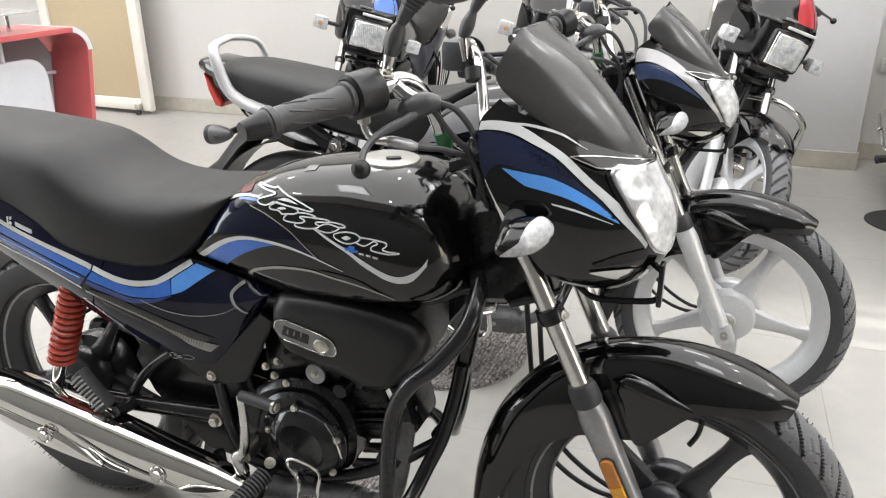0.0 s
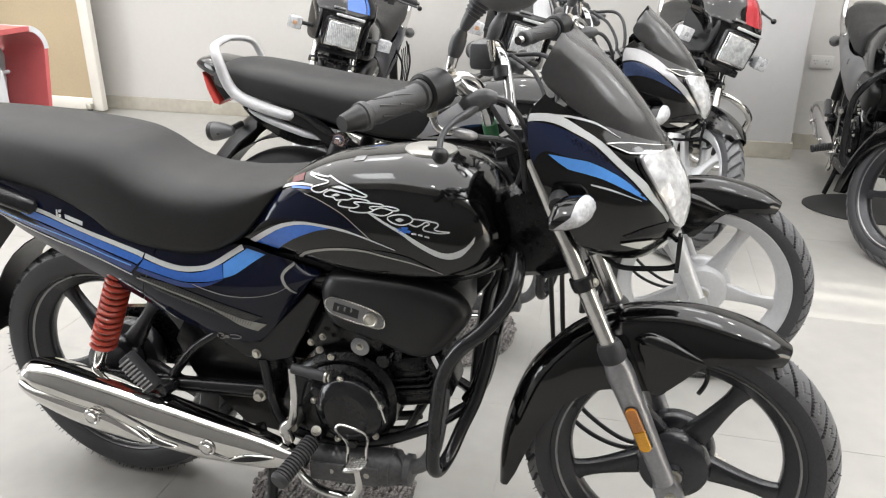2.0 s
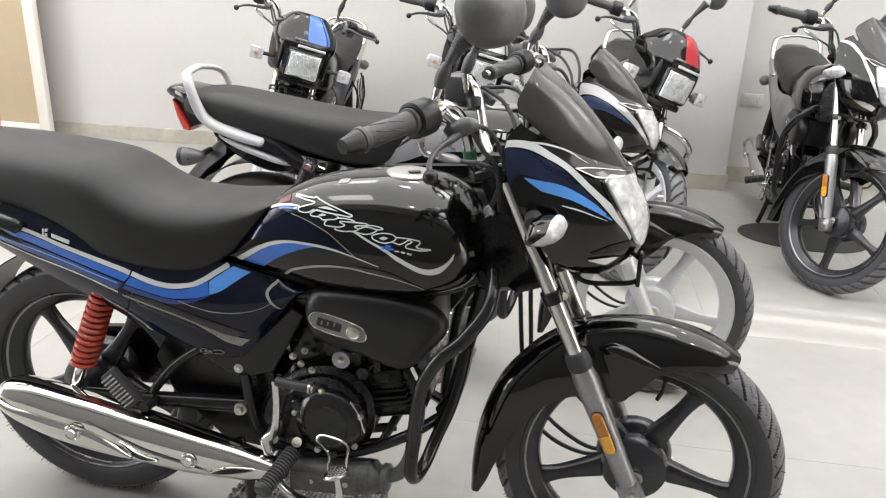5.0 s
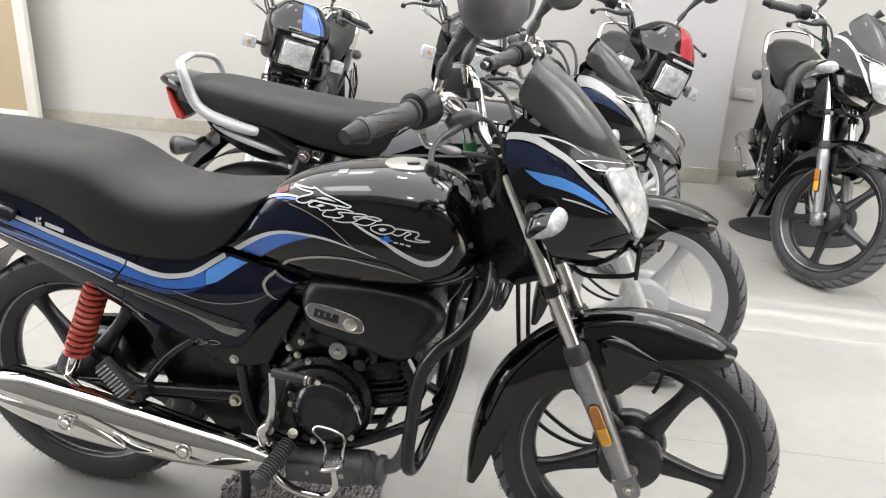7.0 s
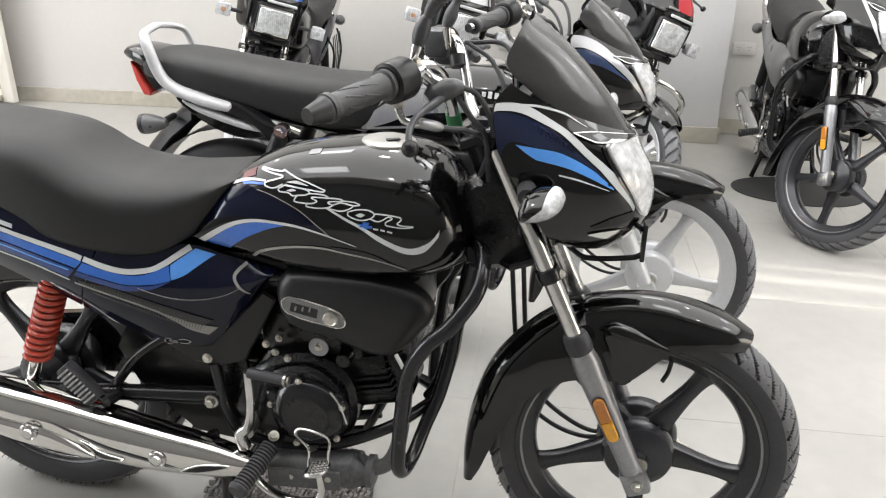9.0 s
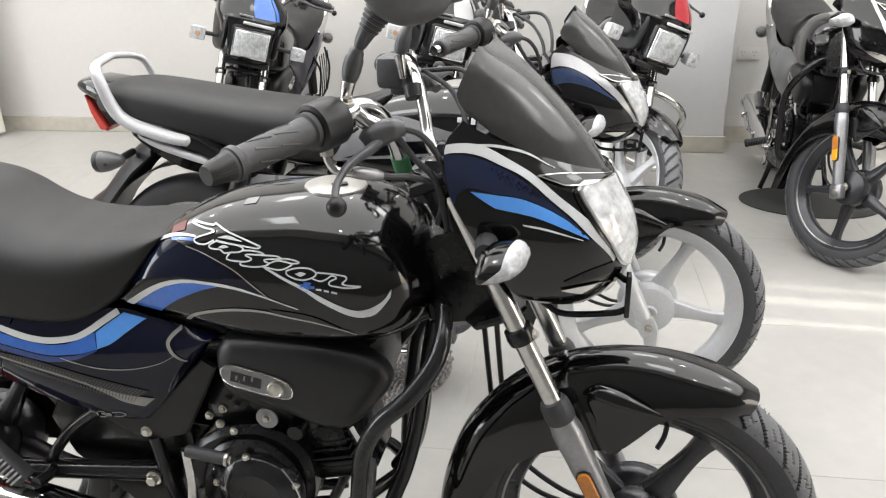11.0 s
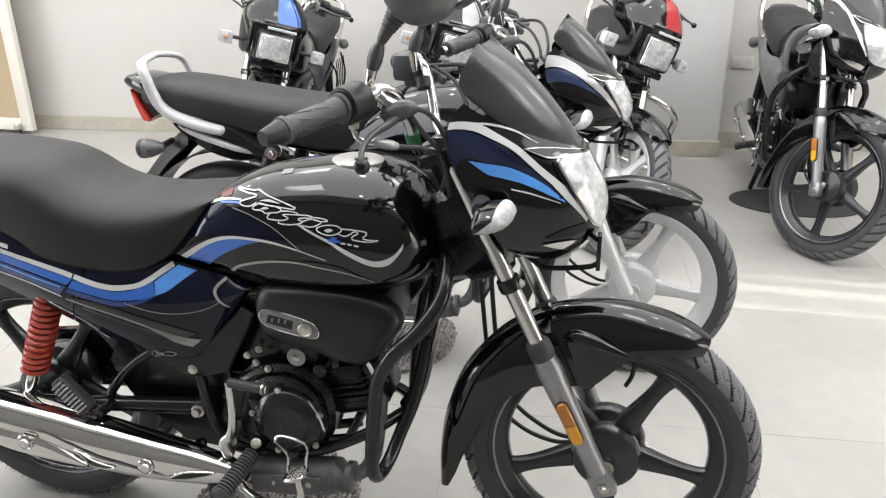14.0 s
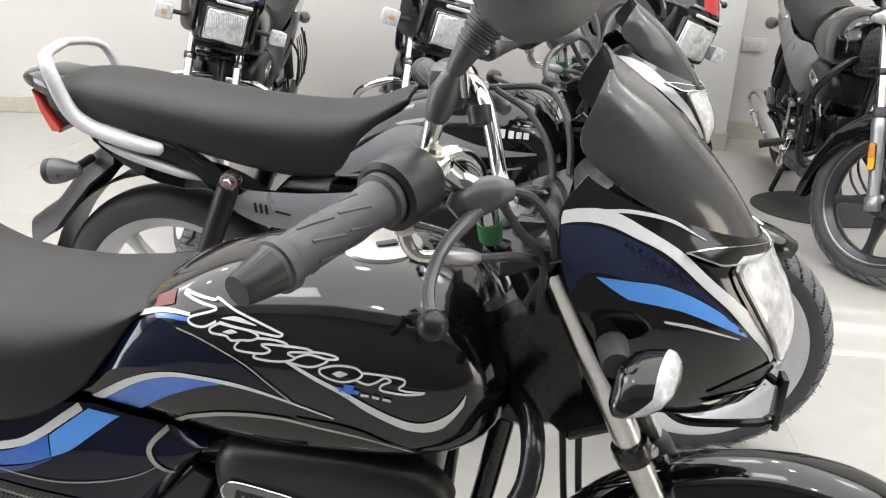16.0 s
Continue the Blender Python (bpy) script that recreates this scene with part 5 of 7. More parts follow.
def chassis(root, spec):
    fr = part("frame", Geo().tube([(1.01, 0, 0.86), (0.965, 0, 0.74), (0.945, 0, 0.64), (0.925, 0, 0.53), (0.895, 0, 0.40), (0.87, 0, 0.35)], 0.0155, 14), FRAME, root, "black tubular frame")
    for s in SIDES:
        part("frame_rail", flip(Geo().tube([(0.94, -0.03, 0.70), (0.86, -0.075, 0.68), (0.66, -0.085, 0.655), (0.45, -0.09, 0.64), (0.1, -0.1, 0.68), (-0.08, -0.08, 0.735)], 0.013, 10), s), FRAME, fr)
        part("frame_tube", flip(Geo().tube([(0.36, -0.09, 0.50), (0.265, -0.095, 0.43), (0.19, -0.1, 0.335)], 0.011, 10), s), FRAME, fr)
        part("lower_rail", flip(Geo().tube([(0.875, -0.03, 0.355), (0.815, -0.09, 0.335), (0.727, -0.1, 0.291), (0.659, -0.1, 0.268), (0.56, -0.1, 0.256), (0.47, -0.1, 0.29), (0.44, -0.1, 0.44)], 0.0125, 10), s), FRAME, fr)
        sa = part("swing_arm", flip(Geo().tube([(0.46, -0.085, 0.352), (0.3, -0.1, 0.346), (0.0, -0.112, 0.326)], [0.021, 0.019, 0.018, 0.02], 14), s), FRAME, root, "black swing arm")
        part("pivot_nut", flip(bolt(Geo(), (0.43, -0.112, 0.352), r=0.011, h=0.012), s), STEEL, sa)
        part("adjuster", flip(bolt(Geo().tube([(-0.07, -0.115, 0.328), (-0.02, -0.115, 0.327)], 0.004, 8, 1), (0.0, -0.115, 0.326), r=0.011, h=0.01), s), STEEL, sa)
        # shock absorber
        t, b = (Vector(q) for q in spec.get("shock", ((0.128, -0.112, 0.618), (0.02, -0.128, 0.345))))
        ax = (b - t).normalized()
        sk = part("shock_absorber", flip(Geo().tube([b - ax * 0.085, b], 0.0145, 16, 1), s), CHROME, root, "shock absorber with a " + spec["spring_label"])
        part("damper", flip(Geo().tube([t, b - ax * 0.06], 0.012, 14, 1), s), MATTE, sk)
        part("lower_eye", flip(Geo().lathe([(0.008, -0.016), (0.017, -0.016), (0.019, -0.01), (0.019, 0.01), (0.017, 0.016), (0.008, 0.016)], b, (0, 1, 0), 20), s), CHROME_DULL, sk)
        part("eye_nut", flip(bolt(Geo(), b + Vector((0, -0.018, 0)), r=0.010, h=0.01), s), STEEL, sk)
        a1 = ax.orthogonal().normalized()
        a2 = ax.cross(a1)
        turns, L = 13.0, (b - t).length - 0.085
        if spec["spring_cover"]:
            part("spring_cover", flip(Geo().tube([t + ax * 0.025, t + ax * 0.03, t + ax * 0.2], [0.021, 0.0245, 0.0255], 20, 2), s), MATTE, sk)
            part("upper_mount", flip(Geo().lathe([(0.008, -0.016), (0.02, -0.016), (0.022, 0.0), (0.02, 0.016), (0.008, 0.016)], t, (0, 1, 0), 20), s), CHROME_DULL, sk)
            part("mount_nut", flip(bolt(Geo(), t + Vector((0, -0.018, 0)), r=0.011, h=0.01), s), CHROME_DULL, sk)
        else:
            pts = [t + ax * (L * i / (turns * 14)) + (a1 * math.cos(2 * math.pi * i / 14) + a2 * math.sin(2 * math.pi * i / 14)) * (0.0238 + 0.001 * i / (turns * 14)) for i in range(int(turns * 14) + 1)]
            part("spring", flip(Geo().tube(pts, 0.006, 8, 1), s), SPRING, sk, spec["spring_label"])
        # pillion footrest, folded up
        g = Geo().box((0, 0, 0), (0.034, 0.03, 0.095), 0.006)
        M = Matrix.Translation((0.178, -0.17, 0.402)) @ Matrix.Rotation(radians(-42), 4, "Y") @ Matrix.Rotation(radians(0), 4, "X")
        pf = part("pillion_footrest", flip(g.transform(M), s), RUBBER, root, "folded ribbed pillion footrest")
        for i in range(9):
            part("footrest_rib", flip(Geo().box((0.0, -0.016, -0.036 + 0.009 * i), (0.031, 0.009, 0.0042), 0.001, seg=1).transform(M), s), RIB_GREY, pf)
        part("pillion_bracket", flip(Geo().tube([(0.222, -0.165, 0.355), (0.225, -0.13, 0.35), (0.22, -0.1, 0.345)], 0.012, 10), s), FRAME, pf)
    # centre stand
    cs = part("centre_stand", Geo().tube([(0.42, -0.105, 0.27), (0.45, -0.125, 0.14), (0.44, -0.155, 0.012)], 0.012, 10), FRAME, root, "black centre stand")
    part("stand_leg", Geo().tube([(0.42, 0.105, 0.27), (0.45, 0.125, 0.14), (0.44, 0.155, 0.012)], 0.012, 10), FRAME, cs)
    part("stand_bar", Geo().tube([(0.45, -0.12, 0.13), (0.45, 0.12, 0.13)], 0.01, 10, 1), FRAME, cs)
    # crash guard
    for s in SIDES:
        path = [(0.955, -0.03, 0.735), (0.985, -0.10, 0.735), (0.985, -0.155, 0.69), (0.945, -0.185, 0.632), (0.90, -0.192, 0.587), (0.87, -0.192, 0.53), (0.858, -0.19, 0.46), (0.848, -0.185, 0.36), (0.845, -0.175, 0.30), (0.85, -0.15, 0.276), (0.862, -0.11, 0.29), (0.876, -0.07, 0.33), (0.897, -0.045, 0.385), (0.915, -0.025, 0.46), (0.925, -0.01, 0.53)]
        path = [(x, y * (spec.get("guard_wide", 1.0) if abs(y) > 0.09 else 1.0), z) for x, y, z in path]
        path = [(x, y, 0.275 + (z - 0.275) * spec.get("guard_drop", 1.0)) for x, y, z in path]
        part("crash_guard", flip(Geo().tube(path, 0.0142, 16), s), spec["guard"], root, spec["guard_label"])
    # rear fender and battery case filling the middle
    # made-up dark block closing the gap between tank and side panel
    part("tank_gap_filler", Geo().box((0.52, 0, 0.645), (0.2, 0.17, 0.09), 0.02), DARK, root)
    part("battery_case", Geo().box((0.37, 0, 0.55), (0.19, 0.16, 0.2), 0.02), DARK, root)
    rows = []
    for i in range(25):
        a = radians(-28 + 203 * i / 24)
        rows.append([Vector((0.02 + 0.345 * math.cos(a), w, 0.335 + 0.345 * math.sin(a))) for w in np.linspace(-0.062, 0.062, 9)])
    part("rear_fender", Geo().sheet(rows, 0.003), MATTE, root, "black plastic rear fender")
    # made-up dark plate standing in for the shade beside the rear wheel
    part("shade_filler", Geo().plate([(0.20, 0.43), (0.27, 0.56), (0.48, 0.56), (0.52, 0.22), (0.36, 0.235), (0.235, 0.35)], lambda u, v, d: Vector((u, -0.066 + d, v)), 0.01, 0.003), DARK, root, "added dark plate where the rear wheel lies in shade")
    part("chain_case", Geo().plate([(0.46, 0.41), (0.46, 0.30), (0.0, 0.25), (-0.09, 0.29), (-0.09, 0.37), (0.0, 0.41)], lambda u, v, d: Vector((u, 0.075 + d, v)), 0.035, 0.008, k=3), FRAME, root, "black chain case")


def tail(root, spec):
    before = set(bpy.data.objects)

    def rounded(rows, n=24, e=0.6):
        return Geo().loft([[Vector((x, w * math.copysign(abs(math.cos(a)) ** e, math.cos(a)), z + h * math.copysign(abs(math.sin(a)) ** e, math.sin(a)))) for a in (2 * math.pi * j / n for j in range(n))] for x, z, w, h in rows])
    tl = part("tail_cowl", rounded([(-0.12, 0.855, 0.095, 0.025), (-0.2, 0.868, 0.09, 0.036), (-0.255, 0.884, 0.076, 0.029), (-0.296, 0.889, 0.052, 0.018), (-0.316, 0.886, 0.03, 0.008)]), spec["paint"], root, spec["paint_label"] + " tail cowl")
    o = [(-0.292, 0.862), (-0.277, 0.851), (-0.258, 0.812), (-0.233, 0.772), (-0.24, 0.760), (-0.262, 0.764), (-0.281, 0.81)]
    lamp = part("tail_lamp", Geo().plate(o, lambda u, v, d: Vector((u, d - 0.046, v)), 0.092, 0.004), TAIL_RED, tl, "red wedge tail lamp")
    part("lamp_mount", Geo().plate([(-0.268, 0.868), (-0.244, 0.812), (-0.218, 0.776), (-0.19, 0.79), (-0.2, 0.84), (-0.25, 0.88)], lambda u, v, d: Vector((u, d - 0.05, v)), 0.1, 0.006), MATTE, lamp)
    for s in SIDES:
        pts = [(0.068, -0.134, 0.7625), (0.058, -0.134, 0.7645), (0.02, -0.136, 0.771), (-0.035, -0.135, 0.784), (-0.095, -0.132, 0.803), (-0.135, -0.13, 0.827), (-0.158, -0.128, 0.862), (-0.174, -0.126, 0.905), (-0.19, -0.115, 0.94), (-0.208, -0.08, 0.955), (-0.214, 0.0, 0.966)]
        if spec.get("low_rail"):
            pts = [(0.09, -0.15, 0.75), (0.082, -0.15, 0.7525), (0.06, -0.152, 0.76), (0.0, -0.153, 0.775), (-0.08, -0.148, 0.795), (-0.14, -0.14, 0.82), (-0.18, -0.12, 0.845), (-0.195, -0.09, 0.86), (-0.205, -0.05, 0.868), (-0.21, -0.02, 0.87), (-0.21, 0.0, 0.87)]
        rl = part("grab_rail", flip(Geo().tube(pts, [0.007, 0.0175, 0.019, 0.0195, 0.0185, 0.018, 0.0175, 0.0165, 0.016, 0.015, 0.0145], 16, flat=0.62), s), spec["rail"], root, spec["rail_label"])
        part("rail_strip", flip(Geo().tube([(0.172, -0.13, 0.70), (0.10, -0.134, 0.713), (0.0, -0.134, 0.742), (-0.06, -0.132, 0.765), (-0.13, -0.118, 0.805)], [0.009, 0.0135, 0.0135, 0.011, 0.007], 12, flat=0.6), s), spec.get("strip", MATTE), rl)
        if spec.get("moulding"):
            o = [(-0.10, 0.785), (0.05, 0.748), (0.17, 0.722), (0.19, 0.69), (0.10, 0.668), (0.0, 0.695), (-0.09, 0.755)]
            part("side_moulding", flip(Geo().plate(o, lambda u, v, d: Vector((u, -0.114 - d, v)), 0.014, 0.004, k=3), s), BLACK, root, "black side moulding under the grab rail")
        y = 0.138 * s
        ind = part("rear_signal", Geo().tube([(-0.165, 0.05 * s, 0.705), (-0.165, y - 0.01 * s, 0.702)], 0.010, 10, 1), RUBBER, root, "rear turn signal")
        sh = part("signal_shell", Geo().lathe([(0.0001, 0.066), (0.010, 0.063), (0.018, 0.05), (0.027, 0.022), (0.030, 0.006), (0.030, -0.002), (0.0001, -0.004)], (-0.205, y, 0.699), (1, 0, 0.1), 24), MIRROR_SHELL, ind, "dark grey signal housing")
        part("signal_screw", Geo().lathe([(0.0001, 0.003), (0.004, 0.003), (0.005, 0.0), (0.0001, -0.002)], (-0.182, y + 0.027 * s, 0.698), (0.2, s, 0), 12), RUBBER, sh)
        part("signal_bezel", Geo().lathe([(0.0001, 0.0), (0.0305, 0.0), (0.0302, 0.012), (0.029, 0.016), (0.0001, 0.016)], (-0.207, y, 0.6988), (-1, 0, -0.1), 24), MATTE, ind)
        part("signal_lens", Geo().lathe([(0.0001, 0.012), (0.012, 0.011), (0.022, 0.006), (0.0275, 0.0), (0.0001, 0.0)], (-0.2235, y, 0.6972), (-1, 0, -0.1), 20), LENS, ind)
    rows = []
    for x, z, w in ((-0.10, 0.755, 0.07), (-0.17, 0.70, 0.075), (-0.235, 0.63, 0.075), (-0.285, 0.575, 0.07), (-0.33, 0.545, 0.06), (-0.372, 0.515, 0.05)):
        rows.append([Vector((x - 0.02 * (1 - abs(v)), w * v, z - 0.055 * abs(v) ** 3)) for v in np.linspace(-1, 1, 13)])
    part("mud_flap", Geo().sheet(rows, 0.01), MATTE, root, "black plastic rear mudguard extension")
    if spec.get("side_guard"):
        # slatted guard beside the rear wheel
        sg = part("side_guard", Geo().tube([(0.24, 0.15, 0.66), (0.22, 0.19, 0.58), (0.2, 0.19, 0.44), (0.1, 0.185, 0.42), (-0.06, 0.18, 0.45), (-0.09, 0.18, 0.56), (-0.06, 0.15, 0.67)], 0.006, 8, 5), FRAME, root, "black slatted side guard")
        for i in range(5):
            x = 0.18 - 0.055 * i
            part("guard_slat", Geo().tube([(x, 0.17, 0.66), (x + 0.012, 0.188, 0.57), (x, 0.187, 0.435)], 0.003, 6, 3), FRAME, sg)
    for ob in set(bpy.data.objects) - before:
        ob.data.transform(Matrix.Translation((spec.get("tail_shift", 0.0), 0, 0)))


def motorcycle(m, spec, label, tread=((400, 30), 40), tread_rear=((120, 16), 0)):
    root = thing("motorcycle", m, label, "motorcycle", "motorcycles in the showroom")
    before = set(bpy.data.objects)
    wheel(root, "front_wheel", FRONT, spec, True, spec.get("turn", radians(58)), *tread)
    fork(root, spec)
    front_fender(root, spec)
    handlebar(root, spec)
    if spec["square"]:
        square_cowl(root, spec)
    else:
        bare = set(bpy.data.objects)
        sport_cowl(root, spec)
        if spec.get("cowl_pitch"):
            o = Vector((1.1, 0, 0.93))
            nod = Matrix.Translation(o + Vector((0.009, 0, -0.008))) @ Matrix.Rotation(radians(spec["cowl_pitch"]), 4, "Y") @ Matrix.Diagonal((0.94, 0.9, 0.8, 1)) @ Matrix.Translation(-o)
            for ob in set(bpy.data.objects) - bare:
                ob.data.transform(nod)
        x, y, z = spec.get("signal", (1.088, 0.213, 0.879))
        for s in SIDES:
            indicator(root, (x, y * s, z), s)
    # speedometer and brake cables down to the front hub
    for q in ([(1.02, 0.03, 0.85), (1.022, 0.045, 0.72), (1.03, 0.05, 0.6), (1.045, 0.055, 0.45), (1.07, 0.06, 0.34), (1.12, 0.065, 0.28), (1.2, 0.068, 0.25), (1.28, 0.065, 0.27)],
              [(1.04, 0.03, 0.85), (1.045, 0.045, 0.72), (1.052, 0.05, 0.6), (1.065, 0.055, 0.46), (1.088, 0.06, 0.37), (1.13, 0.065, 0.315), (1.21, 0.068, 0.268), (1.29, 0.065, 0.28)]):
        part("cable", Geo().tube(q, 0.005, 8, 8), RUBBER, root, "black control cable")
    if spec.get("steer"):
        o = fork_point(0.8) + Vector((-0.045, 0, 0))
        turn = Matrix.Translation(o) @ Matrix.Rotation(radians(spec["steer"]), 4, RAKE) @ Matrix.Translation(-o)
        for ob in set(bpy.data.objects) - before:
            ob.data.transform(turn)
    wheel(root, "rear_wheel", REAR, spec, False, radians(55), *tread_rear)
    chassis(root, spec)
    engine(root, spec)
    exhaust(root, spec)
    airbox_cover(root, spec)
    side_panel(root, spec)
    tank(root, spec)
    seat(root, spec)
    tail(root, spec)
    return root


# ---- liveries ----
def script_strokes():
    """The tank emblem: a slanted row of outlined strokes, as plain shapes."""
    strokes = [[(0.570, 0.858), (0.576, 0.860), (0.614, 0.861), (0.620, 0.863), (0.646, 0.856), (0.674, 0.850), (0.698, 0.844), (0.705, 0.842), (0.699, 0.839), (0.675, 0.840), (0.650, 0.841), (0.626, 0.843)],
               [(0.570, 0.858), (0.596, 0.856), (0.620, 0.854), (0.590, 0.843), (0.586, 0.838), (0.595, 0.835), (0.608, 0.836), (0.622, 0.843)],
               [(0.626, 0.842), (0.615, 0.835), (0.619, 0.831), (0.635, 0.831), (0.643, 0.827), (0.655, 0.829), (0.669, 0.831), (0.676, 0.836), (0.665, 0.840), (0.644, 0.841), (0.626, 0.842)],
               [(0.653, 0.828), (0.648, 0.822), (0.649, 0.818), (0.661, 0.817), (0.681, 0.818), (0.691, 0.823), (0.681, 0.827), (0.685, 0.829), (0.711, 0.831), (0.706, 0.834), (0.691, 0.835), (0.676, 0.834)],
               [(0.673, 0.817), (0.672, 0.812), (0.691, 0.811), (0.711, 0.814), (0.721, 0.819), (0.713, 0.822), (0.717, 0.825), (0.740, 0.828), (0.735, 0.831), (0.721, 0.831), (0.707, 0.830)],
               [(0.713, 0.813), (0.732, 0.811), (0.745, 0.813), (0.759, 0.821), (0.750, 0.824), (0.736, 0.825), (0.722, 0.820)],
               [(0.737, 0.828), (0.750, 0.829), (0.764, 0.828), (0.771, 0.825), (0.760, 0.823), (0.746, 0.825)],
               [(0.750, 0.811), (0.751, 0.805), (0.763, 0.800), (0.777, 0.799), (0.792, 0.804), (0.799, 0.811), (0.792, 0.817), (0.778, 0.818), (0.764, 0.816), (0.750, 0.811)],
               [(0.792, 0.803), (0.805, 0.800), (0.815, 0.804), (0.824, 0.810), (0.831, 0.807), (0.821, 0.801), (0.820, 0.795), (0.832, 0.793), (0.850, 0.792), (0.868, 0.795), (0.848, 0.796), (0.840, 0.799), (0.846, 0.805), (0.845, 0.810), (0.833, 0.812), (0.820, 0.813), (0.800, 0.813)]]
    return [("emblem_stroke", q, 0.0024, WHITE) for q in strokes]


TANK_LINES = script_strokes() + [
    ("wave_line", [(0.478, 0.80), (0.505, 0.823), (0.530, 0.835), (0.547, 0.840), (0.566, 0.843), (0.587, 0.844)], [0.0012, 0.003, 0.0042, 0.004, 0.0035, 0.003], WHITE),
    ("thin_line", [(0.571, 0.829), (0.599, 0.824), (0.630, 0.814), (0.660, 0.801), (0.688, 0.781), (0.715, 0.761)], 0.0014, GREYLINE),
    ("loop_line", [(0.548, 0.690), (0.562, 0.704), (0.579, 0.715), (0.619, 0.727), (0.661, 0.734), (0.702, 0.736), (0.741, 0.732), (0.798, 0.726), (0.834, 0.718), (0.855, 0.710)], [0.006, 0.006, 0.0055, 0.005, 0.0045, 0.0035, 0.0028, 0.0022, 0.0016, 0.001], GREYLINE),
    ("emblem_dash", [(0.797, 0.7855), (0.806, 0.7855)], 0.003, WHITE), ("emblem_dash", [(0.810, 0.785), (0.818, 0.784)], 0.003, WHITE), ("emblem_dash", [(0.822, 0.7835), (0.831, 0.782)], 0.003, WHITE)]
TANK_BANDS = [("swoosh", [(0.713, 0.814), (0.749, 0.798), (0.772, 0.789), (0.803, 0.774), (0.830, 0.762), (0.852, 0.755), (0.869, 0.755), (0.887, 0.762), (0.901, 0.772), (0.912, 0.788)],
               [(0.709, 0.812), (0.744, 0.795), (0.776, 0.781), (0.798, 0.767), (0.825, 0.754), (0.848, 0.745), (0.868, 0.743), (0.886, 0.748), (0.897, 0.758), (0.910, 0.775)], WHITE),
              ("crest_band", [(0.424, 0.708), (0.452, 0.725), (0.476, 0.741), (0.501, 0.756), (0.531, 0.769), (0.564, 0.776), (0.596, 0.777), (0.647, 0.775), (0.696, 0.766), (0.764, 0.748)],
               [(0.434, 0.702), (0.465, 0.721), (0.487, 0.736), (0.511, 0.751), (0.535, 0.762), (0.565, 0.770), (0.596, 0.772), (0.647, 0.770), (0.696, 0.763), (0.764, 0.747)], WHITE),
              ("blue_band", [(0.435, 0.7015), (0.4655, 0.7205), (0.4875, 0.7355), (0.5115, 0.7505), (0.5355, 0.7615), (0.5655, 0.7695), (0.59, 0.7715), (0.626, 0.7712)],
               [(0.470, 0.690), (0.483, 0.689), (0.50, 0.701), (0.520, 0.719), (0.552, 0.740), (0.587, 0.757), (0.605, 0.764), (0.626, 0.770)], BLUE),
              ("navy_field", [(0.472, 0.79), (0.50, 0.815), (0.54, 0.832), (0.571, 0.828), (0.630, 0.812), (0.688, 0.779)], [(0.446, 0.74), (0.49, 0.768), (0.54, 0.778), (0.60, 0.780), (0.64, 0.778), (0.70, 0.768)], NAVY),
              ("sky_strip", [(0.536, 0.835), (0.559, 0.839), (0.585, 0.841)], [(0.541, 0.832), (0.557, 0.835), (0.584, 0.837)], BLUE),
              ("emblem_fill", [(0.628, 0.847), (0.648, 0.851), (0.673, 0.846)], [(0.629, 0.8465), (0.646, 0.8465), (0.672, 0.8455)], WHITE),
              ("emblem_fill", [(0.631, 0.834), (0.642, 0.838), (0.650, 0.836)], [(0.632, 0.8335), (0.640, 0.833), (0.649, 0.8355)], WHITE),
              ("emblem_fill", [(0.764, 0.807), (0.773, 0.811), (0.783, 0.809)], [(0.765, 0.8065), (0.773, 0.804), (0.782, 0.8085)], WHITE),
              ("emblem_cross", [(0.778, 0.796), (0.790, 0.796)], [(0.774, 0.780), (0.784, 0.780)], BLUE),
              ("emblem_cross", [(0.767, 0.7915), (0.776, 0.792)], [(0.768, 0.786), (0.775, 0.7855)], BLUE), ("emblem_cross", [(0.789, 0.791), (0.796, 0.790)], [(0.786, 0.7855), (0.794, 0.7858)], BLUE),
              ("red_tab", [(0.530, 0.845), (0.556, 0.857)], [(0.535, 0.839), (0.561, 0.848)], RED_TAB),
              ("carbon_band", [(0.713, 0.741), (0.762, 0.740), (0.799, 0.734), (0.832, 0.72)], [(0.722, 0.737), (0.761, 0.733), (0.798, 0.727), (0.830, 0.719)], CARBON)]
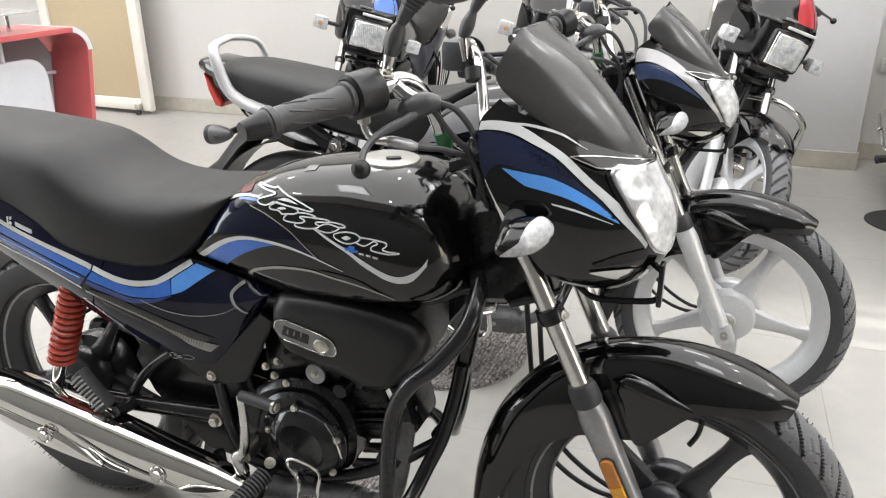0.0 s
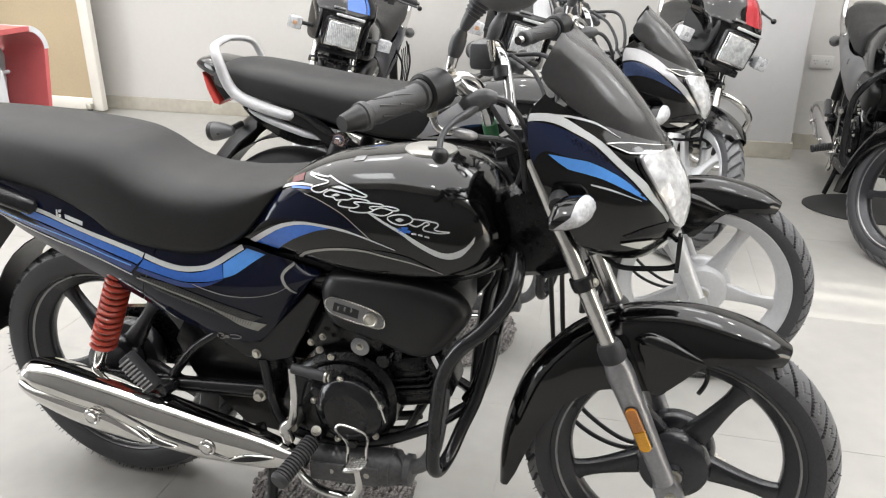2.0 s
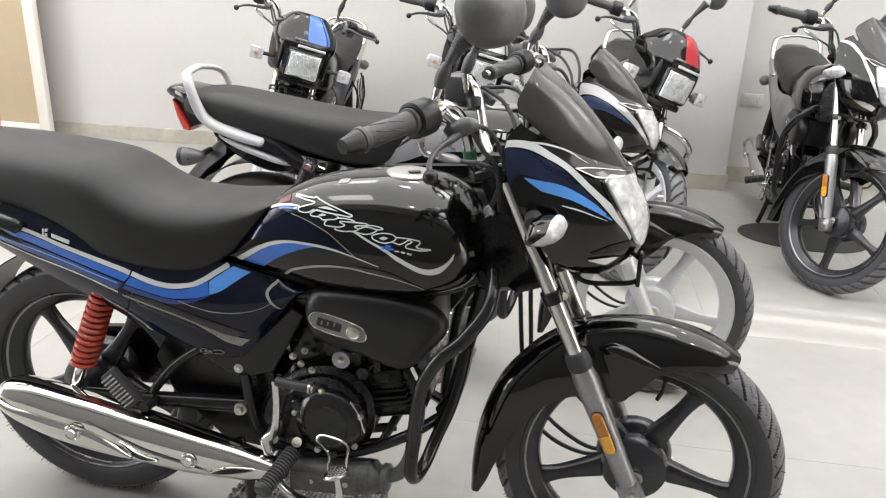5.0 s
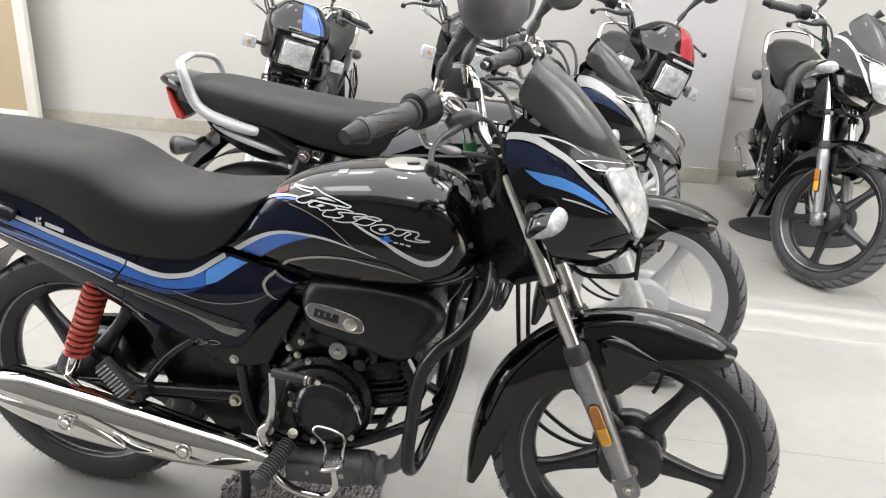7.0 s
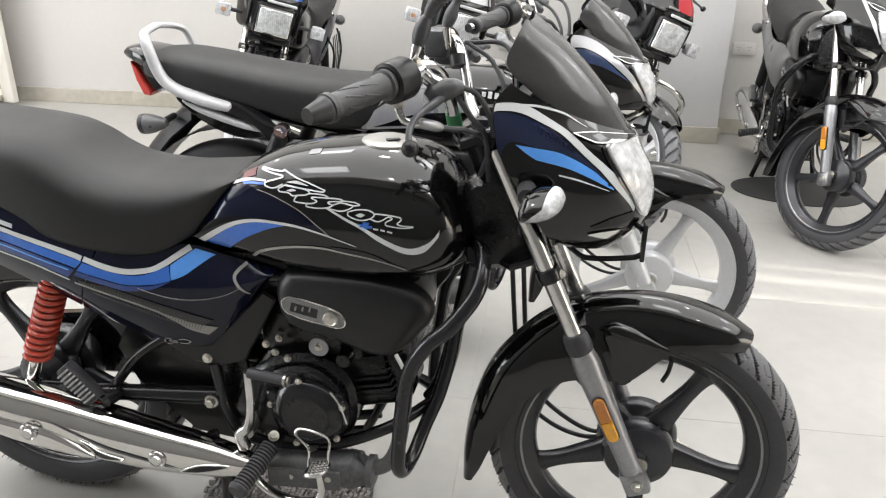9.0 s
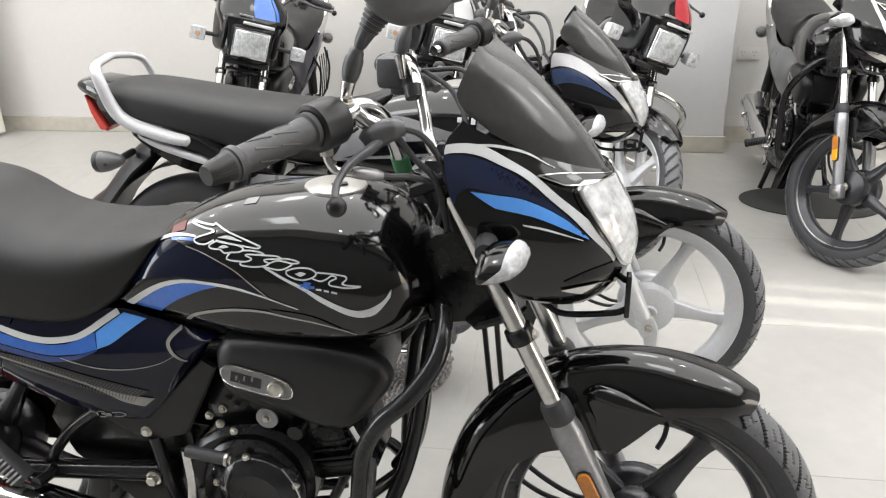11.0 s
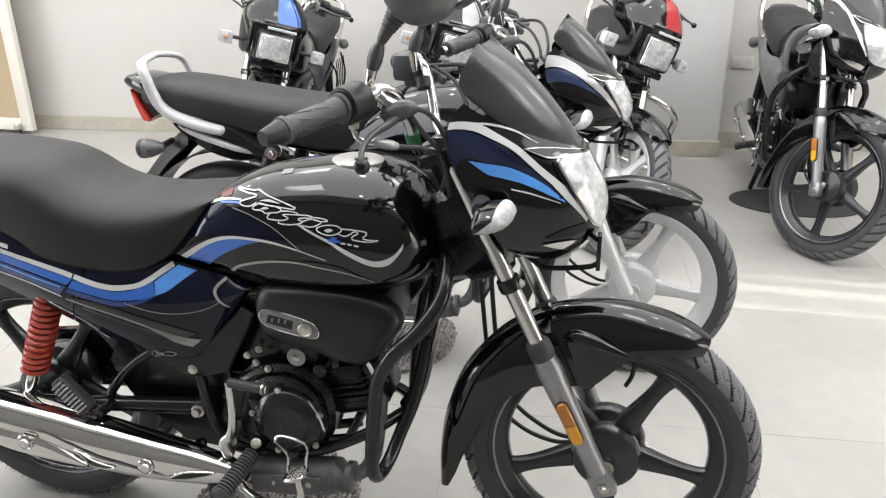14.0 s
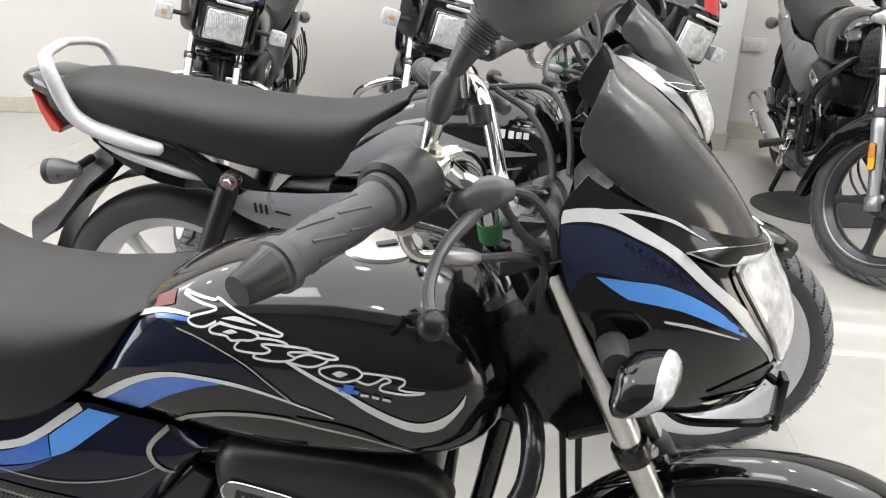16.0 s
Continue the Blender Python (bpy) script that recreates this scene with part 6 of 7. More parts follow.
PANEL_BANDS = {
    "tail_panel": [("blue_band", [(-0.30, 0.766), (-0.075, 0.746), (0.063, 0.714), (0.192, 0.677), (0.219, 0.669)], [(-0.30, 0.742), (-0.079, 0.729), (0.061, 0.696), (0.191, 0.660), (0.205, 0.655)], BLUE),
                   ("deep_blue_band", [(-0.25, 0.738), (-0.08, 0.725), (0.061, 0.693), (0.191, 0.656), (0.203, 0.652)], [(-0.25, 0.73), (-0.09, 0.706), (0.053, 0.672), (0.122, 0.655), (0.186, 0.634)], BLUE_DARK),
                   ("emblem_mark", [(0.016, 0.751), (0.020, 0.752)], [(0.017, 0.737), (0.021, 0.737)], WHITE), ("emblem_mark", [(0.0235, 0.752), (0.030, 0.7525)], [(0.0225, 0.746), (0.028, 0.746)], WHITE), ("emblem_mark", [(0.023, 0.743), (0.029, 0.742)], [(0.0225, 0.737), (0.029, 0.736)], WHITE),
                   ("emblem_bar", [(0.038, 0.744), (0.082, 0.733)], [(0.039, 0.735), (0.081, 0.7245)], WHITE)],
    "side_panel": [("blue_band", [(0.220, 0.667), (0.254, 0.656), (0.290, 0.648), (0.314, 0.646), (0.345, 0.65), (0.388, 0.668)], [(0.207, 0.650), (0.253, 0.638), (0.302, 0.627), (0.350, 0.629), (0.372, 0.633), (0.390, 0.6385)], BLUE),
                   ("deep_blue_band", [(0.207, 0.648), (0.253, 0.636), (0.302, 0.625), (0.350, 0.627), (0.39, 0.637)], [(0.200, 0.640), (0.253, 0.625), (0.302, 0.614), (0.350, 0.619), (0.39, 0.6355)], BLUE_DARK),
                   ("sky_blue_band", [(0.390, 0.668), (0.410, 0.682), (0.436, 0.699)], [(0.391, 0.639), (0.415, 0.648), (0.443, 0.668), (0.466, 0.684), (0.474, 0.688)], BLUE_LIGHT),
                   ("carbon_band", [(0.207, 0.629), (0.264, 0.620), (0.312, 0.605), (0.371, 0.585), (0.428, 0.564), (0.462, 0.551)], [(0.205, 0.622), (0.275, 0.601), (0.322, 0.583), (0.369, 0.566), (0.409, 0.549), (0.440, 0.540)], CARBON),
                   ("grey_band", [(0.36, 0.571), (0.40, 0.554), (0.425, 0.544), (0.466, 0.533)], [(0.36, 0.567), (0.39, 0.546), (0.411, 0.529), (0.444, 0.515)], GREYLINE)]}
PANEL_LINES = {
    "tail_panel": [("white_line", [(-0.32, 0.768), (-0.074, 0.753), (0.0635, 0.720), (0.1915, 0.684), (0.219, 0.675)], [0.007, 0.009, 0.009, 0.010, 0.010], WHITE),
                   ("sky_blue_line", [(-0.25, 0.738), (-0.085, 0.715), (0.031, 0.693), (0.126, 0.668), (0.19, 0.651)], 0.003, BLUE_LIGHT),
                   ("white_line", [(-0.2, 0.72), (-0.093, 0.700), (-0.004, 0.680), (0.053, 0.668), (0.122, 0.651), (0.188, 0.629)], 0.0034, WHITE)],
    "side_panel": [("white_line", [(0.2225, 0.6745), (0.254, 0.6635), (0.284, 0.656), (0.314, 0.6535), (0.353, 0.659), (0.380, 0.6715), (0.402, 0.686), (0.427, 0.702)], [0.010, 0.011, 0.011, 0.011, 0.010, 0.011, 0.011, 0.011], WHITE),
                   ("grey_line", [(0.198, 0.6235), (0.225, 0.616), (0.310, 0.589), (0.362, 0.5695)], [0.0034, 0.0034, 0.004, 0.0045], GREYLINE),
                   ("thin_line", [(0.325, 0.622), (0.350, 0.613), (0.396, 0.601), (0.443, 0.600), (0.492, 0.612), (0.528, 0.632)], [0.0006, 0.0014, 0.0016, 0.0014, 0.0012, 0.0006], GREYLINE),
                   ("loop_line", [(0.534, 0.675), (0.520, 0.663), (0.514, 0.651), (0.520, 0.636), (0.531, 0.624), (0.541, 0.616)], [0.006, 0.0065, 0.0065, 0.006, 0.005, 0.003], GREYLINE),
                   ("small_mark", [(0.3525, 0.4985), (0.3525, 0.4915)], 0.0018, GREYLINE), ("small_mark", [(0.3565, 0.5025), (0.364, 0.503), (0.3675, 0.5005), (0.3655, 0.4975), (0.361, 0.4965), (0.366, 0.495), (0.3682, 0.4915), (0.364, 0.4885), (0.3565, 0.489)], 0.0018, GREYLINE),
                   ("small_mark", [(0.378, 0.4975), (0.371, 0.4975), (0.371, 0.495), (0.377, 0.4945), (0.377, 0.4915), (0.37, 0.4915)], 0.0018, GREYLINE),
                   ("mark_ring", [(0.382, 0.5005), (0.395, 0.5015), (0.405, 0.496), (0.396, 0.4905), (0.382, 0.491)], 0.0014, GREYLINE)]}
WHITE_MAIN = ([(-0.97, 0.12), (-0.81, 0.06), (-0.68, 0.08), (-0.56, 0.15), (-0.47, 0.29), (-0.392, 0.43), (-0.3, 0.57)], [(-0.98, 0.165), (-0.80, 0.115), (-0.68, 0.14), (-0.58, 0.2), (-0.5, 0.34), (-0.43, 0.495), (-0.33, 0.63)])
COWL_BANDS = [("white_band", *WHITE_MAIN, WHITE, "white swoosh"),
              ("white_branch", [(-0.82, 0.062), (-0.73, 0.022), (-0.60, 0.005), (-0.47, 0.07)], [(-0.81, 0.075), (-0.73, 0.04), (-0.60, 0.022), (-0.47, 0.074)], WHITE, "thin white swoosh"),
              ("navy_field", [(-0.985, 0.17), (-0.80, 0.13), (-0.68, 0.155), (-0.59, 0.22), (-0.51, 0.355), (-0.46, 0.47)], [(-0.99, 0.36), (-0.86, 0.275), (-0.74, 0.282), (-0.63, 0.293), (-0.53, 0.362), (-0.47, 0.472)], COWL_BLUE, "navy blue field"),
              ("blue_band", [(-0.845, 0.286), (-0.74, 0.288), (-0.63, 0.30), (-0.53, 0.37), (-0.45, 0.485)], [(-0.772, 0.35), (-0.735, 0.357), (-0.68, 0.368), (-0.605, 0.395), (-0.45, 0.495)], BLUE_LIGHT, "bright blue flash"),
              ("thin_line", [(-0.70, 0.415), (-0.61, 0.435), (-0.48, 0.495)], [(-0.70, 0.423), (-0.61, 0.447), (-0.48, 0.499)], WHITE, "thin white line")]

PASSENGER_BLUE = dict(dots=True, wheel=RIM_BLACK, wheel_label="black five-spoke alloy wheel", ring=True, slider=SLIDER, slider_label="grey fork slider", paint=BLACK, paint_label="glossy black", cowl=BLACK,
                      cowl_label="black headlamp cowl with white and blue graphics", cowl_bands=COWL_BANDS, panel=NAVY, panel_label="navy side panel with blue and white stripes", panel_bands=PANEL_BANDS,
                      panel_lines=PANEL_LINES, tank_lines=TANK_LINES, tank_bands=TANK_BANDS, spring_cover=False, spring_label="red coil spring", guard=FRAME, guard_label="black tubular crash guard",
                      rail=FRAME, rail_label="black grab rail", low_rail=True, square=False, tail_shift=-0.12)
HIGH_TOP = curve1d([-0.36, -0.2, -0.05, 0.05, 0.15, 0.22, 0.25, 0.4, 0.5, 0.595], [0.84, 0.825, 0.805, 0.79, 0.755, 0.70, 0.682, 0.676, 0.678, 0.672])
HIGH_LOW = curve1d([-0.36, -0.2, 0.0, 0.12, 0.2, 0.24, 0.3, 0.42, 0.5, 0.56, 0.595], [0.80, 0.785, 0.76, 0.725, 0.66, 0.625, 0.60, 0.585, 0.60, 0.635, 0.665])
SILVER_BIKE = dict(PASSENGER_BLUE, dots=False, moulding=True, signal=(1.122, 0.178, 0.842), plain_grip=True, cowl_pitch=6, wheel=RIM_SILVER, wheel_label="silver five-spoke alloy wheel", ring=False, slider=SLIDER_LIGHT, slider_label="silver fork slider", reflector=False, panel=SILVER, panel_label="silver side panel", panel_low=HIGH_LOW, panel_top=HIGH_TOP, tail_paint=BLACK, panel_start=-0.1,
                   panel_bands={}, panel_lines={"side_panel": [("emblem_bar", [(0.273, 0.656), (0.276, 0.634)], 0.006, MATTE), ("emblem_bar", [(0.285, 0.654), (0.288, 0.632)], 0.006, MATTE), ("emblem_bar", [(0.297, 0.652), (0.300, 0.630)], 0.006, MATTE), ("emblem_bar", [(0.318, 0.637), (0.352, 0.629)], 0.005, MATTE)]}, spring_cover=True, flat_seat=True, tail_shift=0.0, shock=((0.226, -0.158, 0.71), (0.07, -0.15, 0.345)), strip=SILVER_MATTE, spring_label="black cover", low_rail=False, rail=SILVER_MATTE, rail_label="silver cast grab rail", turn=radians(62),
                   tank_lines=[("emblem_bar", [(x, 0.8395 - 0.075 * (x - 0.812)), (x + 0.011, 0.8387 - 0.075 * (x - 0.812))], h, WHITE) for x, h in ((0.812, 0.017), (0.83, 0.015), (0.846, 0.012), (0.861, 0.012), (0.795, 0.012))],
                   tank_bands=[("silver_field", [(0.44, 0.738), (0.513, 0.79), (0.587, 0.834), (0.662, 0.840), (0.773, 0.812), (0.89, 0.801)], [(0.45, 0.715), (0.52, 0.738), (0.60, 0.77), (0.70, 0.784), (0.80, 0.79), (0.89, 0.797)], SILVER), ("silver_line", [(0.46, 0.722), (0.56, 0.735), (0.70, 0.75), (0.86, 0.772)], [(0.46, 0.716), (0.56, 0.728), (0.70, 0.742), (0.86, 0.768)], SILVER)],
                   cowl_bands=[("silver_band", [(-0.97, 0.10), (-0.81, 0.04), (-0.66, 0.05), (-0.54, 0.13), (-0.45, 0.28), (-0.38, 0.45), (-0.3, 0.62)], [(-0.98, 0.235), (-0.80, 0.18), (-0.68, 0.195), (-0.595, 0.245), (-0.515, 0.35), (-0.43, 0.505), (-0.33, 0.65)], SILVER, "silver swoosh"),
                               ("blue_band", [(-0.97, 0.25), (-0.80, 0.195), (-0.68, 0.21), (-0.6, 0.262), (-0.50, 0.41)], [(-0.98, 0.37), (-0.80, 0.32), (-0.68, 0.325), (-0.58, 0.37), (-0.48, 0.44)], BLUE_GREY, "deep blue flash")])
UPRIGHT = dict(PASSENGER_BLUE, mirror_up=0.06, plain_grip=True, guard_drop=0.72, guard_wide=1.4, square=True, cowl_label="upright black headlamp cowl", panel=BLACK, panel_label="black side panel", panel_bands={}, panel_lines={}, tank_lines=[], tank_bands=[], cowl_bands=[], ring=False, reflector=False,
               slider=SLIDER_LIGHT, slider_label="silver fork slider", wheel=RIM_SILVER, wheel_label="silver alloy wheel", guard=CHROME, guard_label="chromed crash guard", spring_cover=True, spring_label="black spring", panel_start=-0.1, flat_seat=True, tail_shift=0.0, steer=20, low_rail=False, rail=CHROME, rail_label="chromed grab rail")
UPRIGHT_BLUE = dict(UPRIGHT, steer=22, side_guard=True, panel=NAVY, panel_label="navy side panel", flash=BLUE, flash_label="blue flash on the cowl")
UPRIGHT_GREY = dict(UPRIGHT, flash=SILVER, flash_label="silver flash on the cowl")
UPRIGHT_RED = dict(UPRIGHT, guard_drop=0.78, guard_wide=1.5, steer=32, tint=False, flash=RED_DECAL, flash_label="red flash on the cowl")
CORNER = dict(PASSENGER_BLUE, dots=False, cowl_bands=COWL_BANDS[:1], tank_lines=[], tank_bands=[], panel=SILVER_DARK, panel_label="dark silver side panel", panel_bands={}, panel_lines={}, low_rail=False, rail=CHROME_DULL, rail_label="grey grab rail", spring_cover=True, spring_label="black spring", panel_start=-0.1, flat_seat=True, tail_shift=0.0, steer=40)

# ---- the motorcycles ----
motorcycle(pose(-0.04, -0.07, 0, 0, 0, 3.1), PASSENGER_BLUE, "black motorcycle with blue and white stripes and black alloy wheels", ((1200, 44), 36), ((400, 32), 38))
motorcycle(pose(-0.02, 0.785, 0, 0, 0, 3.5), SILVER_BIKE, "black and silver motorcycle with silver alloy wheels and silver grab rail", ((900, 36), 36), ((200, 28), 0))
motorcycle(pose(-0.555 - 1.205 * 0.191, 1.80 + 1.205 * 0.982, 0, 0, 0, -79) @ pose(0, 0, 0, -8), UPRIGHT_BLUE, "black motorcycle with square headlamp and blue cowl flash by the wall")
motorcycle(pose(0.28 - 1.205 * 0.19, 1.885 + 1.205 * 0.98, 0, 0, 0, -79) @ pose(0, 0, 0, -8), UPRIGHT_GREY, "black motorcycle with square headlamp and silver cowl flash by the wall")
motorcycle(pose(1.09 - 1.205 * 0.14, 1.97 + 1.205 * 0.99, 0, 0, 0, -82) @ pose(0, 0, 0, -8), UPRIGHT_RED, "black motorcycle with square headlamp and red cowl flash by the pillar")
motorcycle(pose(1.985, 3.33, 0, 0, 0, -88), CORNER, "black motorcycle with a silver panel and turned front wheel")


# ---- mats under the stands ----
def mat_round(at, rx, ry, mat_, label, knit=True):
    base = Geo().lathe([(0.0001, 0.0015), (1.0, 0.0015), (1.0, 0.005), (0.985, 0.006), (0.0001, 0.006)], (0, 0, 0), (0, 0, 1), 56)
    base.v = [(at[0] + x * rx, at[1] + y * ry, z) for x, y, z in base.v]
    mat = tagged(part("floor_mat", base, mat_), label, "mat", "mats under the motorcycle stands")
    if knit:
        n, rng = int(rx / 0.0125), random.Random(3)
        for k in range(-n + 1, n):
            x = 0.0125 * k
            half = ry * math.sqrt(1 - (x / rx) ** 2)
            m = max(3, int(half / 0.0055))
            pts = [Vector((at[0] + x + rng.uniform(-0.0022, 0.0022), at[1] + half * (2 * i / m - 1), 0.013 + rng.uniform(-0.003, 0.005))) for i in range(m + 1)]
            part("yarn_strand", Geo().tube(pts, [0.0042 + 0.0038 * (i % 2) for i in range(m + 1)], 6, 1), mat_, mat)
    return mat


mat_round((0.478, 0.0), 0.2, 0.2, MAT_WOOL, "round grey knitted mat under a centre stand")
mat_round((0.463, 0.85), 0.25, 0.25, MAT_WOOL, "round grey knitted mat under a centre stand")
mat_round((2.05, 2.72), 0.32, 0.22, MAT_BLACK, "thin black round mat under a stand", knit=False)


# ---- room ----
def slab(name, u0, u1, v0, v1, z0, z1, mat_, kind="structure", label="", category=""):
    g = Geo().box(((u0 + u1) / 2, (v0 + v1) / 2, (z0 + z1) / 2), (abs(u1 - u0), abs(v1 - v0), abs(z1 - z0)), 0.002, seg=1)
    ob = part(name, g, mat_)
    ob.matrix_basis = ROOM
    return tagged(ob, label, category, "", kind)


U0, U1, V0 = -3.2, 9.0, -5.8
slab("wall_north", U0, U1, 0.0, 0.2, 0, CEIL, WALL, label="off-white painted back wall", category="wall")
slab("wall_west", U0 - 0.2, U0, -3.75, 0.2, 0, CEIL, WALL, label="off-white painted side wall", category="wall")
# unseen stretch of the west wall, with a gap made for the fill lamp
slab("wall_west_corner", U0 - 0.2, U0, V0, -5.65, 0, CEIL, WALL, label="off-white painted wall corner", category="wall")
slab("wall_west_lintel", U0 - 0.2, U0, -5.648, -3.752, 2.75, CEIL, WALL, label="lintel over the added side opening", category="wall")
PU0, PU1 = 3.75, 4.405
slab("pillar", PU0, PU1, -0.25, -0.003, 0, CEIL, PILLAR, label="grey painted pillar standing out from the wall", category="pillar")
slab("baseboard_west", U0, PU0 - 0.002, -0.012, -0.002, 0.001, 0.1, SKIRTING, label="beige skirting tile", category="skirting")
slab("baseboard_pillar", PU0 - 0.012, PU1 + 0.012, -0.262, -0.252, 0.001, 0.1, SKIRTING, label="beige skirting tile on the pillar", category="skirting")
slab("baseboard_pillar_side", PU1 + 0.002, PU1 + 0.012, -0.25, -0.014, 0.001, 0.1, SKIRTING, label="beige skirting tile on the pillar side", category="skirting")
slab("baseboard_east", PU1 + 0.014, U1, -0.012, -0.002, 0.001, 0.1, SKIRTING, label="beige skirting tile", category="skirting")
slab("ceiling", U0, U1, V0, 0, CEIL, CEIL + 0.15, CEILING, label="white ceiling", category="ceiling")
# unseen walls: east one slotted to cast sun streaks, south one dark for reflections
# added behind the camera, near and dark so glossy sides mirror darkness
slab("wall_south", U0, U1, V0 - 0.2, V0, 0, CEIL, DARK_WALL, label="unseen dark wall behind the camera, for dark reflections", category="wall")
slab("wall_east_lintel", U1, U1 + 0.1, V0, 0.2, 2.75, CEIL, WALL, label="unseen lintel over the sun slots", category="wall")
# gaps between these strips are sized to lay the sun streaks on the floor
for v0, v1 in ((-0.645, 0.2), (-2.065, -0.735), (-2.32, -2.095), (-2.47, -2.345), (-2.575, -2.508), (-2.765, -2.645), (-4.1, -2.805), (V0, -5.65)):
    slab("wall_east", U1, U1 + 0.1, v0, v1, 0, 2.748, WALL, label="unseen off-white wall strip between slots that shape sun streaks", category="wall")
# added lamp in a made-up low east opening, fills from the right
fill_light("fill_light_east", U1 - 0.02, -4.87, 0.85, 90, 1.5, 1.6, 0.3 * FILL_LIGHT)
slab("wall_east_upper", U1, U1 + 0.1, -5.648, -4.102, 1.7, 2.748, WALL, label="off-white wall over the added low opening", category="wall")
# added lamp in the made-up west opening, lifts the floor under the bikes
fill_light("fill_light_west", U0 + 0.02, -4.7, 1.4, -90, 1.85, 2.6, 1.5 * FILL_LIGHT)
# made-up glowing sheet under the ceiling for overall brightness, and downlights round it
PU, PV = (-2.9, 8.4), (-4.9, -0.4)
lc = part("ceiling_glow_sheet", Geo().box((sum(PU) / 2, sum(PV) / 2, CEIL - 0.02), (PU[1] - PU[0], PV[1] - PV[0], 0.03), 0.004, seg=1), CEILING_FILL_GLOW)
lc.matrix_basis = ROOM
tagged(lc, "added glowing sheet standing in for a bright ceiling", "ceiling light")
for u in (0.4, 2.6, 4.8):
    for v in (-1.2, -2.4, -4.6):
        fr = part("ceiling_light", Geo().lathe([(0.065, 0), (0.08, 0.0), (0.082, 0.008), (0.065, 0.012)], (u, v, CEIL - 0.0485), (0, 0, 1), 24, closed=True), SOCKET_W)
        fr.matrix_basis = ROOM
        tagged(fr, "round white ceiling downlight", "ceiling light", "ceiling downlights")
        part("diffuser", Geo().lathe([(0.0001, 0), (0.064, 0.0), (0.064, 0.006), (0.0001, 0.006)], (u, v, CEIL - 0.0435), (0, 0, 1), 24), SPOT_GLOW, fr, "glowing diffuser")


for u in (-0.75, 1.65, 4.05, 6.45):
    for v in (-1.65, -4.05):
        fr = part("led_panel", Geo().box((u, v, CEIL - 0.047), (0.64, 0.64, 0.022), 0.003, seg=1), SOCKET_W)
        fr.matrix_basis = ROOM
        tagged(fr, "square white ceiling led panel", "ceiling light", "ceiling led panels")
        part("diffuser", Geo().box((u, v, CEIL - 0.0605), (0.59, 0.59, 0.004), 0.001, seg=1), LED_GLOW, fr, "glowing diffuser")


def socket(u, v, z):
    ob = part("wall_socket", Geo().box((u, v - 0.006, z), (0.13, 0.01, 0.075), 0.004), SOCKET_W)
    ob.matrix_basis = ROOM
    tagged(ob, "white twin wall socket plate", "socket", "wall sockets")
    for du in (-0.035, 0.03):
        for q in ((-0.008, 0.008), (0.008, 0.008), (0, -0.01)):
            part("socket_hole", Geo().box((u + du + q[0], v - 0.0115, z + q[1]), (0.006, 0.003, 0.006), 0.001, seg=1), SLIDER_MID, ob)


socket(4.545, -0.002, 0.54)
socket(3.10, -0.002, 0.52)


def pinboard():
    """A tan board in a white frame on castors, leaning by the back wall."""
    ob = thing("display_board", ROOM @ pose(-1.145, -0.14, -0.022, 0, 0, -3), "tan display board in a white frame on castors", "board")
    part("board_face", Geo().box((0.4, 0, 1.05), (0.765, 0.02, 1.9), 0.003), BOARD, ob, "tan fabric face")
    for nm, c, sz in (("frame_side", (0.822, 0, 1.04), (0.085, 0.05, 1.98)), ("frame_side", (-0.02, 0, 1.04), (0.085, 0.05, 1.98)), ("frame_rail", (0.4, 0, 0.095), (0.755, 0.05, 0.085)), ("frame_rail", (0.4, 0, 1.99), (0.755, 0.05, 0.085))):
        part(nm, Geo().box(c, sz, 0.006), BOARD_FRAME, ob)
    for x in (0.765, 0.04):
        cs = part("castor", Geo().lathe([(0.0001, -0.012), (0.02, -0.012), (0.02, 0.012), (0.0001, 0.012)], (x, -0.05, 0.046), (0, 1, 0), 20), RUBBER, ob, "small black castor")
        part("castor_bracket", Geo().box((x, -0.045, 0.085), (0.045, 0.035, 0.04), 0.005), STEEL, cs)
    return ob


pinboard()


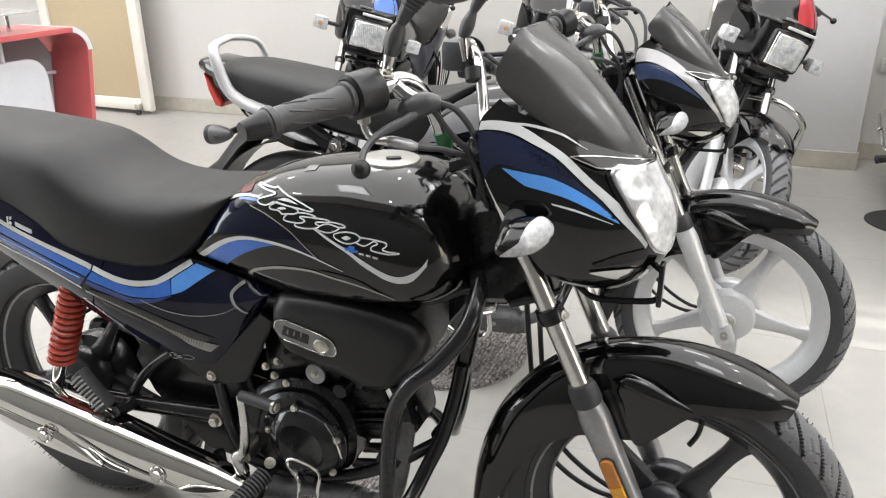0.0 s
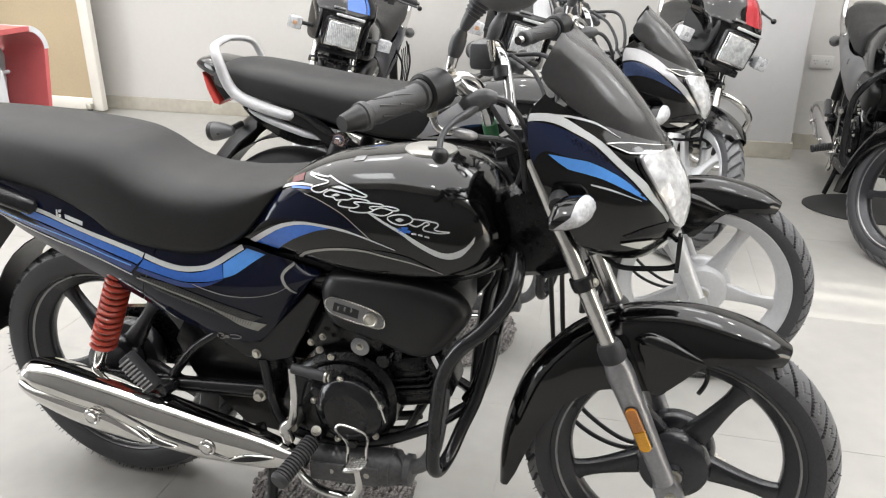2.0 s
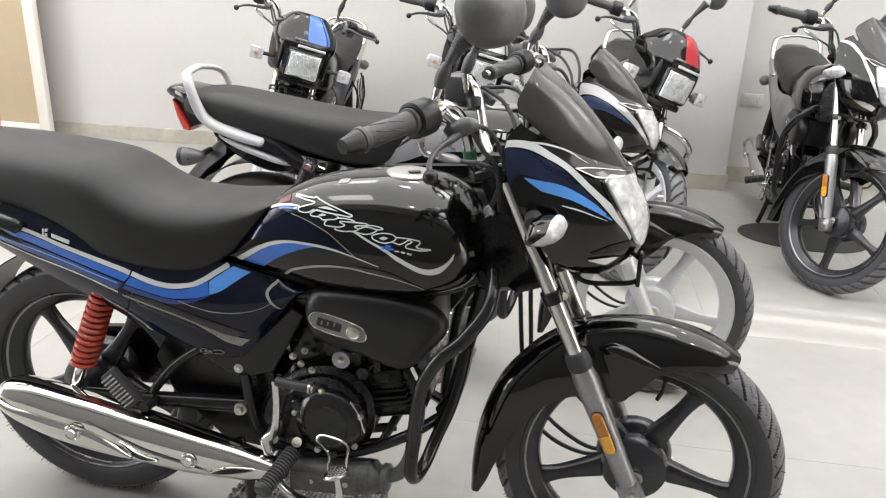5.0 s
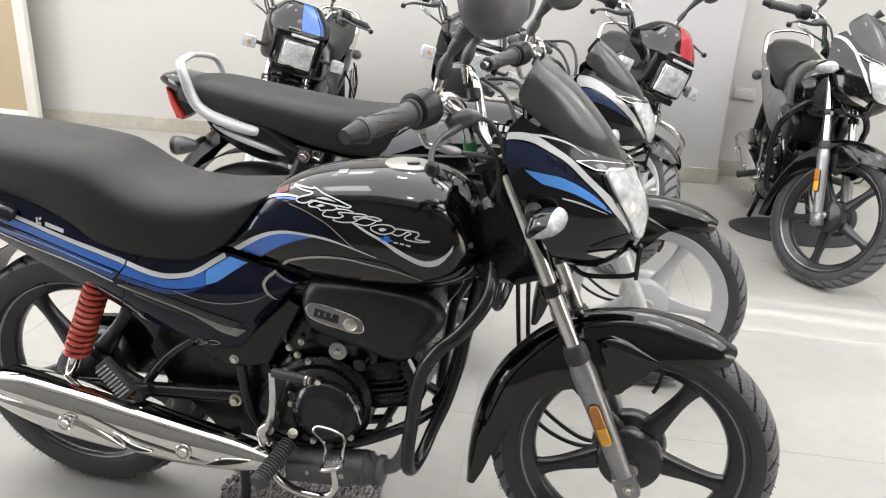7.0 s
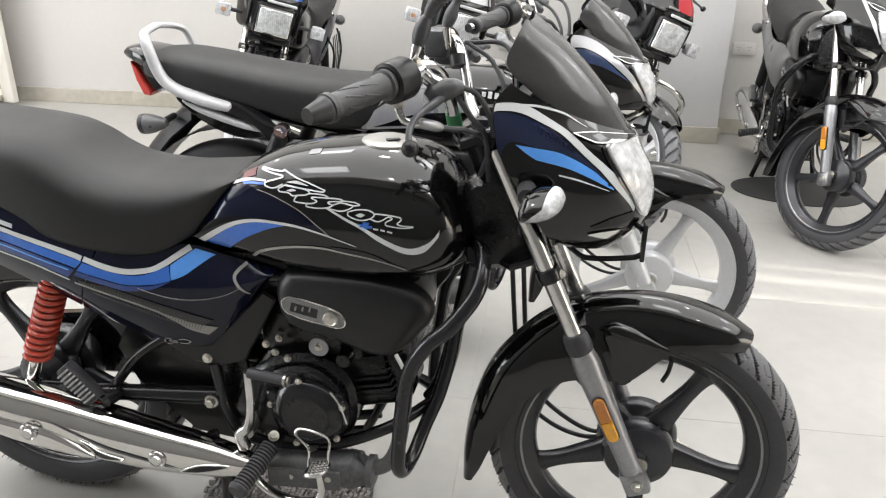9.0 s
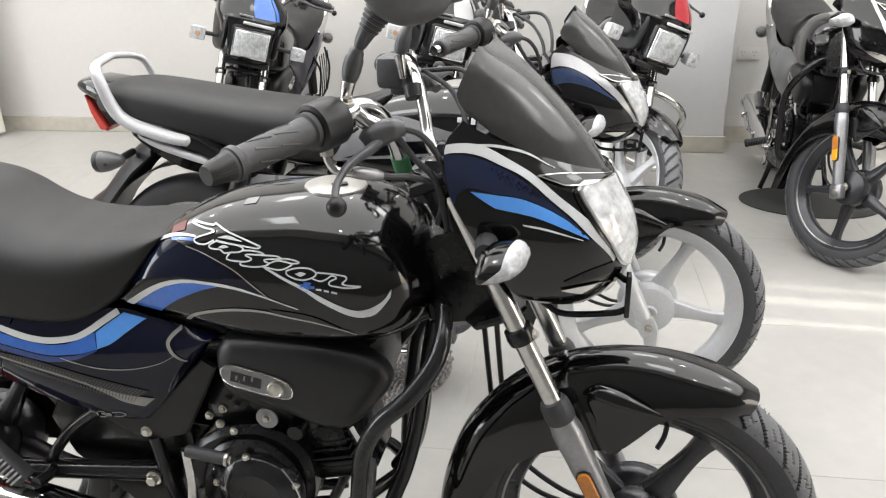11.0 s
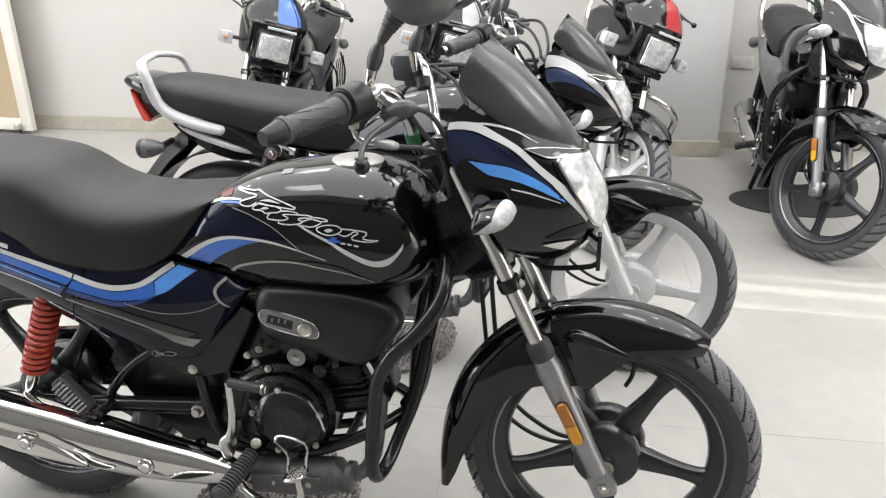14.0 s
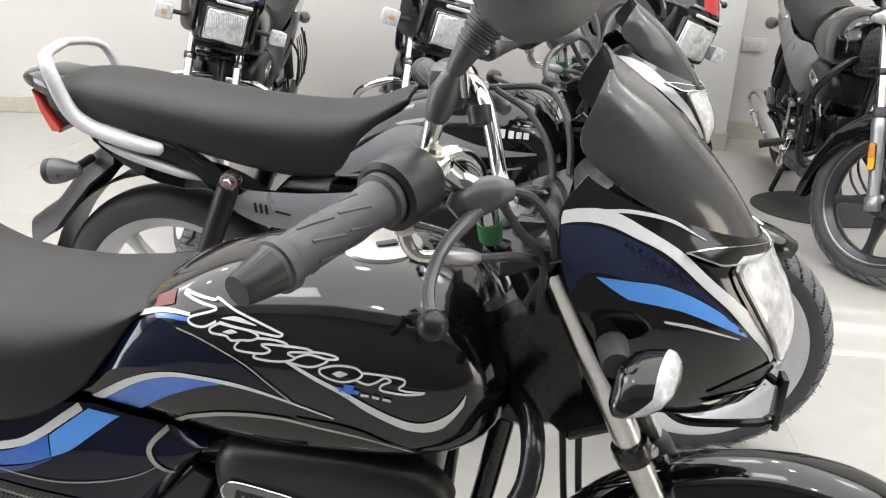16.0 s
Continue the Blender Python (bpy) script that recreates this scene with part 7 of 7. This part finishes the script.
def reception_desk():
    """A red and grey counter with rounded corner and a glass shelf."""
    ob = thing("reception_desk", pose(-2.52, 2.275, 0, 0, 0, 91), "red and grey laminate reception counter with a glass shelf", "desk")
    H, r, th = 0.755, 0.14, 0.03
    arc = [(-r + r * math.sin(radians(a)), H - r + r * math.cos(radians(a))) for a in range(0, 91, 10)]
    arc_in = [(-r + (r - th) * math.sin(radians(a)), H - r + (r - th) * math.cos(radians(a))) for a in range(90, -1, -10)]
    arch = [(-1.6, H)] + arc + [(-0.09, 0.0), (-0.09 - th, 0.0)] + arc_in + [(-1.6, H - th)]
    part("counter_arch", Geo().plate(arch, lambda u, v, d: Vector((u, d, v)), 0.42, 0.002), DESK_RED, ob, "red laminate arch")
    cap = [(-r + (r + 0.004) * math.sin(radians(a)), H - r + (r + 0.004) * math.cos(radians(a))) for a in range(12, 91, 6)] + [(-r + (r - th + 0.002) * math.sin(radians(a)), H - r + (r - th + 0.002) * math.cos(radians(a))) for a in range(90, 11, -6)]
    part("corner_cap", Geo().plate(cap, lambda u, v, d: Vector((u, d - 0.003, v)), 0.425, 0.0005), DESK_WHITE, ob, "pale grey rounded corner")
    part("inner_panel", Geo().plate([(-1.6, 0.0), (-1.6, H - th - 0.002), (-r, H - th - 0.002), (-th - 0.03, H - r), (-th - 0.01, H - r - 0.05), (-th - 0.095, 0.0)], lambda u, v, d: Vector((u, d + 0.3, v)), 0.03, 0.003), DESK_GREY, ob, "grey back panel")
    wp = [(-1.6, 0.0), (-1.6, 0.60)] + [(-0.36 + 0.12 * math.sin(radians(a)), 0.48 + 0.12 * math.cos(radians(a))) for a in range(0, 91, 15)] + [(-0.24, 0.0)]
    part("front_panel", Geo().plate(wp, lambda u, v, d: Vector((u, d + 0.12, v)), 0.03, 0.003), DESK_WHITE, ob, "white front panel")
    for x in (-0.5, -1.0):
        part("spacer", Geo().tube([(x, 0.135, 0.601), (x, 0.135, H - th - 0.001)], 0.012, 12, 1), DESK_WHITE, ob)
    part("spacer", Geo().tube([(-0.3, 0.285, 0.47), (-th - 0.02, 0.285, 0.47)], 0.012, 12, 1), DESK_WHITE, ob)
    sh = part("glass_shelf", Geo().box((-0.9, 0.16, 0.862), (1.2, 0.28, 0.012), 0.004), SHELF_GLASS, ob, "clear glass shelf")
    for x in (-0.40, -0.47, -1.3):
        part("shelf_post", Geo().tube([(x, 0.16, H + 0.001), (x, 0.16, 0.8555)], 0.012, 14, 1), CHROME, sh, "chromed post")
    return ob


reception_desk()

# ---- floor, tile by tile ----
fl = part("floor", Geo().box(((U0 + U1) / 2, (V0 + 0.2) / 2, -0.0512), (U1 - U0 + 0.6, -V0 + 0.6, 0.1), 0.002, seg=1), GROUT)
fl.matrix_basis = ROOM
tagged(fl, "cream polished vitrified tile floor", "floor", "", "structure")
TS = 0.8
tile_mesh = to_mesh("tile", Geo().box((0, 0, -0.005), (TS - 0.001, TS - 0.001, 0.01), 0.0004, seg=1), TILE)
for i in range(int((U1 - U0) / TS) + 1):
    for j in range(int(-V0 / TS) + 1):
        t = new("tile", tile_mesh)
        t.parent = fl
        t.matrix_basis = Matrix.Translation((U0 + TS * (i + 0.5), -TS * (j + 0.5), 0))
